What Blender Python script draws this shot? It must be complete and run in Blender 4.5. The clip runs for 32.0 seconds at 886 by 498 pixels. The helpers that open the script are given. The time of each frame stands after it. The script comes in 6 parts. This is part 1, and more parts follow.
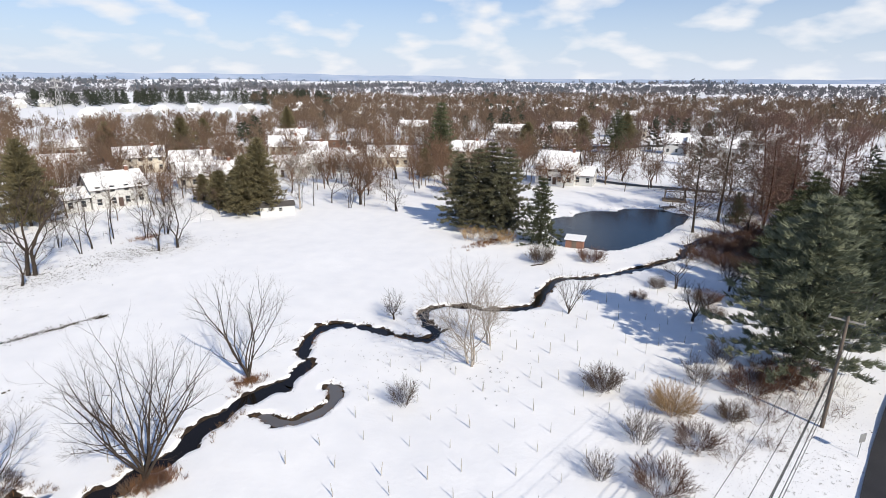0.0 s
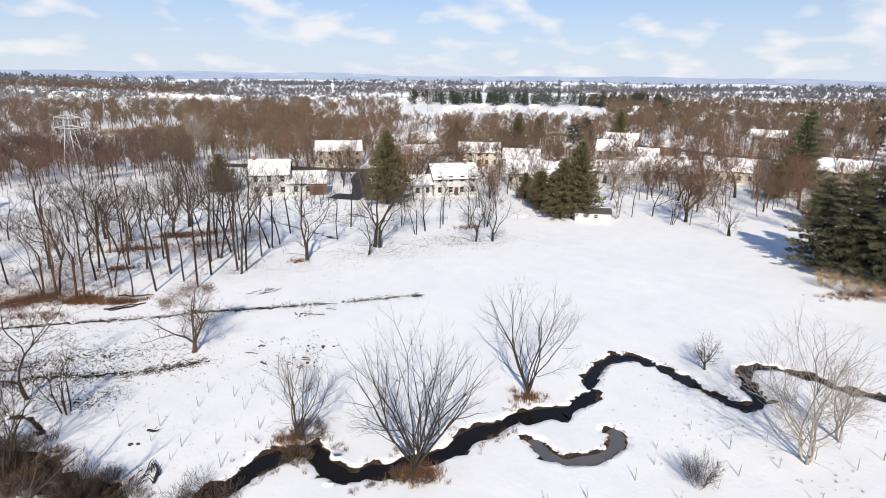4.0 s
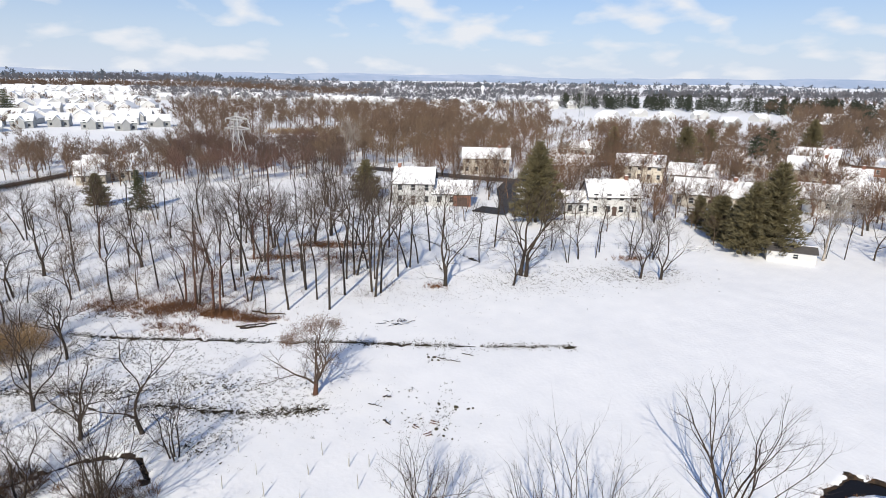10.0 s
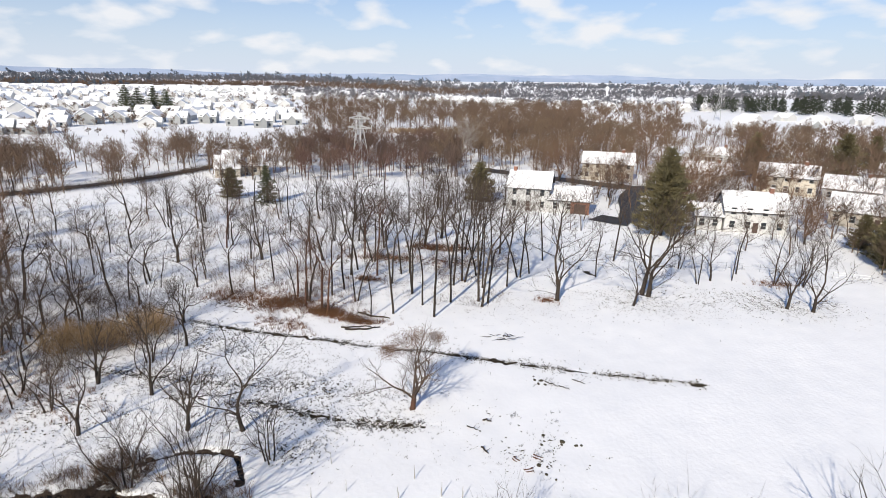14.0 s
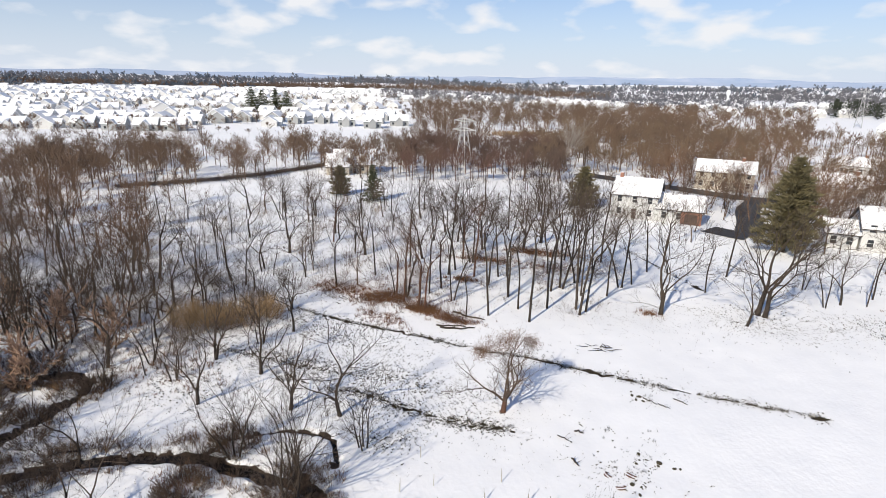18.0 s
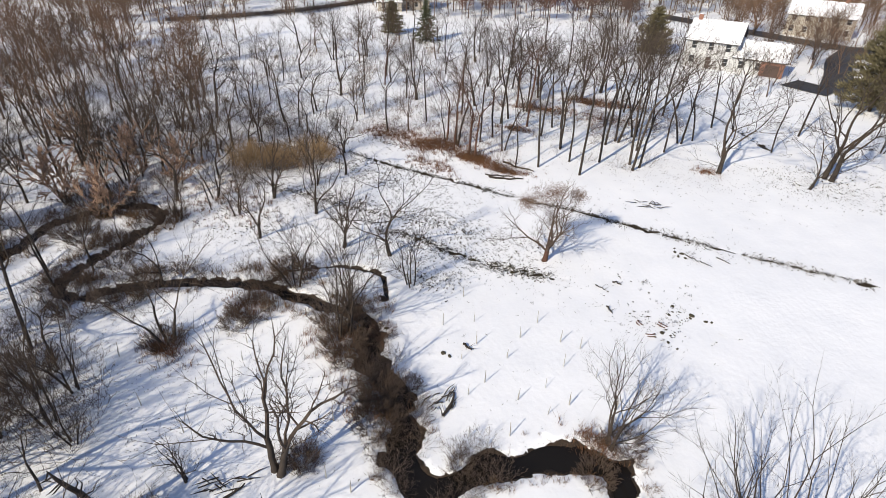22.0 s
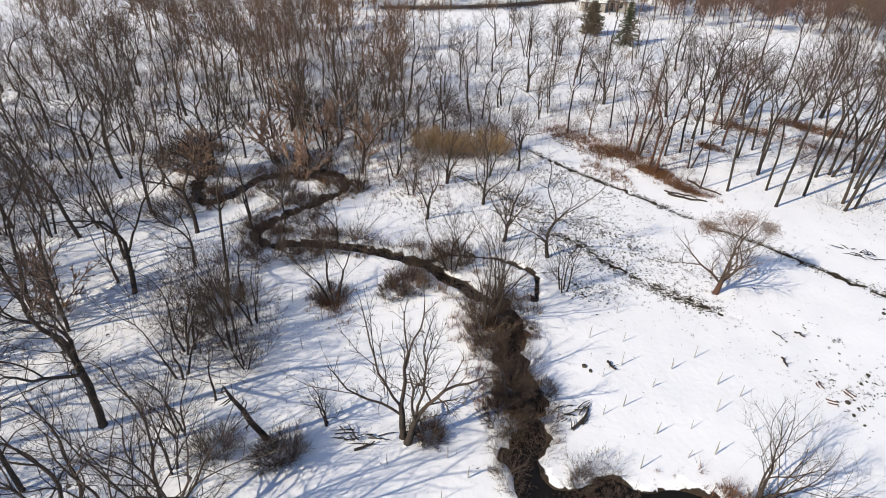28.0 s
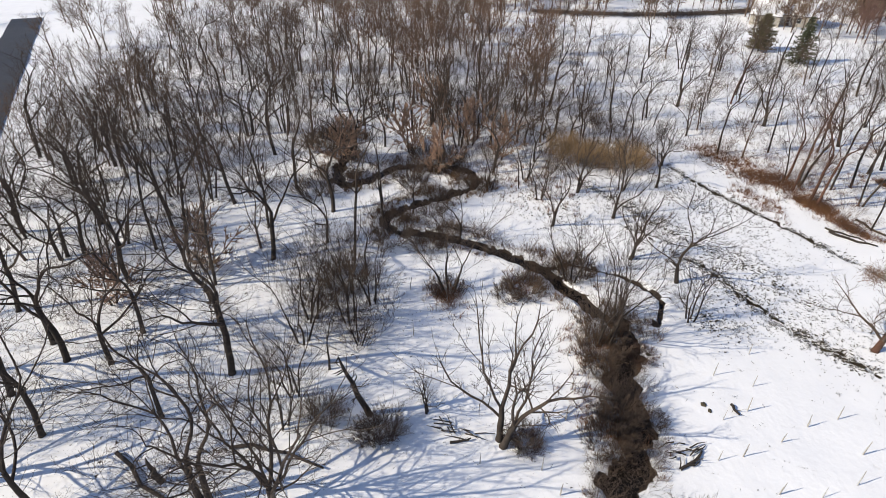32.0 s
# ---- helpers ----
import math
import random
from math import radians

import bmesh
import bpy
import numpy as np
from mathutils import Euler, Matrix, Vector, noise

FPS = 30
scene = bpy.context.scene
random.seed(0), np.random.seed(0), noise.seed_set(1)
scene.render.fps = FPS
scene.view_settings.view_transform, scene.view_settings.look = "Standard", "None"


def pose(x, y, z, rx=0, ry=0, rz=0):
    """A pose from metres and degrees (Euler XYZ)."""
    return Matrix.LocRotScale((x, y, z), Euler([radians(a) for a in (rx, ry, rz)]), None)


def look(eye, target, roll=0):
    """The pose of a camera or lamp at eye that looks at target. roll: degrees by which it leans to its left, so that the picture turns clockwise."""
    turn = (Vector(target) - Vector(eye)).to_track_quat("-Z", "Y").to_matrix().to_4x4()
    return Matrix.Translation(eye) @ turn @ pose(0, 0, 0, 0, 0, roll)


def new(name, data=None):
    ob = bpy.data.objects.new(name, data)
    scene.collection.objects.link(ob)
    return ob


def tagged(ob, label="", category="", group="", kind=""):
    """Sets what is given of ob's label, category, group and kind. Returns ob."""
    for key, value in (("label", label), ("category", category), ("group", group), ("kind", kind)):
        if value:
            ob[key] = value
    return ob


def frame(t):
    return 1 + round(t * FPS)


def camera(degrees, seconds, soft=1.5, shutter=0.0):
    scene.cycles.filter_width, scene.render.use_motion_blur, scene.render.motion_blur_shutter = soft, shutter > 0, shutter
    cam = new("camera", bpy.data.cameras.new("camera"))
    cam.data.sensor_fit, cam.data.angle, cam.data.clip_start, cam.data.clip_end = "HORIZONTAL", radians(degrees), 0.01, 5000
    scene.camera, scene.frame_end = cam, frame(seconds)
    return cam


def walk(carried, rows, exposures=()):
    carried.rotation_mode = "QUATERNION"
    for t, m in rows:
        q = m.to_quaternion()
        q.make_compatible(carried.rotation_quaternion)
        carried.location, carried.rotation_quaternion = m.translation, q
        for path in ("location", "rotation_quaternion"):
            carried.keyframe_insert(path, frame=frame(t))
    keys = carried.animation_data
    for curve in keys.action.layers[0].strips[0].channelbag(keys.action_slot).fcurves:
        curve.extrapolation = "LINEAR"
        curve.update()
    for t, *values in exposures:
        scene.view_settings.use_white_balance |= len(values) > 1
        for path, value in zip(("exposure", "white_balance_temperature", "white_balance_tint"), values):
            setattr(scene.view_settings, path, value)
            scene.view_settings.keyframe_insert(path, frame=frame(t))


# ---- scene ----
EXPO, SUN, SKY, CLOUD, HAZE = 0.0, 4.8, 0.080, (10.9, 11.1, 11.5), (8.9, 9.7, 11.1)
cam = camera(77.2, 32.0, soft=0.6)
PATH = [
    (0, -2.7, 1.38, 27.86, 4.1, -16.78, 0.42),
    (0.5, -2.88, 2.24, 27.87, 7.59, -16.74, 0.48),
    (1, -3.03, 3.04, 27.88, 12.13, -16.73, 0.48),
    (1.5, -3.18, 3.78, 27.88, 16.65, -16.74, 0.47),
    (2, -3.33, 4.47, 27.86, 20.53, -16.75, 0.48),
    (2.5, -3.5, 5.11, 27.82, 24.31, -16.78, 0.53),
    (3, -3.69, 5.71, 27.77, 28.35, -16.8, 0.59),
    (3.5, -3.91, 6.28, 27.73, 32.55, -16.8, 0.62),
    (4, -4.18, 6.81, 27.71, 36.79, -16.78, 0.63),
    (4.5, -4.5, 7.29, 27.71, 41.02, -16.76, 0.68),
    (6.5, -6.12, 8.39, 28.19, 51.51, -16.7, 0.63),
    (7, -6.73, 8.93, 28.29, 51.62, -16.76, 0.67),
    (7.5, -7.5, 9.59, 28.35, 51.59, -16.79, 0.68),
    (8, -8.49, 10.38, 28.38, 51.52, -16.8, 0.65),
    (8.5, -9.67, 11.29, 28.38, 51.49, -16.78, 0.62),
    (9, -10.94, 12.24, 28.39, 51.47, -16.76, 0.66),
    (9.5, -12.22, 13.21, 28.41, 51.43, -16.76, 0.73),
    (10, -13.46, 14.12, 28.43, 51.42, -16.76, 0.82),
    (10.5, -14.62, 14.94, 28.45, 51.77, -16.72, 0.87),
    (11, -15.6, 15.61, 28.47, 52.79, -16.67, 0.86),
    (11.5, -16.28, 16.06, 28.48, 54.42, -16.64, 0.85),
    (12, -16.65, 16.26, 28.46, 56.3, -16.68, 0.85),
    (12.5, -16.77, 16.29, 28.42, 58.19, -16.78, 0.83),
    (13, -16.76, 16.27, 28.37, 60, -16.88, 0.83),
    (13.5, -16.74, 16.29, 28.35, 61.71, -16.89, 0.84),
    (14, -16.74, 16.3, 28.34, 63.34, -16.84, 0.81),
    (14.5, -16.74, 16.29, 28.34, 64.88, -16.76, 0.77),
    (16.5, -16.72, 16.19, 28.32, 70.36, -16.73, 0.79),
    (17, -16.72, 16.16, 28.31, 71.69, -16.72, 0.79),
    (17.5, -16.71, 16.14, 28.3, 72.88, -16.71, 0.82),
    (18, -16.68, 16.11, 28.3, 73.79, -16.71, 0.86),
    (18.5, -16.64, 16.09, 28.29, 74.54, -16.75, 0.9),
    (19, -16.59, 16.08, 28.3, 75.26, -16.85, 0.91),
    (19.5, -16.53, 16.07, 28.31, 75.98, -17.21, 0.9),
    (20, -16.46, 16.09, 28.33, 76.65, -17.9, 0.91),
    (20.5, -16.38, 16.11, 28.36, 77.31, -20.01, 0.89),
    (21, -16.3, 16.14, 28.4, 77.91, -24.28, 0.94),
    (21.5, -16.23, 16.17, 28.44, 78.52, -29.65, 1.04),
    (22, -16.16, 16.2, 28.48, 79.2, -32.29, 1.05),
    (22.5, -16.11, 16.22, 28.51, 79.95, -32.6, 1.05),
    (23, -16.08, 16.23, 28.53, 80.85, -32.67, 1.05),
    (23.5, -16.06, 16.23, 28.54, 82, -32.7, 1.01),
    (24, -16.06, 16.22, 28.53, 83.45, -32.7, 0.92),
    (24.5, -16.06, 16.21, 28.52, 85.06, -32.69, 0.76),
    (26.5, -16.05, 16.19, 28.48, 92.24, -32.7, 0.91),
    (27, -16.05, 16.18, 28.47, 94.24, -32.75, 0.98),
    (27.5, -16.04, 16.18, 28.45, 96.29, -32.76, 0.98),
    (28, -16.04, 16.17, 28.43, 98.38, -32.74, 0.92),
    (28.5, -16.03, 16.16, 28.4, 100.47, -32.7, 0.86),
    (29, -16.03, 16.15, 28.37, 102.51, -32.69, 0.8),
    (29.5, -16.01, 16.14, 28.35, 104.48, -32.7, 0.79),
    (30, -16, 16.11, 28.33, 106.34, -32.7, 0.82),
    (30.5, -15.99, 16.08, 28.31, 108.12, -32.69, 0.8),
    (31, -15.98, 16.04, 28.29, 109.82, -32.69, 0.76),
    (31.5, -15.96, 16, 28.27, 111.4, -32.67, 0.81),
    (32, -15.96, 15.96, 28.25, 112.82, -32.64, 0.91),
]
walk(cam, [(t, pose(x, y, z, 90 + pitch, 0, yaw) @ pose(0, 0, 0, 0, 0, roll)) for t, x, y, z, yaw, pitch, roll in PATH], [(0, EXPO, 6400, 10), (4, EXPO, 6450, 10), (7, EXPO - 0.08, 6370, 10), (10, EXPO - 0.08, 6320, 10), (13, EXPO - 0.02, 6400, 10), (18, EXPO, 6480, 10), (22, EXPO + 0.02, 6500, 10), (32, EXPO + 0.04, 6520, 10)])

# ---- world and sun ----
SUN_AZ, SUN_EL = -51.0, 34.0          # degrees ccw from +x, and above the horizon
world = bpy.data.worlds.new("winter_sky")
scene.world = world
world.use_nodes = True
nt = world.node_tree
nt.nodes.clear()


def wn(kind, **vals):
    n = nt.nodes.new(kind)
    for k, v in vals.items():
        n.inputs[k].default_value = v
    return n


sky = nt.nodes.new("ShaderNodeTexSky")
sky.sky_type, sky.sun_disc = "NISHITA", False
sky.sun_elevation, sky.sun_rotation = radians(SUN_EL), radians(90 - SUN_AZ)
sky.air_density, sky.dust_density, sky.ozone_density = 1.0, 0.4, 2.0
tc = nt.nodes.new("ShaderNodeTexCoord")
sep = nt.nodes.new("ShaderNodeSeparateXYZ")
nt.links.new(tc.outputs["Generated"], sep.inputs[0])
# clouds lie in a plane overhead: direction divided by height
zc = nt.nodes.new("ShaderNodeMath")
zc.operation = "MAXIMUM"
zc.inputs[1].default_value = 0.0
nt.links.new(sep.outputs["Z"], zc.inputs[0])
za = nt.nodes.new("ShaderNodeMath")
za.operation = "ADD"
za.inputs[1].default_value = 0.34
nt.links.new(zc.outputs[0], za.inputs[0])
dv = nt.nodes.new("ShaderNodeVectorMath")
dv.operation = "DIVIDE"
cmb = nt.nodes.new("ShaderNodeCombineXYZ")
nt.links.new(za.outputs[0], cmb.inputs[0])
nt.links.new(za.outputs[0], cmb.inputs[1])
cmb.inputs[2].default_value = 1.0
nt.links.new(tc.outputs["Generated"], dv.inputs[0])
nt.links.new(cmb.outputs[0], dv.inputs[1])
n1 = wn("ShaderNodeTexNoise", Scale=5.0, Detail=5.0, Roughness=0.42, Distortion=0.1)
nt.links.new(dv.outputs[0], n1.inputs["Vector"])
r1 = nt.nodes.new("ShaderNodeValToRGB")
r1.color_ramp.elements[0].position, r1.color_ramp.elements[1].position = 0.51, 0.68
nt.links.new(n1.outputs["Fac"], r1.inputs[0])
# thin high veil, thicker towards the horizon
veil = nt.nodes.new("ShaderNodeMapRange")
veil.inputs["From Min"].default_value, veil.inputs["From Max"].default_value = 0.01, 0.20
veil.inputs["To Min"].default_value, veil.inputs["To Max"].default_value = 0.94, 0.08
nt.links.new(sep.outputs["Z"], veil.inputs["Value"])
thin = nt.nodes.new("ShaderNodeMapRange")
thin.inputs["From Min"].default_value, thin.inputs["From Max"].default_value = 0.16, 0.42
thin.inputs["To Min"].default_value, thin.inputs["To Max"].default_value = 1.0, 0.2
nt.links.new(sep.outputs["Z"], thin.inputs["Value"])
puffs = nt.nodes.new("ShaderNodeMath")
puffs.operation = "MULTIPLY"
nt.links.new(r1.outputs[0], puffs.inputs[0])
nt.links.new(thin.outputs[0], puffs.inputs[1])

tint = nt.nodes.new("ShaderNodeMixRGB")
tint.blend_type, tint.inputs[0].default_value, tint.inputs[2].default_value = "MULTIPLY", 1.0, (0.80, 1.06, 1.42, 1)
nt.links.new(sky.outputs[0], tint.inputs[1])
haze = nt.nodes.new("ShaderNodeMixRGB")
haze.inputs[2].default_value = (*HAZE, 1)
nt.links.new(veil.outputs[0], haze.inputs[0])
nt.links.new(tint.outputs[0], haze.inputs[1])
mixc = nt.nodes.new("ShaderNodeMixRGB")
mixc.inputs[2].default_value = (*CLOUD, 1)
nt.links.new(puffs.outputs[0], mixc.inputs[0])
nt.links.new(haze.outputs[0], mixc.inputs[1])
bg = nt.nodes.new("ShaderNodeBackground")
bg.inputs["Strength"].default_value = SKY
nt.links.new(mixc.outputs[0], bg.inputs[0])
wo = nt.nodes.new("ShaderNodeOutputWorld")
nt.links.new(bg.outputs[0], wo.inputs[0])

sun = new("sun", bpy.data.lights.new("sun", "SUN"))
sun.data.energy, sun.data.angle, sun.data.color = SUN, radians(0.6), (1.0, 0.895, 0.725)
sdir = Vector((math.cos(radians(SUN_AZ)) * math.cos(radians(SUN_EL)), math.sin(radians(SUN_AZ)) * math.cos(radians(SUN_EL)), math.sin(radians(SUN_EL))))
sun.matrix_world = look(sdir * 200, (0, 0, 0))


# ---- materials ----
def material(name, colour, rough=0.8, metal=0.0, spots=None, scale=3.0, amount=0.5, bump=0.0, bump_scale=30.0, spread=0.0, spec=0.3):
    """A two-scale procedural surface: base colour, a second colour in noise patches, fine grain, bump; spread varies it from object to object."""
    m = bpy.data.materials.new(name)
    m.use_nodes = True
    t = m.node_tree
    b = t.nodes["Principled BSDF"]
    b.inputs["Roughness"].default_value, b.inputs["Metallic"].default_value = rough, metal
    b.inputs["Specular IOR Level"].default_value = spec
    co = t.nodes.new("ShaderNodeTexCoord")
    big = t.nodes.new("ShaderNodeTexNoise")
    big.inputs["Scale"].default_value, big.inputs["Detail"].default_value = scale, 6
    t.links.new(co.outputs["Object"], big.inputs["Vector"])
    ramp = t.nodes.new("ShaderNodeValToRGB")
    ramp.color_ramp.elements[0].position, ramp.color_ramp.elements[1].position = 0.35, 0.68
    t.links.new(big.outputs["Fac"], ramp.inputs[0])
    mix = t.nodes.new("ShaderNodeMixRGB")
    two = spots or tuple(c * 0.7 for c in colour)
    mix.inputs[1].default_value, mix.inputs[2].default_value = (*colour, 1), (*two, 1)
    am = t.nodes.new("ShaderNodeMath")
    am.operation = "MULTIPLY"
    am.inputs[1].default_value = amount
    t.links.new(ramp.outputs[0], am.inputs[0])
    t.links.new(am.outputs[0], mix.inputs[0])
    last = mix.outputs[0]
    if spread:
        oi = t.nodes.new("ShaderNodeObjectInfo")
        mr = t.nodes.new("ShaderNodeMapRange")
        mr.inputs["To Min"].default_value, mr.inputs["To Max"].default_value = 1 - spread, 1 + spread
        t.links.new(oi.outputs["Random"], mr.inputs["Value"])
        hv = t.nodes.new("ShaderNodeHueSaturation")
        t.links.new(mr.outputs[0], hv.inputs["Value"])
        t.links.new(last, hv.inputs["Color"])
        last = hv.outputs[0]
    t.links.new(last, b.inputs["Base Color"])
    if bump:
        fine = t.nodes.new("ShaderNodeTexNoise")
        fine.inputs["Scale"].default_value, fine.inputs["Detail"].default_value = bump_scale, 5
        t.links.new(co.outputs["Object"], fine.inputs["Vector"])
        bp = t.nodes.new("ShaderNodeBump")
        bp.inputs["Strength"].default_value, bp.inputs["Distance"].default_value = bump, 0.05
        t.links.new(fine.outputs["Fac"], bp.inputs["Height"])
        t.links.new(bp.outputs[0], b.inputs["Normal"])
    return m


M = {
    "bark": material("grey_brown_bark", (0.036, 0.028, 0.023), 0.9, spots=(0.066, 0.053, 0.042), scale=1.6, amount=0.7, bump=0.4, bump_scale=14, spread=0.25),
    "bark_red": material("russet_bark", (0.115, 0.055, 0.036), 0.9, spots=(0.07, 0.05, 0.04), scale=0.6, bump=0.4, bump_scale=14, spread=0.2),
    "bark_pale": material("pale_mottled_bark", (0.46, 0.42, 0.37), 0.85, spots=(0.17, 0.14, 0.115), scale=1.2, amount=0.9, bump=0.3, bump_scale=10),
    "twig": material("brown_twigs", (0.088, 0.063, 0.048), 0.9, spots=(0.125, 0.088, 0.064), scale=0.5, spread=0.25),
    "limb": material("dark_limbs_and_twigs", (0.056, 0.042, 0.033), 0.9, spots=(0.086, 0.063, 0.047), scale=0.5, spread=0.25),
    "twig_brown": material("warm_brown_twigs", (0.17, 0.105, 0.068), 0.9, spots=(0.13, 0.085, 0.06), scale=0.5, spread=0.2),
    "leaf_tan": material("dead_beech_leaves", (0.36, 0.24, 0.17), 0.9, spots=(0.28, 0.18, 0.12), scale=0.7, spread=0.15),
    "twig_tan": material("tan_twigs", (0.33, 0.22, 0.115), 0.9, spots=(0.38, 0.27, 0.145), scale=0.7, spread=0.15),
    "twig_larch": material("larch_twigs", (0.175, 0.105, 0.082), 0.9, spots=(0.13, 0.085, 0.07), scale=0.6, spread=0.15),
    "twig_red": material("russet_twigs", (0.12, 0.068, 0.048), 0.9, spots=(0.085, 0.055, 0.045), scale=0.6, spread=0.2),
    "twig_pale": material("pale_twigs", (0.34, 0.30, 0.26), 0.9, spots=(0.19, 0.16, 0.13), scale=0.8),
    "needle": material("pine_needles", (0.095, 0.105, 0.052), 0.65, spots=(0.055, 0.066, 0.038), scale=0.9, amount=0.8, spread=0.2),
    "needle_mid": material("brownish_green_needles", (0.140, 0.138, 0.080), 0.7, spots=(0.095, 0.085, 0.055), scale=0.8, amount=0.8, spread=0.2),
    "needle_light": material("grey_green_needles", (0.20, 0.215, 0.14), 0.65, spots=(0.12, 0.138, 0.092), scale=0.7, amount=0.8, spread=0.1),
    "needle_olive": material("olive_needles", (0.165, 0.140, 0.072), 0.75, spots=(0.10, 0.088, 0.05), scale=0.8, amount=0.8, spread=0.2),
    "litter": material("dead_grass", (0.19, 0.115, 0.06), 0.95, spots=(0.10, 0.065, 0.04), scale=2.0, spread=0.2),
    "wood": material("weathered_wood", (0.20, 0.165, 0.13), 0.85, spots=(0.12, 0.10, 0.08), scale=4, bump=0.2, spread=0.2),
    "pole": material("treated_pole_wood", (0.13, 0.105, 0.085), 0.85, spots=(0.09, 0.075, 0.06), scale=2, bump=0.2),
    "stake": material("pale_grey_stake", (0.33, 0.30, 0.26), 0.8, spots=(0.22, 0.20, 0.17), scale=5, spread=0.2),
    "tube": material("pale_shelter_tube", (0.45, 0.44, 0.40), 0.6, scale=4),
    "rust_litter": material("russet_leaf_litter", (0.17, 0.085, 0.045), 0.95, spots=(0.24, 0.13, 0.065), scale=1.2),
    "dark_litter": material("dark_weeds", (0.055, 0.048, 0.035), 0.95, spots=(0.09, 0.075, 0.045), scale=1.2),
    "steel": material("dull_galvanised_steel", (0.55, 0.55, 0.54), 0.55, metal=0.4, scale=2),
    "wire": material("dark_cable", (0.03, 0.03, 0.03), 0.6),
    "asphalt": material("wet_asphalt", (0.035, 0.034, 0.036), 0.55, spots=(0.06, 0.058, 0.058), scale=0.4, bump=0.2, bump_scale=40),
    "white": material("white_siding", (0.60, 0.60, 0.59), 0.6, spots=(0.52, 0.52, 0.51), scale=0.5, spread=0.06),
    "cream": material("cream_siding", (0.55, 0.50, 0.42), 0.6, spots=(0.48, 0.44, 0.37), scale=0.5, spread=0.1),
    "grey": material("grey_siding", (0.36, 0.37, 0.37), 0.6, spots=(0.30, 0.31, 0.31), scale=0.5, spread=0.1),
    "brick": material("brown_brick_face", (0.27, 0.135, 0.095), 0.85, spots=(0.20, 0.11, 0.08), scale=1.5, spread=0.1),
    "stone": material("grey_fieldstone", (0.28, 0.26, 0.235), 0.85, spots=(0.18, 0.165, 0.15), scale=1.5),
    "shingle": material("dark_roof_shingle", (0.075, 0.07, 0.068), 0.85, spots=(0.11, 0.10, 0.095), scale=1.5),
    "roofsnow": material("roof_snow", (0.86, 0.865, 0.88), 0.7, spots=(0.80, 0.81, 0.83), scale=0.5, bump=0.15, bump_scale=3),
    "glass": material("window_glass", (0.025, 0.03, 0.035), 0.06, spec=0.6, amount=0.0),
    "door": material("painted_door", (0.09, 0.06, 0.05), 0.5, amount=0.3),
    "metal": material("galvanised_metal", (0.45, 0.46, 0.47), 0.4, metal=0.8, scale=6),
    "dark": material("dark_painted_metal", (0.03, 0.03, 0.034), 0.4, scale=3),
    "sign": material("sign_back", (0.38, 0.39, 0.40), 0.5, metal=0.5, scale=6),
    # wooded hills with the haze of distance painted in as pale blue
    "hill": material("far_hills_haze_blue", (0.31, 0.39, 0.53), 1.0, spots=(0.42, 0.48, 0.60), scale=0.006, amount=0.8, spec=0.0),
    "fartree": material("far_winter_woods", (0.138, 0.100, 0.076), 0.95, spots=(0.165, 0.112, 0.078), scale=0.012, amount=0.9, spec=0.1),
    "fartree_red": material("far_russet_woods", (0.155, 0.095, 0.078), 0.95, spots=(0.10, 0.08, 0.066), scale=0.015, amount=0.9, spec=0.1),
    "fartree_tan": material("far_tan_trees", (0.20, 0.142, 0.095), 0.95, spots=(0.145, 0.105, 0.078), scale=0.02, amount=0.9, spec=0.1),
    # brown twigs greyed and blued: aerial haze is part of this colour
    "farhaze": material("distant_woods_hazed", (0.17, 0.165, 0.175), 1.0, spots=(0.13, 0.135, 0.155), scale=0.004, amount=0.9, spec=0.0),
    # pines near the horizon, their green shifted to blue-grey to paint haze
    "farpine_haze": material("distant_pines_hazed", (0.105, 0.125, 0.150), 1.0, spots=(0.15, 0.165, 0.19), scale=0.004, amount=0.9, spec=0.0),
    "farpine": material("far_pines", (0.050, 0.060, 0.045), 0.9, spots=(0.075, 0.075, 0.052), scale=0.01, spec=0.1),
}


# ---- the land: creek, pond, ditches ----
def smooth_line(pts, step=0.7):
    """A Catmull-Rom line through the given points, cut into short steps."""
    p = [np.array(q, float) for q in pts]
    p = [2 * p[0] - p[1]] + p + [2 * p[-1] - p[-2]]
    out = []
    for a, b, c, d in zip(p, p[1:], p[2:], p[3:]):
        n = max(2, int(np.linalg.norm(c - b) / step))
        for i in range(n):
            s = i / n
            out.append(0.5 * (2 * b + (c - a) * s + (2 * a - 5 * b + 4 * c - d) * s * s + (3 * b - a - 3 * c + d) * s**3))
    out.append(p[-2])
    return np.array(out)


UPPER = [(-78, -24), (-73, -21.5), (-66.8, -19.2), (-64.8, -16.8), (-67.2, -14.9), (-70.8, -13.8), (-73.6, -10.3), (-74.1, -6), (-72.2, -3.6), (-69.7, -3.6), (-66.1, -5.5), (-63.1, -7.5),
         (-59.9, -8.7), (-57.9, -7.3), (-58.6, -3.5), (-58.8, 0.5), (-58.2, 4.0), (-57.4, 7.6), (-55.6, 10.2), (-53.2, 13.6), (-51.4, 16.3), (-49.6, 17.0)]
MIDDLE = [(-49.6, 17.0), (-47.4, 16.6), (-45.4, 17.0), (-42.3, 18.5), (-39.5, 18.4), (-37.4, 17.9), (-35.6, 18.6), (-34.9, 20.0), (-35.8, 21.5), (-36.3, 23.0), (-36.2, 25.0), (-36.1, 27.2),
          (-35.8, 29.2), (-34.7, 30.5), (-33.2, 30.4), (-31.8, 29.9), (-29.9, 30.1), (-28.5, 32.0), (-27.4, 34.2), (-26.3, 36.3), (-25.5, 39.0), (-24.7, 42.7), (-23.2, 45.3), (-21.4, 47.6)]
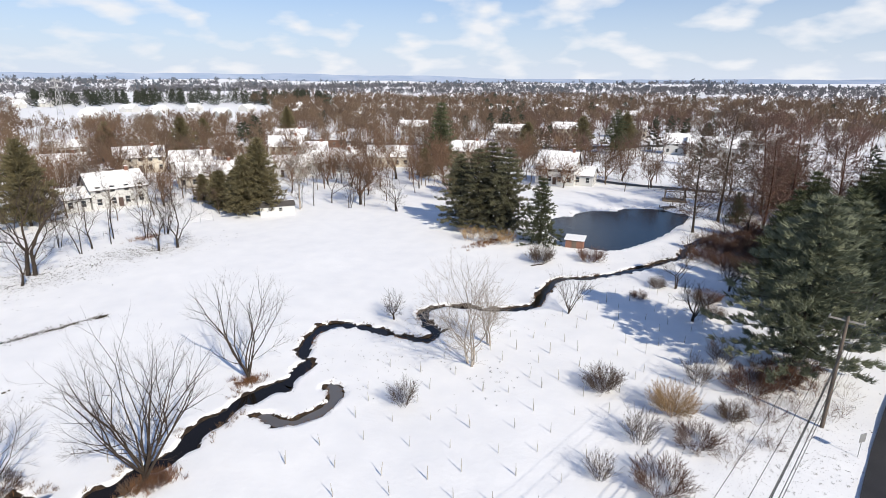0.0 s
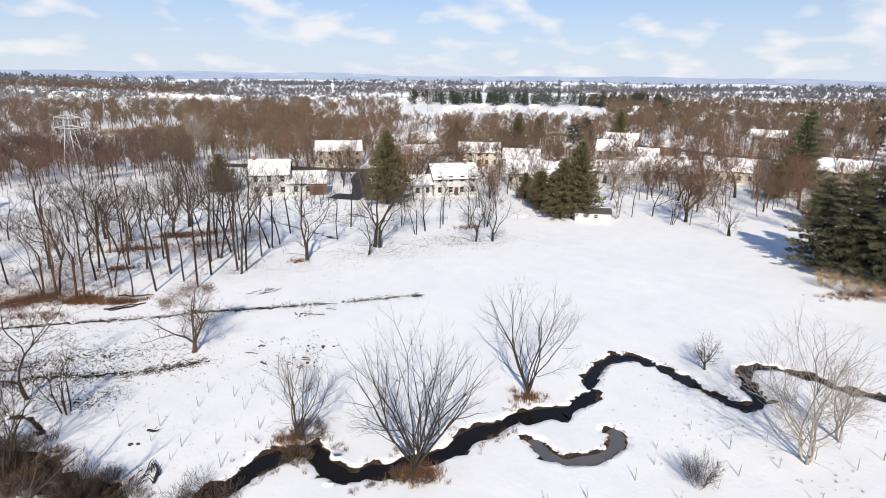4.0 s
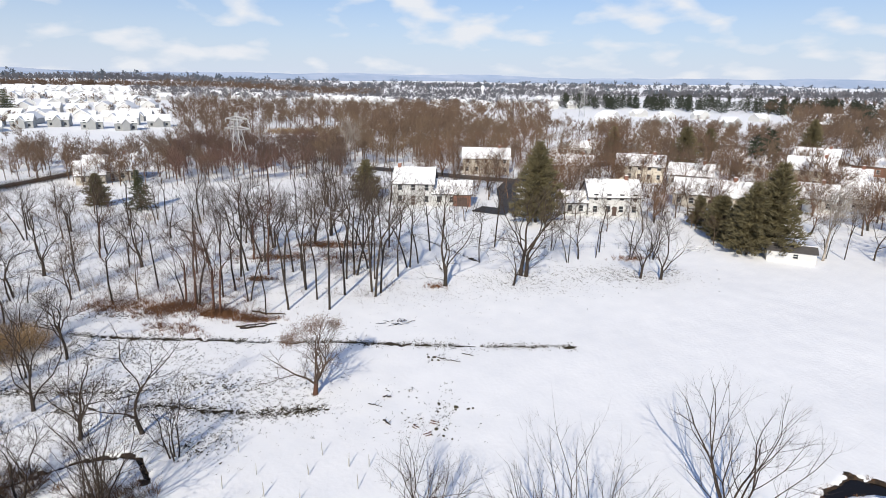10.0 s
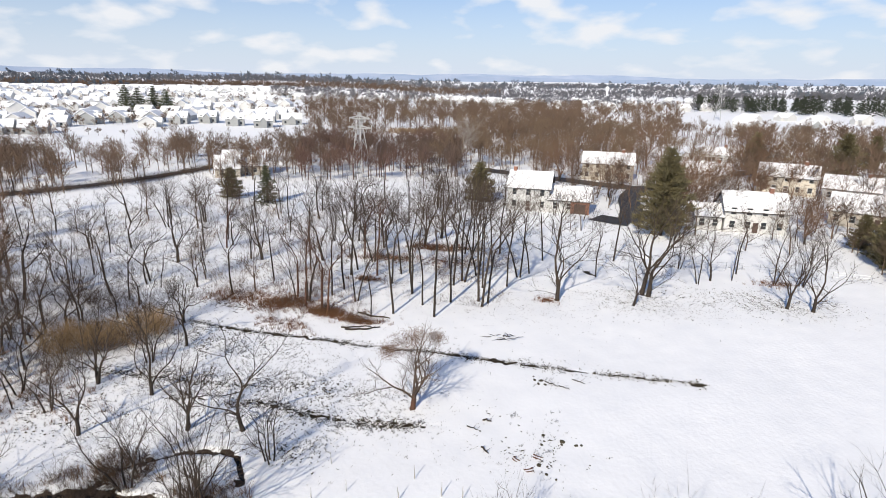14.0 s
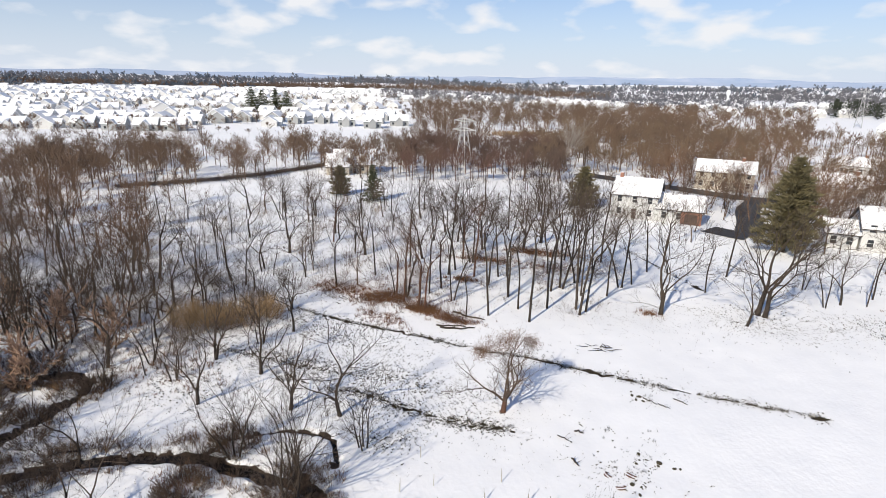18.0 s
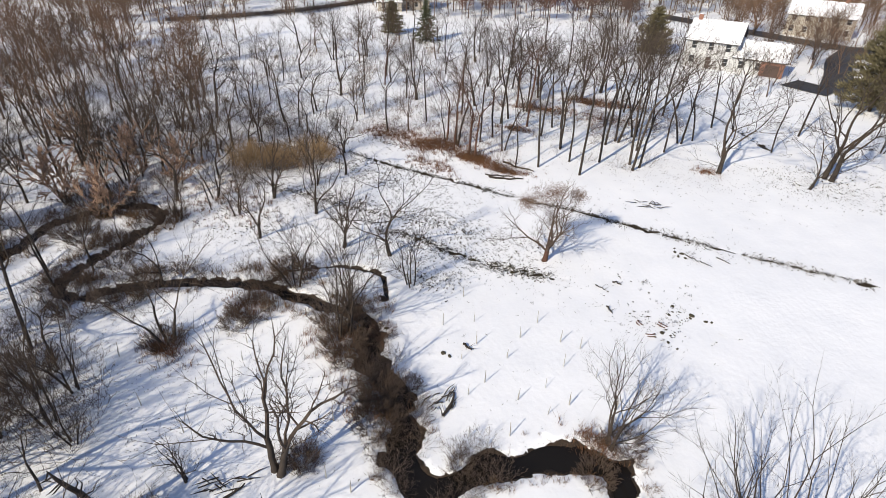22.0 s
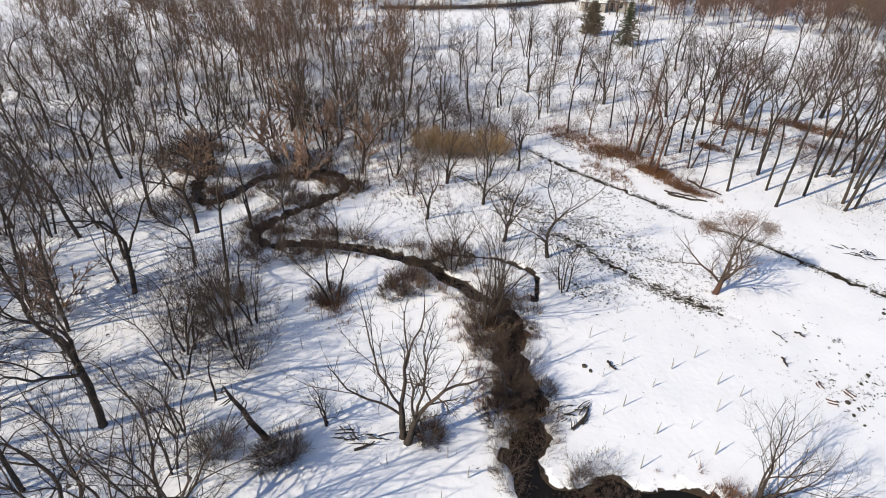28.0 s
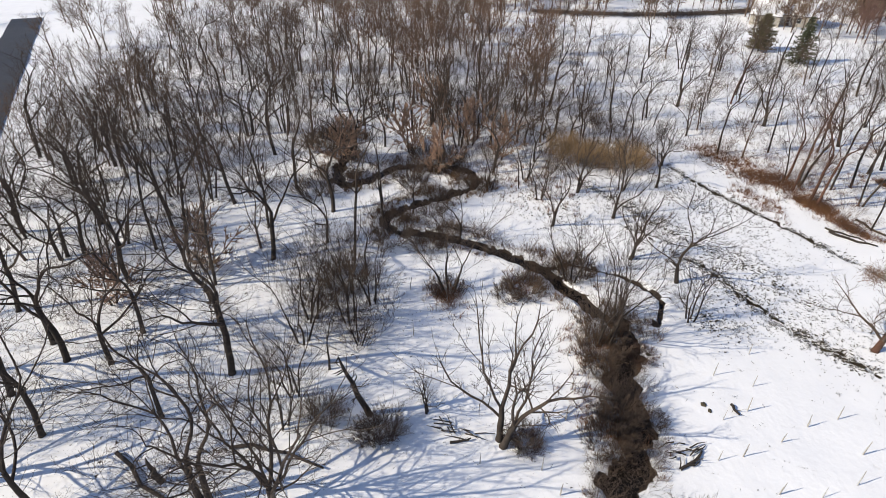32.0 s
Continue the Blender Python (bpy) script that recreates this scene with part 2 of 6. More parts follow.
LOWER = [(-21.4, 47.6), (-20.4, 50.5), (-21.1, 54.0), (-21.8, 57.3), (-20.8, 61.0), (-17.9, 61.5), (-14.3, 60.2), (-10.9, 58.7), (-8.3, 58.4), (-7.5, 60.2), (-9.2, 62.9), (-9.6, 66.2), (-7.2, 68.0), (-3.9, 68.0),
         (-1.4, 67.5), (2.8, 68.4), (4.7, 69.7), (5.7, 73.1), (7.5, 77.2), (9.3, 80.2), (13.0, 81.0), (19.3, 84.2), (25.6, 88.7), (30.8, 92.8), (33.5, 98.1), (38.0, 104.0), (50, 112)]
SIDE = [(-57.6, 8.6), (-58.8, 10.0), (-59.2, 12.1), (-58.7, 15.6), (-57.4, 18.1), (-55.4, 18.7), (-53.5, 18.4)]
HOOK = [(-21.6, 42.4), (-19.8, 41.4), (-17.8, 41.6), (-16.4, 43.4), (-15.7, 45.2), (-16.2, 47.3), (-17.0, 47.7)]
POND = [(12.0, 119.0), (24.2, 129.1), (36.4, 131.5), (43.6, 128.1), (40.0, 118.7), (32.9, 107.5), (24.2, 98.6), (19.1, 95.6), (14.5, 98.0), (10.0, 106.0)]
upper, middle, lower = smooth_line(UPPER), smooth_line(MIDDLE), smooth_line(LOWER)
side, hook = smooth_line(SIDE, 0.4), smooth_line(HOOK, 0.4)
pond = smooth_line(POND + POND[:1], 2.0)


def far_from(line, x, y, wide):
    """Distance of every (x, y) from a line, or wide + 1 where it is plainly farther."""
    d = np.full(x.shape, wide + 1.0)
    x0, y0 = line.min(0) - wide
    x1, y1 = line.max(0) + wide
    near = (x > x0) & (x < x1) & (y > y0) & (y < y1)
    q = np.stack([x[near], y[near]], -1)
    best = np.full(len(q), 1e9)
    for a, b in zip(line, line[1:]):
        ab = b - a
        s = np.clip(((q - a) @ ab) / (ab @ ab + 1e-9), 0, 1)
        best = np.minimum(best, ((q - a - s[:, None] * ab) ** 2).sum(-1))
    d[near] = np.sqrt(best)
    return d


def inside(poly, x, y):
    hit = np.zeros(x.shape, bool)
    for (ax, ay), (bx, by) in zip(poly, np.roll(poly, -1, axis=0)):
        cross = ((ay > y) != (by > y)) & (x < (bx - ax) * (y - ay) / (by - ay + 1e-12) + ax)
        hit ^= cross
    return hit


def ripple(x, y, size, seed):
    """Smooth pseudo-random swell between -1 and 1."""
    r = np.random.RandomState(seed)
    out = 0
    for k in range(6):
        a, f, ph = r.uniform(0, 6.28), r.uniform(0.6, 1.7) / size, r.uniform(0, 6.28)
        out = out + np.sin((x * np.cos(a) + y * np.sin(a)) * f * 6.28 + ph)
    return out / 3.2


def creek_depth(x, y):
    """How far a point lies from the water's middle, in half widths (1 at the bank's foot)."""
    wob = np.clip(1 + 0.30 * ripple(x, y, 5.1, 5) + 0.30 * ripple(x, y, 2.5, 6) + 0.16 * ripple(x, y, 1.3, 8), 0.42, 1.75)
    d = np.minimum(far_from(upper, x, y, 6) / 0.46, far_from(middle, x, y, 6) / 0.72)
    d = np.minimum(d, far_from(lower, x, y, 6) / 0.53)
    d = np.minimum(d, far_from(side, x, y, 4) / 0.22)
    d = np.minimum(d, far_from(hook, x, y, 4) / 0.50)
    return d / wob


DITCHES = [([(-86, 16.6), (-79.1, 23.8), (-74.2, 30.0), (-69.5, 35.2), (-64.8, 41.3), (-58.4, 48.7), (-50.3, 58.8), (-48.2, 61.2)], 0.22),
           ([(-68.5, 14.0), (-64.7, 19.2), (-62.8, 22.4), (-60.2, 24.8), (-58.0, 27.7), (-55.8, 30.8), (-53.7, 35.0)], 0.2),
           ([(-121, 71), (-104, 74), (-92, 74), (-78, 73)], 0.25)]
ditches = [(smooth_line(p), w) for p, w in DITCHES]


def land(x, y):
    """Height of the ground, and how bare of snow it is (0 to 1)."""
    x, y = np.asarray(x, float), np.asarray(y, float)
    r = np.hypot(x + 16, y - 16)
    z = 0.10 * ripple(x, y, 23, 1) + 0.014 * ripple(x, y, 5.5, 2) + 0.008 * ripple(x, y, 1.3, 3)
    z = z + np.clip((r - 420) / 1200, 0, 1) * 7 * ripple(x, y, 900, 4)
    yaw = np.degrees(np.arctan2(-(x + 16), y - 16))            # the valley's sides: the country rises slowly with distance, most beyond the estate
    z = z + 24 * np.clip((r - 420) / 2700, 0, 1.1) + 9 * np.clip((r - 330) / 520, 0, 1) * np.clip((yaw - 58) / 22, 0, 1) * np.clip((150 - yaw) / 20, 0, 1)
    c = creek_depth(x, y)
    cut = np.clip((1.50 - c) / 1.0, 0, 1)
    z = z - 0.64 * cut * cut * (3 - 2 * cut)
    bare = np.clip((np.where(x < -23, 1.36, 1.38) + 0.24 * ripple(x, y, 2.6, 7) + 0.16 * ripple(x, y, 1.2, 11) - c) / 0.40 + 0.5, 0, 1)
    for line, w in ditches:
        d = far_from(line, x + 0.24 * ripple(x, y, 2.1, 31), y + 0.24 * ripple(x, y, 2.1, 32), 2)
        broken = 0.35 + 0.8 * ripple(x, y, 5.0, 9) + 0.7 * ripple(x, y, 1.7, 10)
        here = np.clip((w * ((0.75 if w > 0.21 else 0.35) + 0.7 * broken) - d) / 0.12, 0, 1)
        bare = np.maximum(bare, (0.75 if w > 0.21 else 0.8) * here)
        z = z - 0.05 * np.clip(1 - d / (2.2 * w), 0, 1)
    p = inside(pond, x, y)
    dp = far_from(pond, x, y, 4)
    z = np.where(p, z - 0.5 * np.clip(dp / 1.2, 0, 1) - 0.15, z)
    bare = np.maximum(bare, np.clip((0.35 + 0.25 * ripple(x, y, 2, 12) - dp) / 0.5, 0, 0.35) * (y > 105))
    return z, bare


def on_road(x, y):
    """Whether a place lies on the asphalt road or its verge."""
    off = (x - 28.7) * 0.781 - (y - 41.3) * 0.625
    return -1.5 < off < 8.0


def height(x, y):
    return float(land(np.array([x]), np.array([y]))[0][0])


# ---- mesh helpers ----
def mesh_of(name, verts, faces, mat, smooth=False):
    me = bpy.data.meshes.new(name)
    me.from_pydata([tuple(v) for v in verts], [], faces)
    me.materials.append(mat)
    if smooth:
        me.polygons.foreach_set("use_smooth", np.ones(len(me.polygons), bool))
    me.update()
    return me


def tri_mesh(name, verts, tris, mat):
    """A mesh from arrays of vertices (n, 3) and triangles (m, 3)."""
    me = bpy.data.meshes.new(name)
    me.vertices.add(len(verts))
    me.vertices.foreach_set("co", np.asarray(verts, np.float32).ravel())
    me.loops.add(3 * len(tris))
    me.loops.foreach_set("vertex_index", np.asarray(tris, np.int32).ravel())
    me.polygons.add(len(tris))
    me.polygons.foreach_set("loop_start", np.arange(0, 3 * len(tris), 3, dtype=np.int32))
    me.update(calc_edges=True)
    me.validate()
    me.materials.append(mat)
    return me


def child(name, me, parent, label=""):
    ob = new(name, me)
    ob.parent = parent
    if label:
        ob["label"] = label
    return ob


class Geo:
    """Collects vertices and faces of one mesh."""

    def __init__(self):
        self.v, self.f = [], []

    def tube(self, pts, radii, k, cap=False):
        """A bent tapering tube through pts; a last radius of 0 closes it in a point."""
        n = len(pts)
        rings = []
        ref = Vector((0.31, 0.95, 0.05))
        for i, p in enumerate(pts):
            if i == n - 1 and radii[i] <= 0:
                rings.append([len(self.v)])
                self.v.append(tuple(p))
                break
            d = (pts[min(i + 1, n - 1)] - pts[max(i - 1, 0)]).normalized()
            u = d.cross(ref)
            if u.length < 0.1:
                u = d.cross(Vector((1, 0, 0)))
            u.normalize()
            w = d.cross(u)
            ring = []
            for j in range(k):
                a = 6.28318 * j / k
                ring.append(len(self.v))
                self.v.append(tuple(p + (u * math.cos(a) + w * math.sin(a)) * radii[i]))
            rings.append(ring)
        for a, b in zip(rings, rings[1:]):
            for j in range(k):
                if len(b) == 1:
                    self.f.append((a[j], a[(j + 1) % k], b[0]))
                else:
                    self.f.append((a[j], a[(j + 1) % k], b[(j + 1) % k], b[j]))
        if cap and len(rings[-1]) > 1:
            self.f.append(tuple(reversed(rings[-1])) if False else tuple(rings[-1]))

    def blade(self, a, b, w):
        """A thin twig or needle: one slim triangle from a to b, w wide at its foot."""
        d = b - a
        u = d.cross(Vector((math.sin(len(self.v) * 1.7), math.cos(len(self.v) * 2.3), math.sin(len(self.v) * 0.9 + 1)))).normalized() * (w * 0.5)
        n = len(self.v)
        self.v += [tuple(a + u), tuple(a - u), tuple(b)]
        self.f.append((n, n + 1, n + 2))

    def box(self, x0, x1, y0, y1, z0, z1):
        b = len(self.v)
        self.v += [(x0, y0, z0), (x1, y0, z0), (x1, y1, z0), (x0, y1, z0), (x0, y0, z1), (x1, y0, z1), (x1, y1, z1), (x0, y1, z1)]
        self.f += [(b, b + 3, b + 2, b + 1), (b + 4, b + 5, b + 6, b + 7), (b, b + 1, b + 5, b + 4), (b + 1, b + 2, b + 6, b + 5), (b + 2, b + 3, b + 7, b + 6), (b + 3, b, b + 4, b + 7)]
        return self

    def prism(self, outline, y0, y1):
        """An outline in x, z drawn out from y0 to y1."""
        b, n = len(self.v), len(outline)
        self.v += [(x, y0, z) for x, z in outline] + [(x, y1, z) for x, z in outline]
        self.f += [tuple(b + i for i in range(n)), tuple(b + n + i for i in reversed(range(n)))]
        self.f += [(b + i, b + n + i, b + n + (i + 1) % n, b + (i + 1) % n) for i in range(n)]
        return self

    def mesh(self, name, mat, smooth=False):
        return mesh_of(name, self.v, self.f, mat, smooth)

    def tris(self):
        out = []
        for f in self.f:
            out += [(f[0], f[i], f[i + 1]) for i in range(1, len(f) - 1)]
        return np.array(self.v, np.float32), np.array(out, np.int32)


# ---- ground sheet ----
def graded(lo, hi, step, far, grow=1.13):
    """Coordinates evenly spaced from lo to hi and ever wider out to far on both sides."""
    mid = list(np.arange(lo, hi + step, step))
    a, s = mid[0], step
    left = []
    while a > -far:
        s *= grow
        a -= s
        left.append(a)
    b, s, right = mid[-1], step, []
    while b < far:
        s *= grow
        b += s
        right.append(b)
    return np.array(left[::-1] + mid + right)


gx, gy = graded(-80, 30, 0.41, 4900, 1.22), graded(-24, 96, 0.41, 4900, 1.22)
GX, GY = np.meshgrid(gx, gy)
# draw the grid onto the bank's top and foot, so that the banks run smoothly
c0 = creek_depth(GX, GY)
close = c0 < 2.6
px, py, pc = GX[close], GY[close], c0[close]
for turn in range(2):
    ex, ey = (creek_depth(px + 0.05, py) - pc) / 0.05, (creek_depth(px, py + 0.05) - pc) / 0.05
    g2 = np.maximum(ex * ex + ey * ey, 0.3)
    goal = np.where(pc > 1.28, 1.50, np.where(pc > 0.5, 1.07, pc))
    off = (goal - pc) / np.sqrt(g2)
    off = np.where(np.abs(off) < 0.24, off, 0.0) * (0.85 if turn == 0 else 1.0)
    px, py = px + off * ex / np.sqrt(g2), py + off * ey / np.sqrt(g2)
    pc = creek_depth(px, py)
GX[close], GY[close] = px, py
GZ, GB = land(GX, GY)
nx, ny = len(gx), len(gy)
idx = np.arange(nx * ny).reshape(ny, nx)
quads = np.stack([idx[:-1, :-1], idx[:-1, 1:], idx[1:, 1:], idx[1:, :-1]], -1).reshape(-1, 4)
tris = np.concatenate([quads[:, [0, 1, 2]], quads[:, [0, 2, 3]]])


def snow_material():
    m = bpy.data.materials.new("snow_over_grass")
    m.use_nodes = True
    t = m.node_tree
    b = t.nodes["Principled BSDF"]
    b.inputs["Roughness"].default_value, b.inputs["Specular IOR Level"].default_value = 0.75, 0.25
    co = t.nodes.new("ShaderNodeTexCoord")
    at = t.nodes.new("ShaderNodeAttribute")
    at.attribute_name = "bare"

    def noise(scale, detail=6.0):
        n = t.nodes.new("ShaderNodeTexNoise")
        n.inputs["Scale"].default_value, n.inputs["Detail"].default_value = scale, detail
        t.links.new(co.outputs["Object"], n.inputs["Vector"])
        return n.outputs["Fac"]

    def ramp(src, a, b2, ca, cb):
        r = t.nodes.new("ShaderNodeValToRGB")
        r.color_ramp.elements[0].position, r.color_ramp.elements[1].position = a, b2
        r.color_ramp.elements[0].color, r.color_ramp.elements[1].color = (*ca, 1), (*cb, 1)
        t.links.new(src, r.inputs[0])
        return r.outputs[0]

    def op(kind, a, b2):
        n = t.nodes.new("ShaderNodeMath")
        n.operation = kind
        n.use_clamp = True
        for i, v in enumerate((a, b2)):
            if isinstance(v, float):
                n.inputs[i].default_value = v
            else:
                t.links.new(v, n.inputs[i])
        return n.outputs[0]

    tips = op("MULTIPLY", ramp(noise(7.0, 3.0), 0.66, 0.70, (0, 0, 0), (1, 1, 1)), ramp(at.outputs["Fac"], 0.03, 0.16, (0, 0, 0), (1, 1, 1)))
    snow = ramp(noise(0.35), 0.3, 0.7, (0.84, 0.85, 0.87), (0.90, 0.905, 0.915))
    soil = ramp(noise(2.2), 0.35, 0.66, (0.016, 0.012, 0.009), (0.05, 0.033, 0.021))
    edge = op("ADD", at.outputs["Fac"], op("MULTIPLY", op("SUBTRACT", noise(5.0), 0.5), 0.75))
    mask = ramp(edge, 0.46, 0.54, (0, 0, 0), (1, 1, 1))
    mix = t.nodes.new("ShaderNodeMixRGB")
    t.links.new(op("MAXIMUM", mask, op("MULTIPLY", tips, 0.75)), mix.inputs[0])
    t.links.new(snow, mix.inputs[1])
    t.links.new(soil, mix.inputs[2])
    t.links.new(mix.outputs[0], b.inputs["Base Color"])
    bp = t.nodes.new("ShaderNodeBump")
    bp.inputs["Strength"].default_value, bp.inputs["Distance"].default_value = 0.34, 0.10
    t.links.new(noise(2.2, 8.0), bp.inputs["Height"])
    t.links.new(bp.outputs[0], b.inputs["Normal"])
    return m


SNOW = snow_material()
ground = new("ground", tri_mesh("ground", np.stack([GX, GY, GZ], -1).reshape(-1, 3), tris, SNOW))
ground.data.polygons.foreach_set("use_smooth", np.ones(len(ground.data.polygons), bool))
tagged(ground, "snow-covered meadow with bare muddy creek banks", "ground", kind="structure")
att = ground.data.attributes.new("bare", "FLOAT", "POINT")


def water_material(name, colour, rough):
    m = material(name, colour, rough, amount=0.5, scale=0.25, spec=0.2, bump=0.05, bump_scale=2.5)
    return m


CREEK = water_material("dark_creek_water", (0.012, 0.010, 0.008), 0.06)
ICE = water_material("slushy_grey_ice", (0.13, 0.13, 0.14), 0.4)
PONDW = water_material("dark_pond_water", (0.010, 0.018, 0.030), 0.16)


def ribbon(name, line, half, z, mat, label):
    t = np.gradient(line, axis=0)
    t /= np.linalg.norm(t, axis=1)[:, None] + 1e-9
    nrm = np.stack([-t[:, 1], t[:, 0]], -1)
    v = [(p[0] + s * half * n[0], p[1] + s * half * n[1], z) for p, n in zip(line, nrm) for s in (-1, -0.33, 0.33, 1)]
    f = [(4 * i + j, 4 * i + j + 1, 4 * i + 5 + j, 4 * i + 4 + j) for i in range(len(line) - 1) for j in range(3)]
    return tagged(new(name, mesh_of(name, v, f, mat)), label, "water", kind="structure")


ribbon("water_creek_upper", upper, 2.0, -0.22, CREEK, "dark shallow creek water between muddy banks")
ribbon("water_creek_middle", middle, 1.9, -0.225, CREEK, "dark shallow creek water between muddy banks")
ribbon("water_creek_lower", lower, 1.25, -0.23, CREEK, "narrow dark creek winding through the snow")
ribbon("water_side_channel", side, 0.9, -0.235, CREEK, "thin dark side channel of the creek")
ribbon("water_hook_pool", hook, 1.0, -0.22, ICE, "hook-shaped pool of grey slush in the snow")
pv = [(p[0], p[1], -0.3) for p in pond[:-1]]
tagged(new("water_pond", mesh_of("water_pond", pv, [tuple(range(len(pv)))], PONDW)), "dark blue unfrozen farm pond", "pond", kind="structure")


# ---- leaf litter and trampled patches in the snow ----
LITTER = [(-70, -35, 50, 30, 0.42), (-105, 10, 30, 26, 0.40), (-95, 45, 20, 16, 0.30), (-68, 6, 14, 9, 0.36), (22, 42, 14, 5, 0.30), (-88, 30, 7, 2.2, 0.5), (-82, 26, 4, 2, 0.5), (-79, 33, 4, 1.2, 0.5), (-96, 52, 9, 3, 0.55), (-90, 60, 6, 2, 0.5), (-100, 22, 12, 5, 0.5), (-110, 10, 14, 7, 0.55), (-86, 4, 12, 7, 0.5),
          (-62, 87, 3, 2, 0.5), (-57, 89, 5, 3, 0.52), (-66, 70, 5, 2.5, 0.45), (-73, 60.5, 2.0, 1.5, 0.6), (-45, -18, 16, 12, 0.5), (-30, -10, 8, 8, 0.5), (-60, -32, 18, 12, 0.55), (-72, 12, 6, 4, 0.5),
          (-58, 31, 5, 2.5, 0.5)]
lit = np.zeros(GX.shape)
for lx, ly, la, lb, amt in LITTER:
    u, v = (GX - lx) * 0.72 + (GY - ly) * 0.69, -(GX - lx) * 0.69 + (GY - ly) * 0.72
    lit = np.maximum(lit, amt * np.clip(1.4 - np.sqrt((u / la) ** 2 + (v / lb) ** 2), 0, 1))
speck = 0.5 + 0.5 * ripple(GX, GY, 1.7, 21) * ripple(GX, GY, 0.8, 22)
GB = np.maximum(GB, lit * np.clip(0.45 + 0.55 * speck, 0, 1))
att.data.foreach_set("value", GB.astype(np.float32).ravel())


# ---- trees ----
class Form:
    """How a bare tree branches: children per branch, where they start, their angle and length, level by level."""

    def __init__(self, kids, start, angle, ratio, sides, segs, wob=0.09, up=0.06, thin=0.45, least=0.008):
        self.kids, self.start, self.angle, self.ratio, self.sides, self.segs = kids, start, angle, ratio, sides, segs
        self.wob, self.up, self.thin, self.least = wob, up, thin, least


def grow(rng, geos, p, d, length, r, level, form):
    n = form.segs[level]
    pts, rad = [p.copy()], [r]
    d = d.normalized()
    last = level >= len(form.kids)
    for i in range(n):
        d = d + Vector((rng.gauss(0, 1), rng.gauss(0, 1), rng.gauss(0, 0.6))) * form.wob * (1 if level else 0.45)
        d.z += form.up * (1 if level else 0.3)
        d.normalize()
        p = p + d * (length / n)
        pts.append(p.copy())
        s = (i + 1) / n
        rad.append(max(r * (1 - s * (0.82 if level == 0 else 0.72)), form.least))
    rad[-1] = 0.0 if level else form.least
    if form.sides[level] == 1:
        geos[1].blade(pts[0], pts[-1], max(r * 2, form.least * 2.6))
    else:
        geos[0 if level == 0 else 1].tube(pts, rad, form.sides[level])
    if last:
        return
    k = form.kids[level]
    turn = rng.uniform(0, 6.28)
    for c in range(k):
        s = form.start[level] + (1 - form.start[level]) * (c + rng.uniform(0.1, 0.9)) / k
        i = min(int(s * n), n - 1)
        q = pts[i].lerp(pts[i + 1], s * n - i)
        axis = (pts[i + 1] - pts[i]).normalized()
        turn += 2.4 + rng.uniform(-0.5, 0.5)
        side_v = axis.orthogonal().normalized()
        side_v.rotate(Matrix.Rotation(turn, 3, axis))
        a = radians(form.angle[level] * rng.uniform(0.7, 1.25))
        nd = axis * math.cos(a) + side_v * math.sin(a)
        rr = max(rad[i] * form.thin * rng.uniform(0.8, 1.15), form.least)
        grow(rng, geos, q, nd, length * form.ratio[level] * rng.uniform(0.7, 1.2) * (1.15 - 0.6 * s), rr, level + 1, form)


def bare_tree(seed, stems, h, r, form, lean=8, spread=0.25):
    """Trunk and crown geometry of a leafless tree with one or several stems."""
    rng = random.Random(seed)
    geos = [Geo(), Geo()]
    for i in range(stems):
        a = 6.28 * (i + rng.uniform(-0.3, 0.3)) / stems
        l = radians(lean * rng.uniform(0.5, 1.3)) if stems > 1 else radians(lean * rng.uniform(0, 0.6))
        base = Vector((math.cos(a), math.sin(a), 0)) * (spread * math.sqrt(rng.uniform(0.02, 1.0)) if stems > 1 else 0)
        base.z = -0.25
        hh = h * (rng.uniform(0.78, 1.05) if stems > 1 else 1)
        if stems == 1:                               # flare at the root
            geos[0].tube([base, base + Vector((0, 0, 0.32)), base + Vector((0, 0, 0.7))], [r * 1.5, r * 1.2, r], form.sides[0])
            base = base + Vector((0, 0, 0.6))
        grow(rng, geos, base, Vector((math.cos(a) * math.sin(l), math.sin(a) * math.sin(l), math.cos(l))), hh, r * rng.uniform(0.8, 1.1), 0, form)
    return geos


SHRUB = Form([9, 10], [0.22, 0.12], [30, 32], [0.5, 0.5], [3, 1, 1], [4, 2, 1], wob=0.10, up=0.10, thin=0.5, least=0.0065)
BUSH = Form([7, 9], [0.22, 0.15], [28, 32], [0.5, 0.5], [3, 1, 1], [4, 2, 1], wob=0.10, up=0.13, thin=0.5, least=0.009)
LARCH = Form([64, 9, 8], [0.10, 0.15, 0.1], [74, 44, 42], [0.33, 0.40, 0.6], [7, 3, 3, 1], [9, 3, 1, 1], wob=0.05, up=0.06, thin=0.3, least=0.03)


class Habit:
    """How a forking tree grows: where the trunk divides, into how many limbs, how they open, bend and divide again, and its twigs."""

    def __init__(self, clear=0.45, limbs=3, open_by=26, up=0.08, crook=0.10, ratio=0.70, depth=3, side=2, twigs=5, reach=0.9, wide=0.03, shoots=4, lite=False):
        self.clear, self.limbs, self.open_by, self.up, self.crook, self.ratio = clear, limbs, open_by, up, crook, ratio
        self.depth, self.side, self.twigs, self.reach, self.wide, self.shoots, self.lite = depth, side, twigs, reach, wide, shoots, lite


def turned(rng, d, degrees, around):
    """d bent away by an angle, towards a side given by a turn about itself."""
    s = d.orthogonal().normalized()
    s.rotate(Matrix.Rotation(around, 3, d))
    a = radians(degrees)
    return (d * math.cos(a) + s * math.sin(a)).normalized()


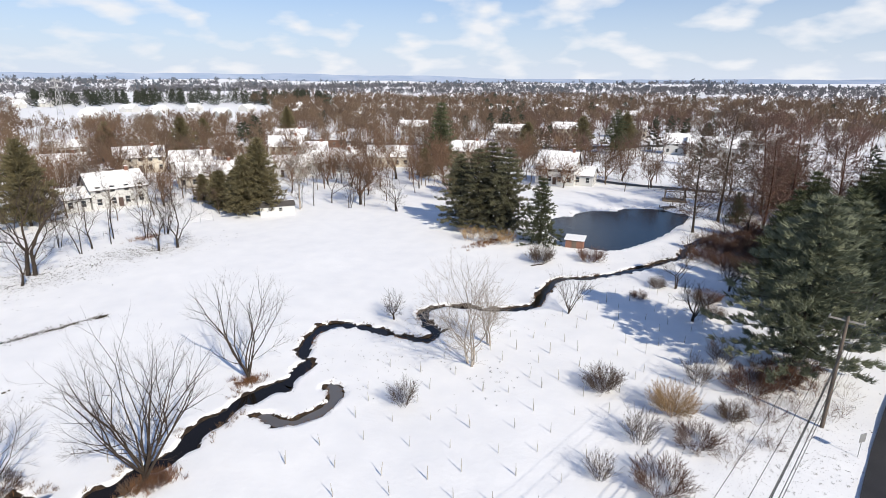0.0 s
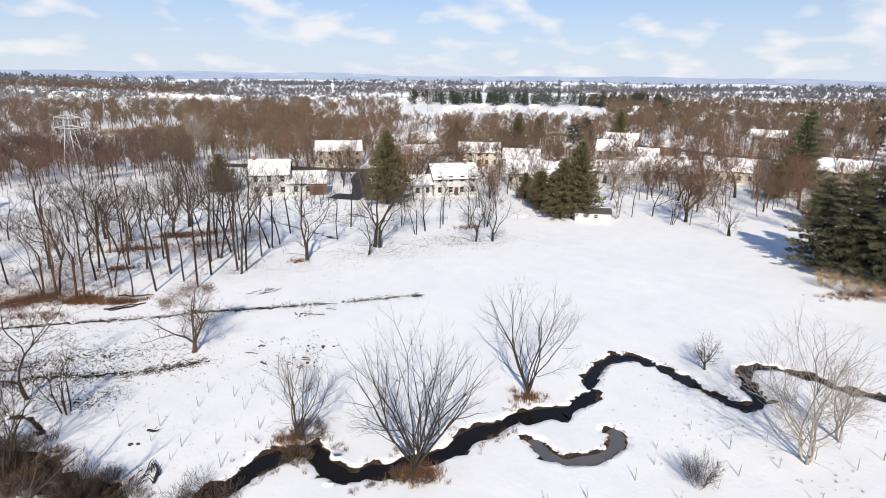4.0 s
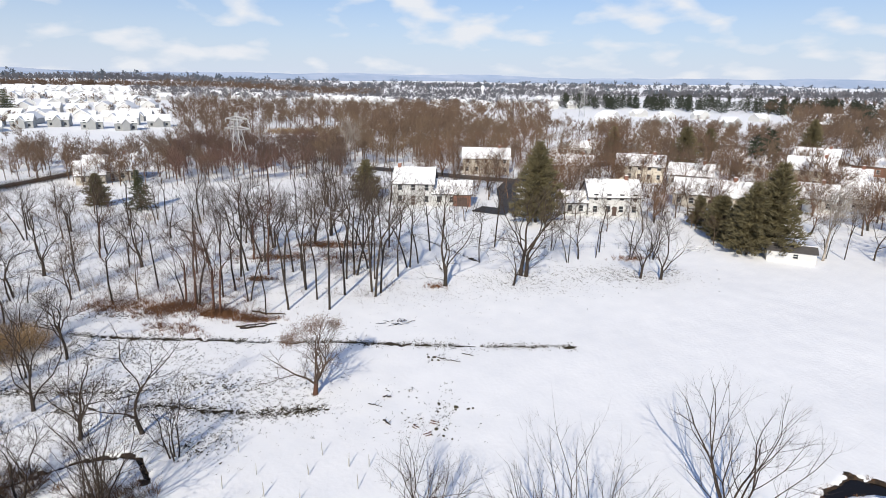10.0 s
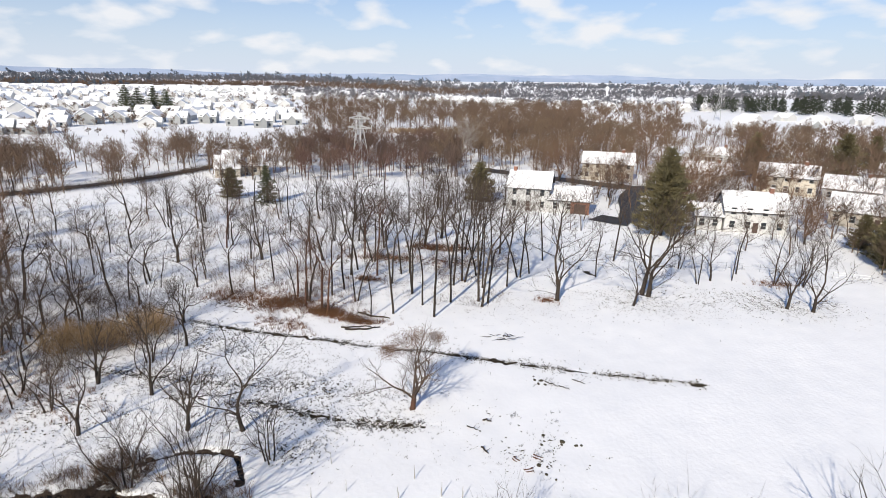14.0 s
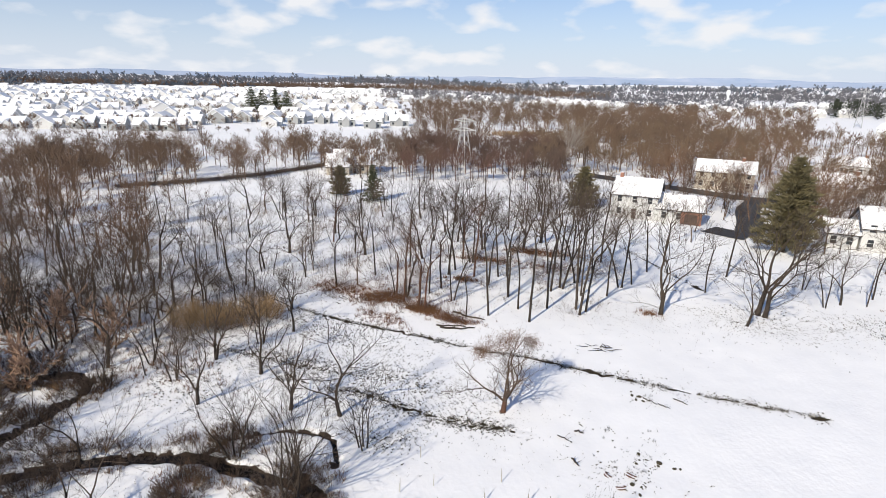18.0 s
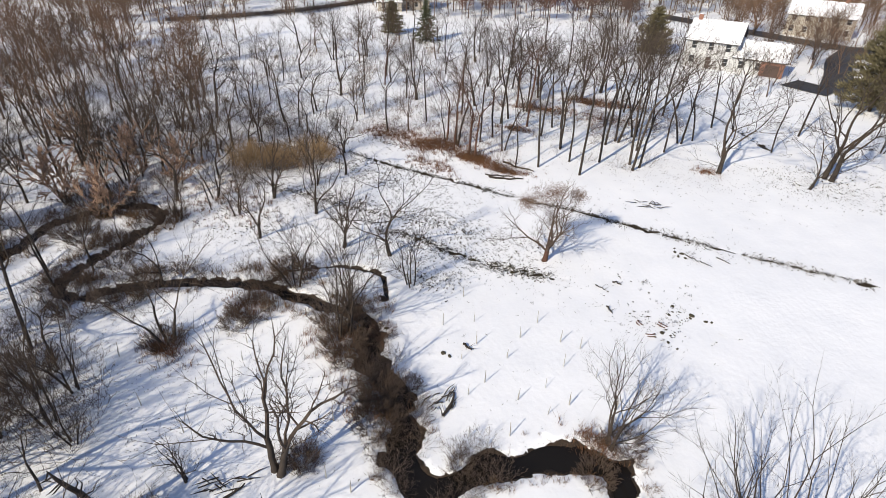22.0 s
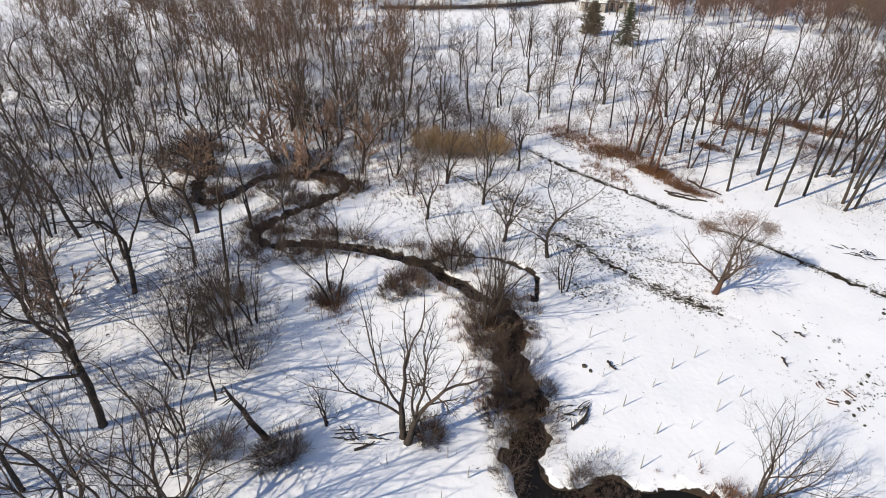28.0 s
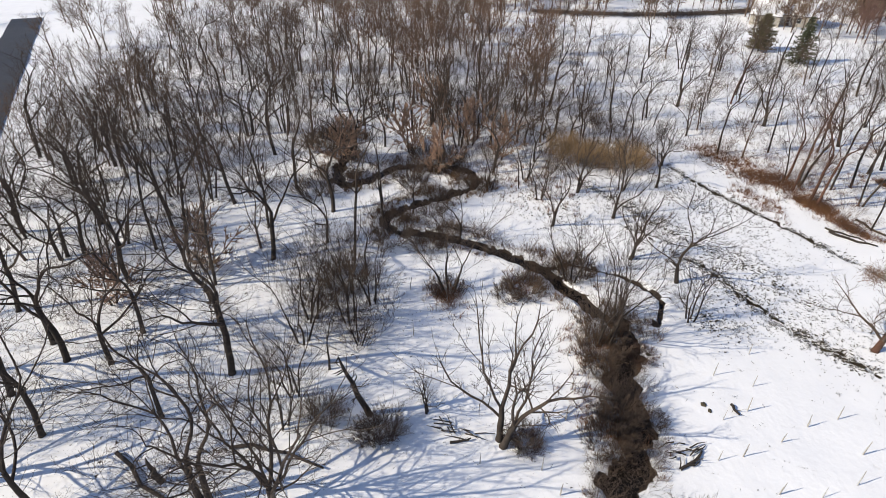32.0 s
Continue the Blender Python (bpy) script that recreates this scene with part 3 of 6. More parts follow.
def limb(rng, geos, p, d, length, r, depth, hb):
    """A crooked branch that throws side branches, divides at its end, and carries twigs where it runs out."""
    n = (1, 2, 3, 4)[min(depth, 3)] if hb.lite else (1 if hb.wide > 0.022 else 2, 3, 4, 5)[min(depth, 3)]
    pts, dirs = [p.copy()], [d.copy()]
    for i in range(n):
        d = d + Vector((rng.gauss(0, 1), rng.gauss(0, 1), rng.gauss(0, 0.6))) * hb.crook
        d.z += hb.up
        d.normalize()
        p = p + d * (length / n)
        pts.append(p.copy())
        dirs.append(d.copy())
    end = 0.0 if depth == 0 else r * 0.66
    rad = [r + (end - r) * i / n for i in range(n + 1)]
    if hb.lite and depth == 0:
        geos[1].blade(pts[0], pts[-1], max(2 * r, hb.wide))
    else:
        geos[1].tube(pts, rad, 3 if hb.lite and depth < 3 else 6 if r > 0.1 else 5 if r > 0.06 else 4 if r > 0.035 else 3)
    if depth == 0:
        for k in range(hb.twigs):
            u = rng.uniform(0.15, 1.0) * n
            i = min(int(u), n - 1)
            q = pts[i].lerp(pts[i + 1], u - i)
            t = turned(rng, dirs[i + 1], rng.uniform(15, 58), rng.uniform(0, 6.28))
            t.z += 0.25
            geos[1].blade(q, q + t.normalized() * hb.reach * rng.uniform(0.5, 1.25), hb.wide)
        return
    around = rng.uniform(0, 6.28)
    for k in range(hb.side):
        u = (0.3 + 0.6 * (k + rng.uniform(0, 0.9)) / hb.side) * n
        i = min(int(u), n - 1)
        around += 2.4 + rng.uniform(-0.5, 0.5)
        limb(rng, geos, pts[i].lerp(pts[i + 1], u - i), turned(rng, dirs[i + 1], rng.uniform(34, 62), around), length * hb.ratio * rng.uniform(0.55, 0.9), max(rad[i] * rng.uniform(0.4, 0.55), hb.wide * 0.6), depth - 1, hb)
    m = 2 + (rng.random() < 0.35)
    for k in range(m):
        a = hb.open_by * rng.uniform(0.7, 1.3) * (0.45 if k == 0 else 1.0)
        limb(rng, geos, pts[-1], turned(rng, d, a, around + 6.28 * (k + 0.4) / m), length * hb.ratio * rng.uniform(0.8, 1.2), max(end * (0.92 if k == 0 else rng.uniform(0.6, 0.8)), hb.wide * 0.6), depth - 1, hb)


def fork_tree(seed, h, r, hb, stems=1, lean=5, spread=0.3):
    """Trunk and crown geometry of a leafless tree whose trunk divides into limbs; its top is at h."""
    rng = random.Random(seed)
    geos = [Geo(), Geo()]
    for s in range(stems):
        a = 6.28 * (s + rng.uniform(-0.3, 0.3)) / stems
        l = radians(lean * rng.uniform(0.3, 1.2))
        d = Vector((math.cos(a) * math.sin(l), math.sin(a) * math.sin(l), math.cos(l)))
        p = Vector((math.cos(a), math.sin(a), 0)) * (spread * rng.uniform(0.4, 1) if stems > 1 else 0) + Vector((0, 0, -0.3))
        hh = h * (rng.uniform(0.75, 1.0) if stems > 1 else 1.0)
        hc = hh * hb.clear * rng.uniform(0.85, 1.15) + 0.3
        n = 3 + int(hc / 1.6)
        pts, rad = [p.copy()], [r * 1.55]
        for i in range(n):
            d = d + Vector((rng.gauss(0, 1), rng.gauss(0, 1), 0)) * hb.crook * 0.35
            d.normalize()
            step = hc / n if i else 0.5
            p = p + d * step
            pts.append(p.copy())
            rad.append(r * (1.06 - 0.34 * (i + 1) / n))
        geos[0].tube(pts, rad, 8)
        whole = sum(hb.ratio**k for k in range(hb.depth + 1))
        first = (hh - hc) / whole / 0.9
        for k in range(hb.limbs):
            lead = k == 0 and hb.limbs < 5
            ang = hb.open_by * rng.uniform(0.75, 1.25) * (0.35 if lead else 1.0)
            i = n if lead else max(1, n - rng.choice((0, 0, 0, 1, 1, 2)))
            limb(rng, geos, pts[i] - d * 0.05, turned(rng, d, ang, 6.28 * (k + rng.uniform(-0.25, 0.25)) / hb.limbs), first * rng.uniform(0.85, 1.12) * (1.0 if lead else 0.92), rad[i] * (0.8 if lead else rng.uniform(0.42, 0.66)), hb.depth, hb)
        for k in range(hb.shoots):
            u = rng.uniform(0.35, 0.98) * n
            i = min(int(u), n - 1)
            limb(rng, geos, pts[i].lerp(pts[i + 1], u - i), turned(rng, d, rng.uniform(45, 80), rng.uniform(0, 6.28)), first * rng.uniform(0.25, 0.6), max(0.02, r * 0.13), rng.choice((0, 1)), hb)
    top = max(v[2] for v in geos[1].v)
    for g in geos:
        g.v = [(x * h / top, y * h / top, z * h / top) for x, y, z in g.v]
    return geos


protos = {}


def proto_tree(key, name, label, geos, bark, twig, trunk_name="trunk", crown_name="crown", category="tree"):
    """Meshes of a kind of tree; placed with plant()."""
    parts = []
    if geos[0].f:
        parts.append((trunk_name, geos[0].mesh(trunk_name, M[bark], True)))
    if geos[1].f:
        parts.append((crown_name, geos[1].mesh(crown_name, M[twig])))
    protos[key] = (name, label, category, parts)


def plant(key, x, y, size=1.0, turn=0.0, label="", group="", sink=0.0):
    """One tree or shrub of a kind, standing on the ground."""
    name, lab, category, parts = protos[key]
    ob = new(name)
    ob.matrix_basis = pose(x, y, height(x, y) - sink, 0, 0, turn) @ Matrix.Scale(size, 4)
    for pn, me in parts:
        child(pn, me, ob)
    return tagged(ob, label or lab, category, group)


HT = {}                                              # the height of each kind of tree as built


def fork_kind(key, label, seed, h, r, hb, stems=1, lean=5, spread=0.3, bark="bark", twig="limb"):
    HT[key] = h
    proto_tree(key, "bare_tree", label, fork_tree(seed, h, r, hb, stems, lean, spread), bark, twig)


for i in range(6):
    fork_kind(f"grove{i}", "tall slender leafless tree with grey-brown bark", 100 + i, 16, 0.145, Habit(0.44 + 0.03 * i, 3, 30, 0.035, 0.15, 0.70, 3, 1, 4, 0.85, 0.024, 8), 2 if i == 3 else 1, 5 if i != 3 else 9, 0.4)
for i in range(2):
    fork_kind(f"russet{i}", "tall leafless tree with vine-wrapped russet trunk", 120 + i, 15, 0.18, Habit(0.50, 3, 28, 0.04, 0.14, 0.70, 3, 1, 5, 0.8, 0.026, 26), 1, 5, 0.3, "bark_red", "twig_red")
for i in range(5):
    fork_kind(f"woods{i}", "leafless woodland tree with forking dark limbs", 140 + i, 14, 0.19, Habit(0.28 + 0.03 * i, 3, 36, 0.03, 0.20, 0.72, 3, 2, 3, 0.8, 0.017, 6), 2 if i == 1 else 1, 9, 0.4)
for i in range(3):
    fork_kind(f"big{i}", "broad leafless shade tree with many limbs", 160 + i, 15, 0.32, Habit(0.25, 4, 34, 0.05, 0.13, 0.72, 3, 2, 6, 1.0, 0.045, 3, True), 1, 5, 0.3, "bark", "twig_brown")
for i in range(4):
    fork_kind(f"vase{i}", "leafless tree with many ascending dark limbs", 165 + i, 13, 0.25, Habit(0.15 + 0.03 * i, 4, 35, 0.03, 0.17, 0.72, 3, 1, 6, 0.85, 0.024, 5), 2 if i == 2 else 1, 8, 0.4)
for i in range(2):
    fork_kind(f"shade{i}", "large round leafless shade tree with dense twigs", 170 + i, 13, 0.3, Habit(0.18, 5, 40, 0.05, 0.13, 0.72, 3, 2, 7, 1.0, 0.055, 2, True), 1, 5, 0.3, "bark", "twig_brown")
for i in range(2):
    fork_kind(f"tan_tree{i}", "oval leafless tree with dense tan twigs", 175 + i, 12, 0.25, Habit(0.16, 5, 27, 0.08, 0.11, 0.70, 3, 2, 7, 0.9, 0.05, 2, True), 1, 3, 0.3, "bark", "twig_brown")
for i in range(3):
    fork_kind(f"stemmy{i}", "leafless many-stemmed tree rising from one base", 180 + i, 12.5, 0.23, Habit(0.05, 6 + i, 27, 0.045, 0.07, 0.66, 3, 1, 5, 1.0, 0.013, 0), 1, 3)
for i in range(4):
    fork_kind(f"thicket{i}", "leafless tree with several slender leaning stems", 190 + i, 11.5, 0.11, Habit(0.34, 2, 28, 0.06, 0.15, 0.74, 2, 2, 7, 0.9, 0.021, 5), 3 + i % 2, 13, 0.5)
fork_kind("beech0", "young beech holding pale tan dead leaves", 222, 7, 0.09, Habit(0.2, 3, 34, 0.05, 0.13, 0.7, 2, 2, 12, 0.35, 0.10, 6), 2, 10, 0.3, "bark", "leaf_tan")
fork_kind("open0", "low spreading leafless tree alone in the snow", 200, 7.8, 0.24, Habit(0.17, 6, 48, 0.055, 0.18, 0.71, 3, 2, 4, 0.6, 0.016, 0), 1, 3, 0.3, "bark_red", "twig")
fork_kind("open4", "low round leafless tree with crowded twigs", 207, 7.8, 0.22, Habit(0.10, 6, 36, 0.06, 0.15, 0.70, 3, 3, 5, 0.5, 0.02, 0), 1, 3)
fork_kind("stemmy3", "leafless tree with a sheaf of rising limbs", 187, 13.5, 0.26, Habit(0.10, 6, 25, 0.03, 0.14, 0.70, 3, 3, 5, 0.75, 0.015, 0), 1, 3)
fork_kind("open1", "low spreading leafless tree beside the creek", 201, 7.4, 0.13, Habit(0.05, 4, 30, 0.02, 0.10, 0.72, 3, 1, 4, 0.8, 0.012, 0), 2, 22, 0.35)
fork_kind("open2", "small round leafless tree with low forks", 203, 5.2, 0.17, Habit(0.14, 6, 36, 0.06, 0.13, 0.68, 2, 4, 7, 0.5, 0.018, 0), 1, 4)
fork_kind("open3", "small open leafless tree with upright twin stems", 205, 8.0, 0.17, Habit(0.22, 3, 30, 0.06, 0.19, 0.66, 2, 3, 5, 0.6, 0.02, 3), 2, 11, 0.25)
fork_kind("sycamore0", "pale-barked leafless sycamore with twin stems", 210, 11.5, 0.15, Habit(0.2, 3, 26, 0.05, 0.10, 0.7, 3, 2, 4, 0.7, 0.02, 4), 2, 9, 0.35, "bark_pale", "twig_pale")
fork_kind("sycamore1", "tall pale-barked leafless tree", 211, 19, 0.24, Habit(0.4, 3, 26, 0.06, 0.12, 0.72, 3, 3, 4, 1.0, 0.045, 6), 1, 3, 0.3, "bark_pale", "twig_pale")
fork_kind("sycamore2", "pale-barked leafless tree with fine round crown", 213, 10.5, 0.105, Habit(0.16, 3, 34, 0.045, 0.12, 0.72, 3, 2, 3, 0.7, 0.014, 4), 3, 14, 0.3, "bark_pale", "twig_pale")
for i in range(3):
    proto_tree(f"bush{i}", "shrub", "leafless rounded shrub of many thin stems", bare_tree(220 + i, 56, 2.0, 0.014, SHRUB, lean=42, spread=0.4), "twig", "twig", "stem", "crown", "shrub")
proto_tree("rusty0", "shrub", "russet-brown leafless shrub tangle", bare_tree(226, 54, 1.7, 0.013, SHRUB, lean=46, spread=0.7), "twig_red", "twig_red", "stem", "crown", "shrub")
proto_tree("bramble0", "shrub", "dark brown bramble thicket on the creek bank", bare_tree(227, 52, 1.45, 0.014, BUSH, lean=44, spread=0.8), "twig", "twig", "stem", "crown", "shrub")
proto_tree("upright0", "shrub", "thin upright leafless shrub", bare_tree(229, 26, 2.7, 0.014, SHRUB, lean=28, spread=0.35), "twig", "twig", "stem", "crown", "shrub")
proto_tree("tan0", "shrub", "rounded tan-grey leafless shrub of many stems", bare_tree(231, 70, 2.2, 0.014, SHRUB, lean=42, spread=0.4), "twig_tan", "twig_tan", "stem", "crown", "shrub")
proto_tree("willow0", "shrub", "tan willow thicket of upright stems", bare_tree(228, 44, 4.2, 0.02, BUSH, lean=24, spread=1.4), "twig_tan", "twig_tan", "stem", "crown", "shrub")
for i in range(2):
    proto_tree(f"larch{i}", "larch", "leafless conical larch with russet twigs", bare_tree(230 + i, 1, 19, 0.26, LARCH, lean=2), "bark_red", "twig_larch")
proto_tree("larch2", "larch", "leafless conical larch with grey-brown twigs", bare_tree(233, 1, 19, 0.26, LARCH, lean=2), "bark", "twig")


def conifer(seed, h, base_r, first, whorls, per, droop, tuft, needle_len, taper=1.0, tufts=7):
    """Trunk and needle-clump geometry of an evergreen."""
    rng = random.Random(seed)
    trunk, crown = Geo(), Geo()
    top = Vector((rng.uniform(-0.2, 0.2), rng.uniform(-0.2, 0.2), h))
    trunk.tube([Vector((0, 0, -0.3)), Vector((0, 0, h * 0.3)), top * 0.7, top], [h * 0.017 + 0.05, h * 0.013, h * 0.007, 0.0], 6)
    for w in range(whorls):
        s = first + (1 - first) * ((w + 0.3) / whorls) ** 0.95
        z = h * s
        reach0 = base_r * (1 - ((s - first) / (1 - first)) ** taper) + 0.25
        for b in range(per):
            a = 6.283 * (b + rng.uniform(-0.35, 0.35)) / per + w * 1.3
            reach = reach0 * rng.choice((rng.uniform(0.35, 0.8), rng.uniform(0.7, 1.25), rng.uniform(0.8, 1.15)))
            tip = Vector((math.cos(a) * reach, math.sin(a) * reach, z - droop * reach * rng.uniform(0.5, 1.3)))
            root = Vector((0, 0, z + 0.05 * reach))
            mid = root.lerp(tip, 0.55) + Vector((0, 0, -0.04 * reach))
            trunk.tube([root, mid, tip], [0.018 + 0.006 * reach, 0.012 + 0.003 * reach, 0.0], 3)
            k = max(2, int(tufts * reach / base_r + 1.5))
            for c in range(k):
                q = (root.lerp(mid, (c + 0.6) / k * 2) if c < k / 2 else mid.lerp(tip, (c - k / 2 + 0.7) / (k / 2 + 0.3)))
                q = q + Vector((rng.gauss(0, 0.16), rng.gauss(0, 0.16), rng.gauss(0, 0.10))) * (0.4 + 0.22 * reach)
                out = Vector((math.cos(a), math.sin(a), 0.15))
                for n in range(tuft):
                    d = (out * 0.8 + Vector((rng.gauss(0, 0.38), rng.gauss(0, 0.38), rng.gauss(0.45, 0.28)))).normalized()
                    foot = q + Vector((rng.gauss(0, 1), rng.gauss(0, 1), rng.gauss(0, 0.5))) * needle_len * 0.25
                    crown.blade(foot, foot + d * needle_len * rng.uniform(0.6, 1.3), needle_len * (0.17 if tuft > 20 else 0.20))
    return [trunk, crown]


proto_tree("pine0", "white_pine", "broad dark green white pine with layered boughs", conifer(300, 17, 6.6, 0.08, 17, 8, -0.10, 34, 0.6, 2.2, 14), "bark", "needle_light")
proto_tree("pine1", "white_pine", "tall dark green pine with dense boughs", conifer(301, 16, 5.0, 0.05, 15, 8, 0.06, 8, 0.95, 1.4, 10), "bark", "needle")
proto_tree("pine2", "white_pine", "ragged dark green pine with uneven boughs", conifer(307, 16, 5.6, 0.07, 15, 7, 0.0, 9, 0.85, 1.8, 11), "bark", "needle")
proto_tree("pine3", "white_pine", "full olive-green pine with soft dense boughs", conifer(311, 16, 5.3, 0.05, 16, 8, -0.04, 22, 0.62, 1.9, 12), "bark", "needle_mid")
proto_tree("spruce0", "spruce", "conical dark green spruce", conifer(302, 10, 3.7, 0.03, 17, 8, 0.22, 14, 0.45, 1.15, 9), "bark", "needle")
proto_tree("olive0", "evergreen", "olive-green evergreen with dense foliage", conifer(303, 11, 3.8, 0.03, 13, 9, -0.1, 8, 0.85, 2.0, 11), "bark", "needle_olive")
proto_tree("olive1", "evergreen", "tall broad olive-brown evergreen", conifer(304, 17, 5.2, 0.06, 22, 9, -0.05, 9, 0.9, 1.9, 12), "bark", "needle_olive")

def stand(rows, keys, group="", seed=1, label=""):
    """Trees of known place and height (x, y, h); the kinds taken in turn."""
    r = random.Random(seed)
    for i, (x, y, h) in enumerate(rows):
        key = keys[i % len(keys)]
        plant(key, x, y, h / HT[key], r.uniform(0, 360), label, group)


# single trees along the creek and in the meadow
for key, x, y, s, turn in [("open0", -57.1, 33.7, 1.0, 40), ("stemmy2", -26.4, 33.2, 1.04, 0), ("stemmy0", -27.2, 34.6, 0.92, 70), ("stemmy1", -24.9, 47.9, 0.93, 60), ("open1", -36.4, 30.6, 1.1, 200), ("sycamore2", -3.4, 52.8, 1.22, 20), ("sycamore0", -1.5, 57.5, 0.72, 150),
                           ("open2", -13.1, 63.3, 0.80, 0), ("stemmy2", 8.5, 67.0, 0.55, 0), ("upright0", -9.3, 44.8, 0.9, 0), ("open2", 23.4, 66.1, 1.2, 90), ("open2", 32.2, 77.1, 1.1, 10)]:
    plant(key, x, y, s, turn)
# trees on the strip between creek and woods
for key, x, y, h, turn in [("thicket0", -50.9, 1.9, 10.5, 0), ("vase3", -65.3, 7.2, 8.6, 30), ("vase0", -69.6, 12.6, 10.4, 120), ("open3", -73.9, 7.9, 7.2, 30), ("open3", -62.4, 15.3, 7.4, 0), ("vase1", -60.0, 19.5, 11.6, 10), ("thicket3", -55.0, 20.8, 7.0, 80), ("thicket1", -76.5, 12.5, 8.5, 10), ("woods3", -79.0, 16.0, 9.0, 60), ("thicket0", -70.5, 4.5, 8.5, 200), ("thicket2", -53.0, 15.4, 8.6, 20), ("thicket0", -56.4, 11.0, 8.4, 320), ("vase2", -85.9, 16.1, 6.4, 30),
                           ("thicket1", -49.4, 15.0, 10.6, 40), ("thicket2", -57.8, 11.8, 6.0, 100), ("open3", -37.8, 10.7, 10.6, 60), ("open3", -38.2, 5.7, 3.9, 200), ("woods0", -58.9, -0.4, 9.6, 0), ("woods2", -61.6, -6.7, 8.8, 50), ("grove0", -72.1, 1.6, 6.6, 0), ("grove1", -58.1, -8.2, 10.4, 10)]:
    plant(key, x, y, h / HT[key], turn)
# the nearest trees of the woods
stand([(-33.1, -16.4, 14), (-36.4, -17.0, 13.5), (-41.0, -23.7, 14.5), (-35.9, -8.2, 16.5), (-27.5, -2.9, 13), (-23.6, -11.0, 13.4), (-27.0, -15.1, 15), (-32.0, -19.5, 14.5), (-28.4, -20.0, 14.5), (-22.5, -16.5, 14), (-39.5, -12.5, 14), (-31.0, -9.5, 12.5)], ["woods0", "woods2", "woods3", "woods4", "woods1"], "trees of the woods", 61)
stand([(-43.9, -3.6, 8), (-46.8, -3.2, 8.5), (-38.9, -2.2, 7), (-42.0, -1.6, 6), (-47.0, -5.6, 9), (-36.0, -3.0, 7), (-43.0, -6.5, 10), (-50.0, -5.5, 8), (-40.5, -5.5, 9), (-33.5, -2.0, 7.5)], ["thicket3", "thicket1", "woods2", "thicket0", "thicket2"], "trees of the woods", 76)
stand([(-28.9, 0.8, 13.5)], ["stemmy3"], "trees of the woods", 62)
stand([(-51.5, -7.7, 14.5), (-58.5, -14.5, 13.3), (-45.6, -25.6, 15), (-45.1, -21.0, 16.5), (-52.9, -11.5, 11), (-62.0, -10.5, 10), (-48.5, -14.5, 14), (-53.0, -18.5, 14), (-43.5, -16.8, 13)], ["grove1", "woods3", "grove4", "grove3", "woods0"], "trees of the woods", 63)
stand([(-72, -9, 6), (-76, -14, 7), (-82, -8, 7), (-79, -3, 6), (-70, -20, 7), (-88, -16, 7), (-45, -19, 6), (-38, -22, 5)], ["beech0"], "young beeches", 69)
# dead vine clumps in the top of the lone tree
lone = [o for o in scene.objects if o.name.startswith("bare_tree") and abs(o.matrix_basis.translation.x + 57.1) < 0.1][0]
for cx, cy, cz, rad in [(-0.6, -0.8, 6.8, 1.5), (1.3, 2.3, 6.3, 0.9), (0.5, -0.2, 7.3, 1.2), (-1.4, -1.8, 6.3, 0.9)]:
    r = random.Random(int(cz * 10))
    g = Geo()
    for i in range(620):
        d = Vector((r.gauss(0, 1), r.gauss(0, 1), r.gauss(0, 0.75))) * rad * 0.42
        q = Vector((cx, cy, cz)) + d
        g.tube([q, q + Vector((r.gauss(0, 1), r.gauss(0, 1), r.gauss(0, 0.9))) * 0.22], [0.013, 0.0], 3)
    tagged(child("vine_clump", g.mesh("vine_clump", M["twig_brown"]), lone, "tan clump of dead vines"), kind="stuff")
# field edge near the houses
stand([(-72.8, 61.9, 17.5), (-68.8, 74.0, 15.5), (-66.7, 69.9, 10.0), (-57.4, 87.9, 10.5), (-55.2, 90.1, 13), (-21.8, 121.7, 7.6)], ["vase0", "vase2", "vase1", "vase3"], "trees along the meadow's edge", 64)
stand([(-77.4, 72.8, 11), (-82.7, 81.2, 14), (-75.4, 88.2, 8), (-69.0, 85.0, 9.5), (-69.3, 88.0, 11.5), (-69.8, 94.5, 12.2), (-68.0, 91.1, 9), (-61.7, 98.0, 11), (-64.0, 95.0, 10.5), (-38.5, 129.1, 11.5), (-41.7, 125.1, 10.4), (-30, 126, 9), (-33, 124, 9.5), (-44, 123, 9)], ["grove4", "grove1", "thicket2", "grove3", "woods0"], "trees along the meadow's edge", 65)
stand([(-43.8, 121.4, 16.4), (-183, 106, 19)], ["sycamore1"], "trees along the meadow's edge", 66)
stand([(-31.4, 128.3, 15.4), (-28.5, 164.1, 18), (-38.9, 150.8, 12.6), (-37.2, 166.6, 16.4), (-23.9, 167.9, 15.7), (-126.8, 179.5, 18), (-162.8, 170.8, 17.7), (-98, 113, 12), (-104, 128, 12), (-124, 118, 12), (-76, 122, 9), (-71, 139, 10), (-102, 146, 13), (-134, 132, 12), (-90, 160, 12), (-46, 153, 10), (-60, 172, 12),
       (-120, 150, 12), (-140, 108, 13), (-20, 150, 11), (-150, 122, 13), (-10, 134, 12), (-14, 158, 14), (-6, 150, 13), (-52, 140, 10), (-66, 150, 11)], ["shade0", "big1", "shade1", "big2", "big0"], "trees of the suburb", 67)
stand([(-82.8, 133.6, 11), (-112, 132, 14), (-58, 158, 12), (-84, 176, 13), (-32, 140, 10), (-47, 163, 11), (-18, 176, 14), (-70, 168, 12)], ["tan_tree0", "tan_tree1"], "trees of the suburb", 68)

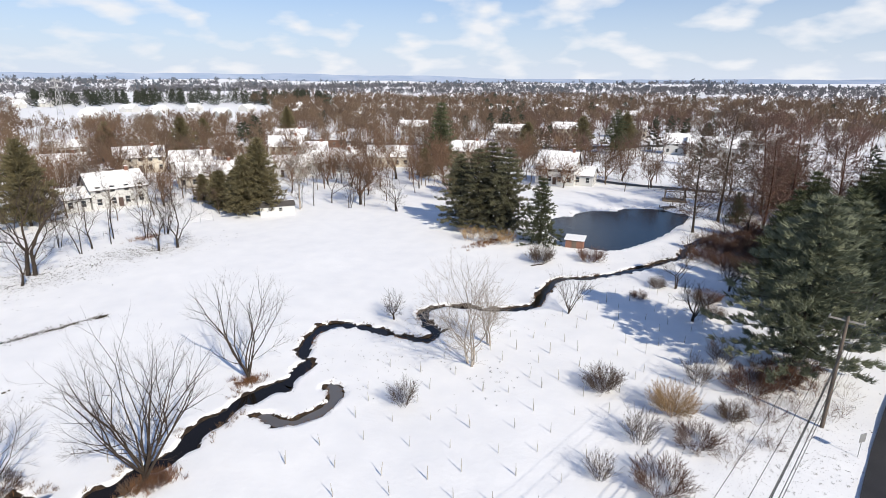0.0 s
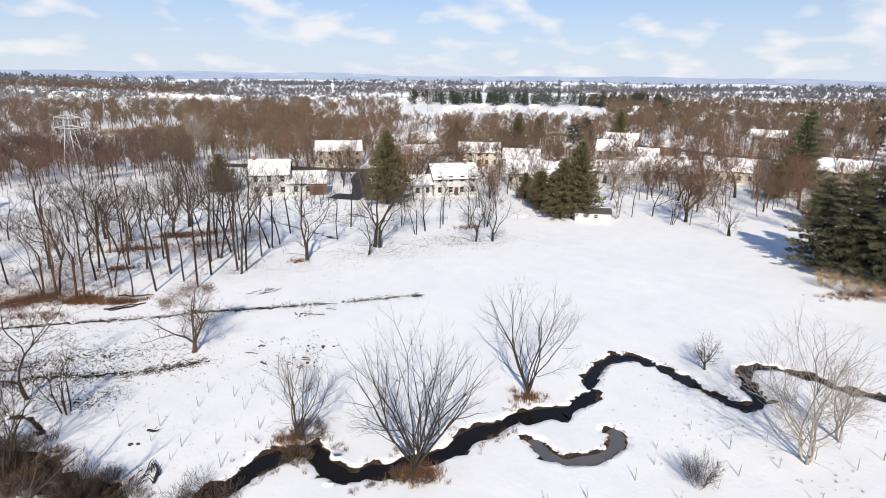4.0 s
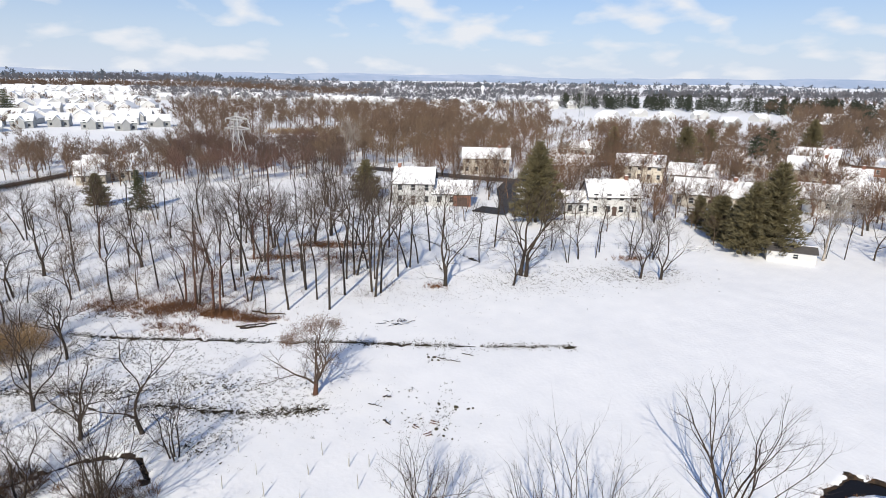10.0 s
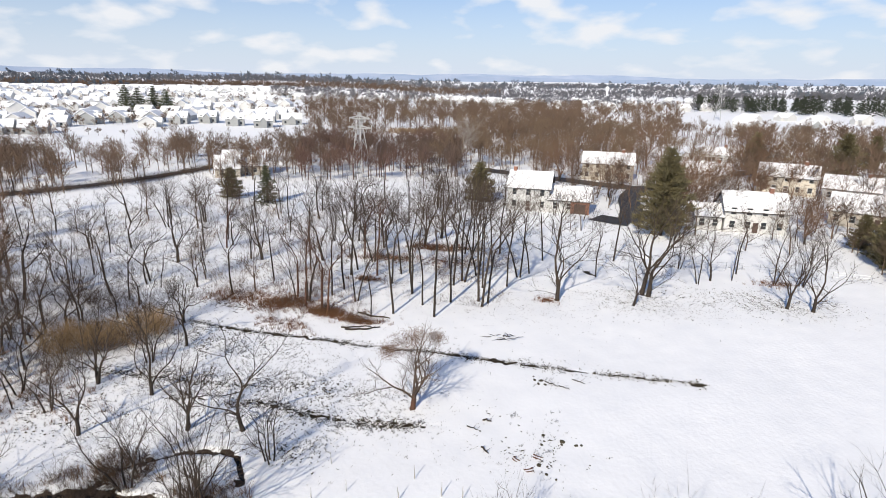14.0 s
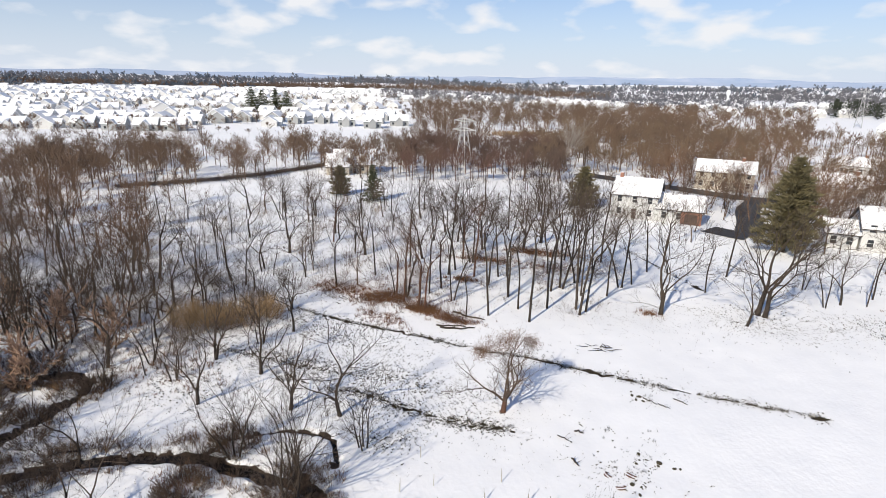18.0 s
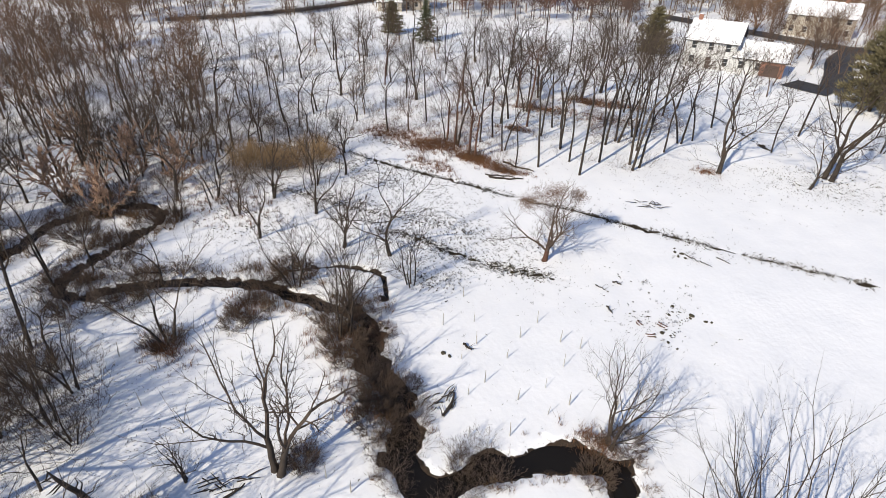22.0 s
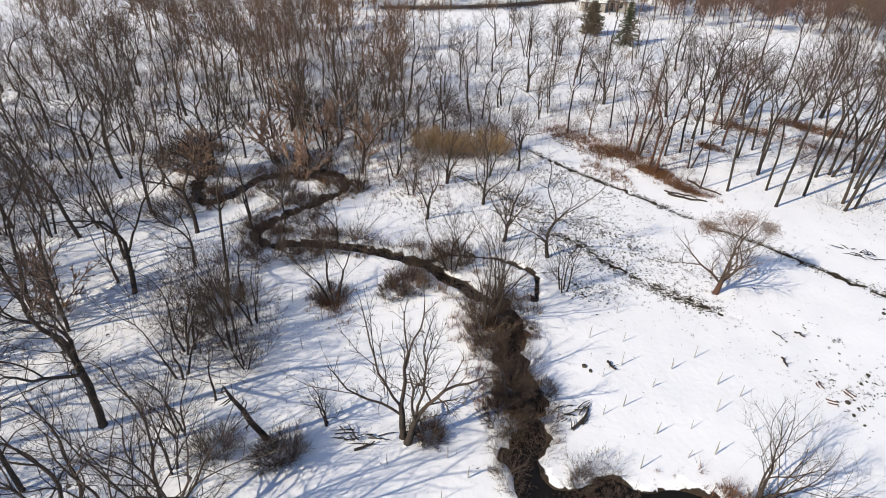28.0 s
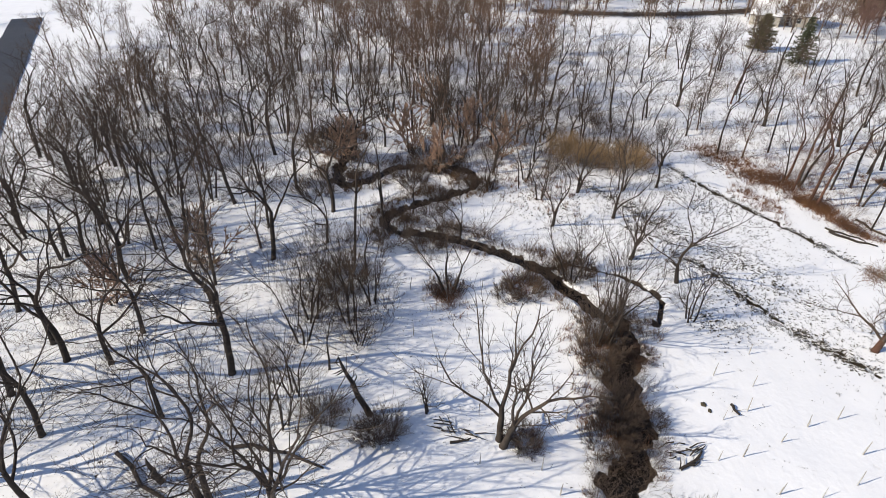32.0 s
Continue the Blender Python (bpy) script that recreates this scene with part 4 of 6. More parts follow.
# the grove: tall trees between field and houses, by strips
def scatter(keys, region, n, gap, smin, smax, group, avoid=1.6, seed=1):
    """Trees at random over a region (a polygon), no two nearer than gap, none in the creek."""
    r = random.Random(seed)
    poly = np.array(region, float)
    x0, y0 = poly.min(0)
    x1, y1 = poly.max(0)
    put, tries = [], 0
    while len(put) < n and tries < n * 40:
        tries += 1
        x, y = r.uniform(x0, x1), r.uniform(y0, y1)
        if not inside(poly, np.array([x]), np.array([y]))[0] or any((x - a) ** 2 + (y - b) ** 2 < gap * gap for a, b in put):
            continue
        if on_road(x, y) or creek_depth(np.array([x]), np.array([y]))[0] < avoid:
            continue
        put.append((x, y))
        plant(r.choice(keys), x, y, r.uniform(smin, smax), r.uniform(0, 360), group=group)
    return put


GR = [f"grove{i}" for i in range(6)]
WD = [f"woods{i}" for i in range(5)]
TH = [f"thicket{i}" for i in range(4)]
stand([(-93.3, 22.4, 13.7), (-96.3, 28.6, 12), (-86.9, 29.8, 10), (-86.1, 31.0, 14.7), (-98.8, 34.5, 15.6), (-86.8, 34.6, 13.6), (-88.5, 36.8, 14.8), (-93.7, 39.4, 16.2), (-95.7, 41.2, 16.7), (-83.4, 37.0, 12), (-77.8, 37.0, 9.5), (-77.7, 40.0, 16.6), (-88.0, 43.8, 15.4), (-91.1, 46.6, 13.9), (-90.9, 47.9, 15.6),
       (-83.1, 45.1, 14.7), (-78.7, 44.5, 14.1), (-74.5, 44.2, 17)], GR, "trees of the grove", 71)
stand([(-83.7, 51.7, 17.4), (-78.1, 48.4, 16.2), (-84.4, 53.5, 17.2), (-93.0, 59.9, 16.6), (-76.7, 51.9, 17), (-74.9, 51.3, 18), (-88.9, 61.4, 14.7), (-93.7, 65.8, 16.4), (-82.7, 62.4, 14.9), (-83.4, 64.8, 13.1), (-88.0, 70.7, 13.6), (-75.6, 52.6, 16), (-81.0, 55.0, 15), (-80.0, 58.5, 14), (-86.0, 57.0, 16), (-90.5, 54.5, 15)], GR[::-1], "trees of the grove", 72)
stand([(-81.1, 32.5, 11.5), (-82.2, 31.9, 12.5), (-92.0, 43.0, 13.9), (-101, 44, 13), (-84.5, 30.5, 10), (-88.2, 30.2, 11)], ["russet0", "russet1"], "trees of the grove", 73)
stand([(-107.3, 28.6, 13.6), (-111.0, 16.2, 14.3), (-110.2, 47.3, 15.6), (-104.2, 56.5, 14.2), (-106.9, 61.2, 18), (-102.5, 37.5, 14)], ["vase3", "vase0", "vase1"], "trees of the grove", 74)
stand([(-121.3, 6.2, 10), (-122.9, 9.3, 12.7), (-109.8, 4.8, 11.2), (-102.0, 11.9, 10), (-99.6, 13.7, 8), (-98.0, 18.3, 9.6), (-116.4, 20.6, 12.4), (-117.6, 25.4, 10.5)], ["grove2", "woods0", "grove5", "woods2"], "trees of the woods", 75)
scatter(GR + WD, [(-96, 56), (-97, 36), (-116, 40), (-112, 64), (-96, 72)], 6, 4.4, 0.75, 1.0, "trees of the grove", seed=2)
scatter(GR + WD, [(-100, 68), (-108, 62), (-112, 40), (-140, 50), (-150, 80), (-125, 78), (-104, 74)], 11, 5.0, 0.7, 1.0, "trees of the grove", seed=3)
scatter(GR + WD + ["russet0"], [(-100, 24), (-112, 40), (-140, 50), (-155, 20), (-140, -10), (-110, -8), (-94, 8), (-94, 18)], 24, 5.2, 0.6, 0.9, "trees of the woods", seed=4)
scatter(WD + TH, [(-64, -14), (-78, -18), (-80, 0), (-92, 6), (-110, -8), (-110, -75), (-60, -60), (-42, -45), (-40, -30), (-56, -20)], 76, 3.6, 0.7, 1.05, "trees of the woods", seed=5)
scatter(WD + TH, [(-68, -1), (-76, -7), (-80, -18), (-98, -12), (-100, 8), (-88, 15), (-80, 8), (-74, 3)], 28, 3.7, 0.55, 0.85, "trees of the woods", seed=7)
scatter(WD + TH, [(-44, -27), (-58, -22), (-60, -45), (-15, -45), (-14, -20), (-34, -22)], 26, 4.4, 0.8, 1.1, "trees of the woods", seed=6)
r = random.Random(17)
for i in range(15):
    u = i / 14
    plant("willow0", -81.6 - 1.2 * u + r.gauss(0, 0.9), 3.9 + 9.8 * u + r.gauss(0, 0.5), r.uniform(0.5, 0.8), r.uniform(0, 360), group="willow thicket")
# evergreens
for key, x, y, s in [("pine0", 29.1, 54.1, 1.07), ("pine0", 40.5, 66.5, 0.9), ("pine1", 35, 72, 0.85), ("pine1", 43, 71, 0.95), ("pine1", 48, 80, 0.9), ("spruce0", 44, 86, 1.3), ("pine1", 57, 92, 0.9), ("pine1", 46, 63, 1.0), ("pine2", 52, 72, 1.0), ("pine2", 62, 78, 1.0), ("pine2", 68, 86, 1.05), ("pine2", 74, 98, 1.0), ("pine1", 58, 68, 1.0), ("pine2", 80, 110, 1.0), ("pine2", 73, 113, 0.9), ("pine1", 55, 80, 1.0), ("spruce0", 50, 90, 1.3), ("pine1", 60, 86, 0.95), ("pine1", 66, 94, 1.0), ("spruce0", 53, 98, 1.4), ("pine1", 70, 106, 0.9), ("spruce0", 58, 104, 1.2), ("spruce0", 62, 98, 1.2), ("pine3", -3.5, 107, 1.0),
                     ("pine3", -7, 109.5, 0.92), ("pine3", 2.0, 105, 1.02), ("pine3", -1, 111, 1.05), ("spruce0", 7.8, 98.8, 1.2), ("olive1", -91.5, 101.5, 1.0), ("olive0", -56.5, 117, 0.85), ("olive0", -60.5, 119, 0.8), ("olive1", -53.2, 114, 0.75), ("olive1", -50.8, 117, 0.95),
                     ("olive0", -64, 124, 0.7), ("olive0", -69, 127, 0.6), ("olive0", -132, 84, 0.9), ("olive0", -160, 30, 0.7), ("spruce0", -151, 37, 0.9), ("olive1", -138, 194, 0.8), ("olive0", -125, 240, 1.1), ("olive0", -118.7, 210.4, 1.3), ("olive1", -103.6, 286, 0.9), ("pine1", -16.7, 183.9, 1.35),
                     ("olive0", -20.2, 169, 0.8), ("pine2", -486, -4, 1.25), ("pine2", -478, 4, 1.15), ("pine1", -490, 14, 1.2), ("pine2", -482, 22, 1.1), ("olive0", -8.7, 142.6, 0.9), ("pine2", 51, 236, 1.1), ("olive1", 57, 246, 0.95), ("olive0", 60, 256, 1.3), ("olive0", 14, 222, 1.2), ("spruce0", 50.0, 118.2, 0.66), ("spruce0", 54.1, 125.3, 0.5), ("pine2", 66, 132, 0.8), ("olive0", 38, 240, 1.3)]:
    plant(key, x, y, s, x * 37 % 360)
for key, x, y, s in [("larch2", 47.0, 119.4, 1.2), ("larch1", 55, 116.5, 0.9), ("larch0", 59.1, 126.9, 1.15), ("larch1", 62.1, 121.9, 1.05), ("larch0", 64.5, 133.3, 1.05), ("larch2", 38.3, 109.3, 1.0), ("shade0", 49, 145, 0.9), ("shade1", 32.4, 163.6, 0.95), ("shade0", 38.5, 169, 1.0), ("shade1", 14, 156, 0.72), ("shade0", 19.5, 155.5, 0.75), ("shade1", 30, 174, 1.0), ("shade0", 8, 172, 1.0), ("shade1", 44, 158, 0.85), ("shade0", -2, 168, 0.95), ("shade1", 62, 150, 1.0), ("shade0", 70, 138, 1.0),
                     ("shade1", 76, 150, 1.0), ("shade0", 24, 184, 1.1), ("shade1", 10, 186, 1.0), ("shade0", -16, 180, 1.0), ("shade1", 66, 126, 0.9), ("larch1", 68, 116, 0.95), ("woods1", 25, 77.6, 0.5), ("woods2", 41, 102, 0.7), ("woods3", 46, 104, 0.7)]:
    plant(key, x, y, s, x * 53 % 360, group="trees round the pond")
# shrubs by the road and the creek
for key, x, y, s in [("bush0", 9.2, 49.0, 1.2), ("upright0", 10.5, 41.0, 1.0), ("tan0", 14.4, 45.4, 1.2), ("upright0", 18.5, 50.6, 1.0), ("upright0", 22.3, 55, 1.0), ("rusty0", 22.9, 49.9, 1.45), ("rusty0", 25.8, 51.0, 1.1), ("bush1", 19.2, 44.6, 0.9), ("rusty0", 15.0, 40.9, 1.15), ("rusty0", 10.7, 35.6, 1.35),
                     ("upright0", 6.4, 36.3, 0.75), ("rusty0", 27.6, 52.0, 0.9), ("rusty0", 31.0, 54.6, 0.9), ("rusty0", 18.6, 72.8, 0.7), ("bush2", 22.5, 77.6, 0.8), ("rusty0", 27.4, 72.6, 1.2), ("rusty0", 26.5, 68, 0.9), ("rusty0", 15.3, 89.5, 1.4), ("bush1", 7, 88, 1.4), ("rusty0", 40, 92, 1.5), ("rusty0", 36, 88, 1.3), ("rusty0", 44, 97, 1.7), ("rusty0", 38, 96, 1.7), ("rusty0", 41, 100, 1.8), ("rusty0", 47, 101, 1.9), ("rusty0", 34, 92, 1.3), ("bush1", 43, 93, 1.6), ("bush2", 46, 94, 1.6), ("rusty0", 50, 106, 2.0), ("bush0", 37, 84, 1.3), ("rusty0", -25.5, 32.9, 0.55), ("bramble0", -26.9, 32.3, 0.55),
                     ("willow0", -5, 99.5, 0.6), ("willow0", -2, 98.5, 0.6), ("willow0", 1.5, 97.5, 0.6)]:
    plant(key, x, y, s, x * 71 % 360)
for key, x, y, s in [("bramble0", -50.8, 1.7, 1.0), ("bramble0", -53.4, 7.7, 1.2), ("bramble0", -52.2, 6.6, 0.9), ("bush1", -38.4, 12.0, 0.8), ("rusty0", -38.2, 12.4, 0.6), ("bramble0", -40.5, 16.8, 1.2), ("bush2", -42.6, 17.0, 1.2), ("bramble0", -44.2, 17.0, 1.0),
                     ("bramble0", -51.0, 14.6, 1.3), ("bramble0", -48.2, 14.8, 1.3), ("thicket2", -52.0, 15.2, 0.62), ("bramble0", -46.6, 15.2, 0.9), ("bramble0", -69.9, -11.5, 1.5), ("bramble0", -67.5, -9.5, 1.2), ("bramble0", -56.4, -2.7, 1.1), ("bramble0", -56.0, -6.2, 1.4),
                     ("bush0", -35.5, 4.0, 1.0), ("bramble0", -35.1, 3.2, 0.8), ("bramble0", -57.8, 11.0, 1.3), ("bramble0", -59.5, 10.0, 0.9), ("bramble0", -73.2, -24.8, 2.0), ("bramble0", -76.5, -25.5, 1.8), ("bramble0", -61.6, -18.7, 1.6), ("bramble0", -48.2, -6.7, 1.5), ("bush2", -35.1, -0.2, 1.0),
                     ("bramble0", -76.0, -8.5, 1.4), ("bramble0", -75.5, -12.0, 1.4), ("bramble0", -36.2, 31.6, 0.9), ("bramble0", -34.6, 29.2, 0.8), ("bramble0", -62.5, -5.0, 1.0), ("bramble0", -55.0, 10.6, 1.0), ("bramble0", -56.6, 8.4, 0.9), ("bramble0", -58.0, 2.0, 0.7), ("bramble0", -59.6, -2.0, 0.8), ("rusty0", -52.4, 15.4, 0.7), ("rusty0", -49.2, 17.8, 0.7), ("bramble0", -66.4, -6.2, 0.9), ("bramble0", -70.6, -2.4, 1.0), ("bramble0", -73.2, -6.8, 1.1), ("rusty0", -60.8, -9.4, 0.7), ("bramble0", -36.6, 21.4, 0.55), ("bramble0", -43.4, 19.2, 0.6)]:
    plant(key, x, y, s, x * 91 % 360, sink=0.15)


# ---- far land ----
def far_template(seed, h, k, wide, twigs=2, thick=1.0, blade=(0.8, 0.14)):
    """A light far tree: trunk, limbs, and twigs that fill an uneven rounded crown."""
    r = random.Random(seed)
    g = Geo()
    top = Vector((r.uniform(-0.8, 0.8), r.uniform(-0.8, 0.8), h * 0.85))
    g.tube([Vector((0, 0, -1)), Vector((0, 0, h * 0.4)), top], [0.22, 0.15, 0.0], 3)
    foot = Vector((0, 0, h * 0.30))
    lobes = [Vector((r.gauss(0, 0.35) * h * wide, r.gauss(0, 0.35) * h * wide, h * r.uniform(0.55, 0.74))) for i in range(4)]
    for i in range(k):
        a, u, w = r.uniform(0, 6.28), r.uniform(-0.8, 1), r.uniform(0.6, 1.0)
        c = math.sqrt(1 - u * u) * w * 0.8
        t = lobes[i % 4] + Vector((math.cos(a) * c * h * wide, math.sin(a) * c * h * wide, h * 0.30 * u * w))
        b = Vector((t.x * 0.06, t.y * 0.06, max(h * 0.22, t.z - h * 0.05 - 0.8 * math.hypot(t.x, t.y))))
        g.blade(b, t, 0.12 * thick)
        for j in range(twigs):
            q = b.lerp(t, r.uniform(0.4, 1.0)) + Vector((r.gauss(0, 0.5), r.gauss(0, 0.5), r.gauss(0, 0.4)))
            d = (q - foot).normalized() * 0.9 + Vector((r.gauss(0, 0.35), r.gauss(0, 0.35), r.gauss(0.2, 0.25)))
            g.blade(q, q + d * blade[0] * r.uniform(0.6, 1.2), blade[1])
    return g.tris()


def far_pine_template(seed, h, k=30, wide=0.27):
    r = random.Random(seed)
    g = Geo()
    g.tube([Vector((0, 0, -1)), Vector((0, 0, h))], [0.25, 0.0], 3)
    for i in range(k):
        s = 0.06 + 0.92 * i / k
        a = i * 2.4 + r.uniform(-0.4, 0.4)
        reach = h * wide * (1.08 - s ** 1.5) * r.uniform(0.6, 1.25)
        b = Vector((0, 0, h * s))
        t = b + Vector((math.cos(a) * reach, math.sin(a) * reach, 0.05 * reach))
        for j in range(8):
            q = b.lerp(t, r.uniform(0.25, 0.95))
            g.blade(q, q + Vector((math.cos(a) * 0.7 + r.gauss(0, 0.7), math.sin(a) * 0.7 + r.gauss(0, 0.7), r.gauss(0.2, 0.5))), 1.1)
    return g.tris()


def belt(name, templates, spots, mat, label, seed=1):
    """Far woods: many light trees joined in one mesh."""
    r = np.random.RandomState(seed)
    vs, ts, base = [], [], 0
    zs = land(np.array([p[0] for p in spots]), np.array([p[1] for p in spots]))[0]
    for (x, y, s), z in zip(spots, zs):
        v, t = templates[r.randint(len(templates))]
        a = r.uniform(0, 6.28)
        c, sn = math.cos(a), math.sin(a)
        w = np.stack([v[:, 0] * c - v[:, 1] * sn, v[:, 0] * sn + v[:, 1] * c, v[:, 2]], -1) * s
        vs.append(w + (x, y, z))
        ts.append(t + base)
        base += len(v)
    V = np.concatenate(vs)
    return tagged(new(name, tri_mesh(name, V, np.concatenate(ts), M[mat])), label, "trees", kind="stuff")


def polar(yaw, d):
    """A place by its bearing (degrees to the left of +y) and distance from the hover point."""
    return -16 - math.sin(radians(yaw)) * d, 16 + math.cos(radians(yaw)) * d


FT = [far_template(400 + i, 12, 17, 0.30 + 0.04 * (i % 3), 14, 1.0, (1.3, 0.165)) for i in range(6)]


def merged(g):
    """Trunk and crown of a bare tree as one set of triangles."""
    (v0, t0), (v1, t1) = g[0].tris(), g[1].tris()
    return np.concatenate([v0, v1]), np.concatenate([t0, t1 + len(v0)])


LT = [merged(fork_tree(440 + i, 12.5, 0.17, Habit(0.26 + 0.03 * i, 3, 30, 0.06, 0.13, 0.72, 2, 2, 8, 1.3, 0.05, 1, True), 1, 9)) for i in range(6)]
FM = [far_template(460 + i, 11, 9, 0.33 + 0.03 * i, 9, 1.6, (1.5, 0.44)) for i in range(5)]
FS = [far_template(410 + i, 10, 9, 0.50, 10, 2.0, (1.6, 0.5)) for i in range(4)]
FP = [far_pine_template(420 + i, 13, 26, 0.26 + 0.04 * i) for i in range(3)]
FB = [far_template(450 + i, 10, 10, 0.60, 10, 2.5, (1.8, 0.9)) for i in range(4)]
FPS = [far_template(430 + i, 12, 7, 0.5, 6, 6.0, (2.0, 2.0)) for i in range(3)]


def wedge(n, y0, y1, d0, d1, smin, smax, seed, clump=0.0):
    r = random.Random(seed)
    out = []
    while len(out) < n:
        yaw, d = r.uniform(y0, y1), math.sqrt(r.uniform(d0 * d0, d1 * d1))
        x, y = polar(yaw, d)
        if on_road(x, y) or 20 < yaw < 41 and 360 < d < 620 or math.hypot(x + 296, y - 136) < 36:          # the open snowy field, the reedy hollow
            continue
        if clump and ripple(np.array([x]), np.array([y]), 160, seed)[0] < clump:
            continue
        out.append((x, y, r.uniform(smin, smax)))
    return out


belt("far_woods", FT, wedge(480, 50, 77, 235, 540, 0.75, 1.15, 1), "fartree", "bare winter woods beyond the houses")
belt("far_woods", LT, wedge(70, 50, 76, 165, 235, 0.6, 0.9, 18) + wedge(110, 34, 54, 145, 340, 0.55, 0.95, 2) + wedge(80, 0, 50, 125, 200, 0.55, 0.9, 16), "fartree", "bare trees between the houses of the suburb")
belt("far_woods", LT, wedge(150, -4, 52, 135, 260, 0.55, 0.95, 20), "twig_brown", "tan-twigged bare trees between the houses")
belt("far_woods", FM, wedge(900, -50, 22, 360, 720, 0.75, 1.2, 24) + wedge(250, 22, 56, 300, 620, 0.7, 1.1, 28), "fartree", "bare woods of the far suburb")
belt("far_woods", FM, wedge(450, -40, 22, 340, 640, 0.75, 1.15, 27), "fartree_tan", "tan bare trees of the farther suburb")
belt("far_woods", FT, wedge(330, -14, 56, 170, 420, 0.6, 1.0, 21) + wedge(60, 50, 70, 240, 420, 0.7, 1.1, 22), "fartree_tan", "tan bare trees of the far suburb")
belt("far_woods", FT, wedge(200, 62, 78, 165, 240, 0.6, 0.85, 51), "fartree_red", "reddish bare trees round the power line")
belt("far_woods", FT, wedge(240, 44, 64, 190, 330, 0.6, 0.95, 52), "fartree_tan", "tan bare trees beyond the lane")
belt("far_woods", FT, wedge(110, 98, 140, 130, 240, 0.6, 0.95, 23), "fartree", "dense bare woods above the creek")
belt("far_woods", FT, wedge(330, -50, -6, 200, 430, 0.7, 1.1, 3) + wedge(16, -44, -34, 128, 200, 0.6, 0.8, 17), "fartree_red", "russet bare trees behind the pond")
belt("far_woods", FT, wedge(460, -10, 36, 165, 420, 0.65, 1.05, 13), "fartree", "bare winter trees among the far houses")
belt("far_woods", FT, wedge(190, 77, 112, 165, 235, 0.65, 0.95, 4), "fartree", "bare trees at the edge of a snowy field")
belt("far_woods", LT, wedge(110, 98, 140, 120, 290, 0.7, 1.05, 14) + wedge(80, 122, 165, 78, 200, 0.7, 1.0, 19), "fartree", "bare trees at the edge of a snowy field")


def rows_of(dists, y0, y1, space, smin, smax, seed, bare_share=-0.4):
    """Trees in long uneven rows round the hover point, as hedgerows and wood edges stand, with gaps."""
    r = random.Random(seed)
    out = []
    for d in dists:
        yaw = y0
        while yaw < y1:
            dd = d + d * 0.05 * ripple(np.array([yaw * 4.0]), np.array([d]), 70, seed)[0] + r.gauss(0, d * 0.012)
            x, y = polar(yaw, dd)
            if ripple(np.array([x]), np.array([y]), 260, seed + 1)[0] > bare_share and not (20 < yaw < 41 and 360 < dd < 620):
                out.append((x, y, r.uniform(smin, smax)))
            yaw += math.degrees(space * r.uniform(0.5, 1.5) / d)
    return out


belt("far_woods", FM, rows_of((430, 442, 520, 534, 640, 655, 780, 800), -52, 22, 7, 0.75, 1.2, 5, -0.7), "fartree", "far bare woods across the snowy country")
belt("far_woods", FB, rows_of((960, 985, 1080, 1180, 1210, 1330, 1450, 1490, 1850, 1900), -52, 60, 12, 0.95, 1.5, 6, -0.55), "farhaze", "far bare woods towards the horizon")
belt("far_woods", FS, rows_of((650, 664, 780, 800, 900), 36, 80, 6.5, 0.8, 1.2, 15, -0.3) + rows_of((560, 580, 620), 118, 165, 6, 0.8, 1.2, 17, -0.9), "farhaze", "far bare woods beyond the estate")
belt("far_woods", FS, rows_of((1010, 1022, 1034, 1050), 58, 152, 6, 1.0, 1.45, 16, -1.2), "fartree", "long belt of bare woods behind the estate")
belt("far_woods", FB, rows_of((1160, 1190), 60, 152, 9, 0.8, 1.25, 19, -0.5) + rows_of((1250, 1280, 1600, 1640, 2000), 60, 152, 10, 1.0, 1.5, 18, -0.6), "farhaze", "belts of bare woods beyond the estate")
belt("far_woods", FS, rows_of((345, 372, 405, 440, 480, 530, 590, 660, 740), 77, 119, 8, 0.4, 0.8, 26, -0.6), "fartree", "small bare trees among the far estate houses")
belt("far_pine_woods", FP, wedge(120, -45, 22, 200, 700, 0.6, 1.0, 6, 0.1) + wedge(200, 14, 40, 620, 740, 0.8, 1.2, 7), "farpine", "far belts of dark pines")
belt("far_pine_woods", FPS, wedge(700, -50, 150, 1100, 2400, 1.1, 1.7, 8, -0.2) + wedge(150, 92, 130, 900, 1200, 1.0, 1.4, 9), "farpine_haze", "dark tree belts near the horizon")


def in_poly(n, region, smin, smax, seed, gap=0.0):
    """Random spots in a polygon, clear of the creek."""
    r = random.Random(seed)
    poly = np.array(region, float)
    x0, y0 = poly.min(0)
    x1, y1 = poly.max(0)
    xs = np.array([r.uniform(x0, x1) for i in range(n * 4)])
    ys = np.array([r.uniform(y0, y1) for i in range(n * 4)])
    ok = inside(poly, xs, ys) & (creek_depth(xs, ys) > 1.6) & np.array([not on_road(x, y) for x, y in zip(xs, ys)])
    return [(x, y, r.uniform(smin, smax)) for x, y in list(zip(xs[ok], ys[ok]))[:n]]


WOOD_T = [merged(fork_tree(700 + i, 13, 0.17, Habit(0.35, 3, 28, 0.07, 0.13, 0.72, 2, 2, 6, 1.1, 0.05, 3, True), 1, 8)) for i in range(4)]
BRUSH_T = [merged(bare_tree(720 + i, 7, 3.4, 0.02, Form([4, 5], [0.2, 0.1], [38, 40], [0.55, 0.6], [3, 1, 1], [2, 1, 1], wob=0.2, up=0.02, least=0.016), lean=38, spread=0.7)) for i in range(4)]
LEFT_WOODS = [(-62, -16), (-78, -20), (-82, -2), (-94, 4), (-112, -10), (-150, -40), (-120, -85), (-66, -66), (-44, -46), (-34, -26), (-46, -15)]
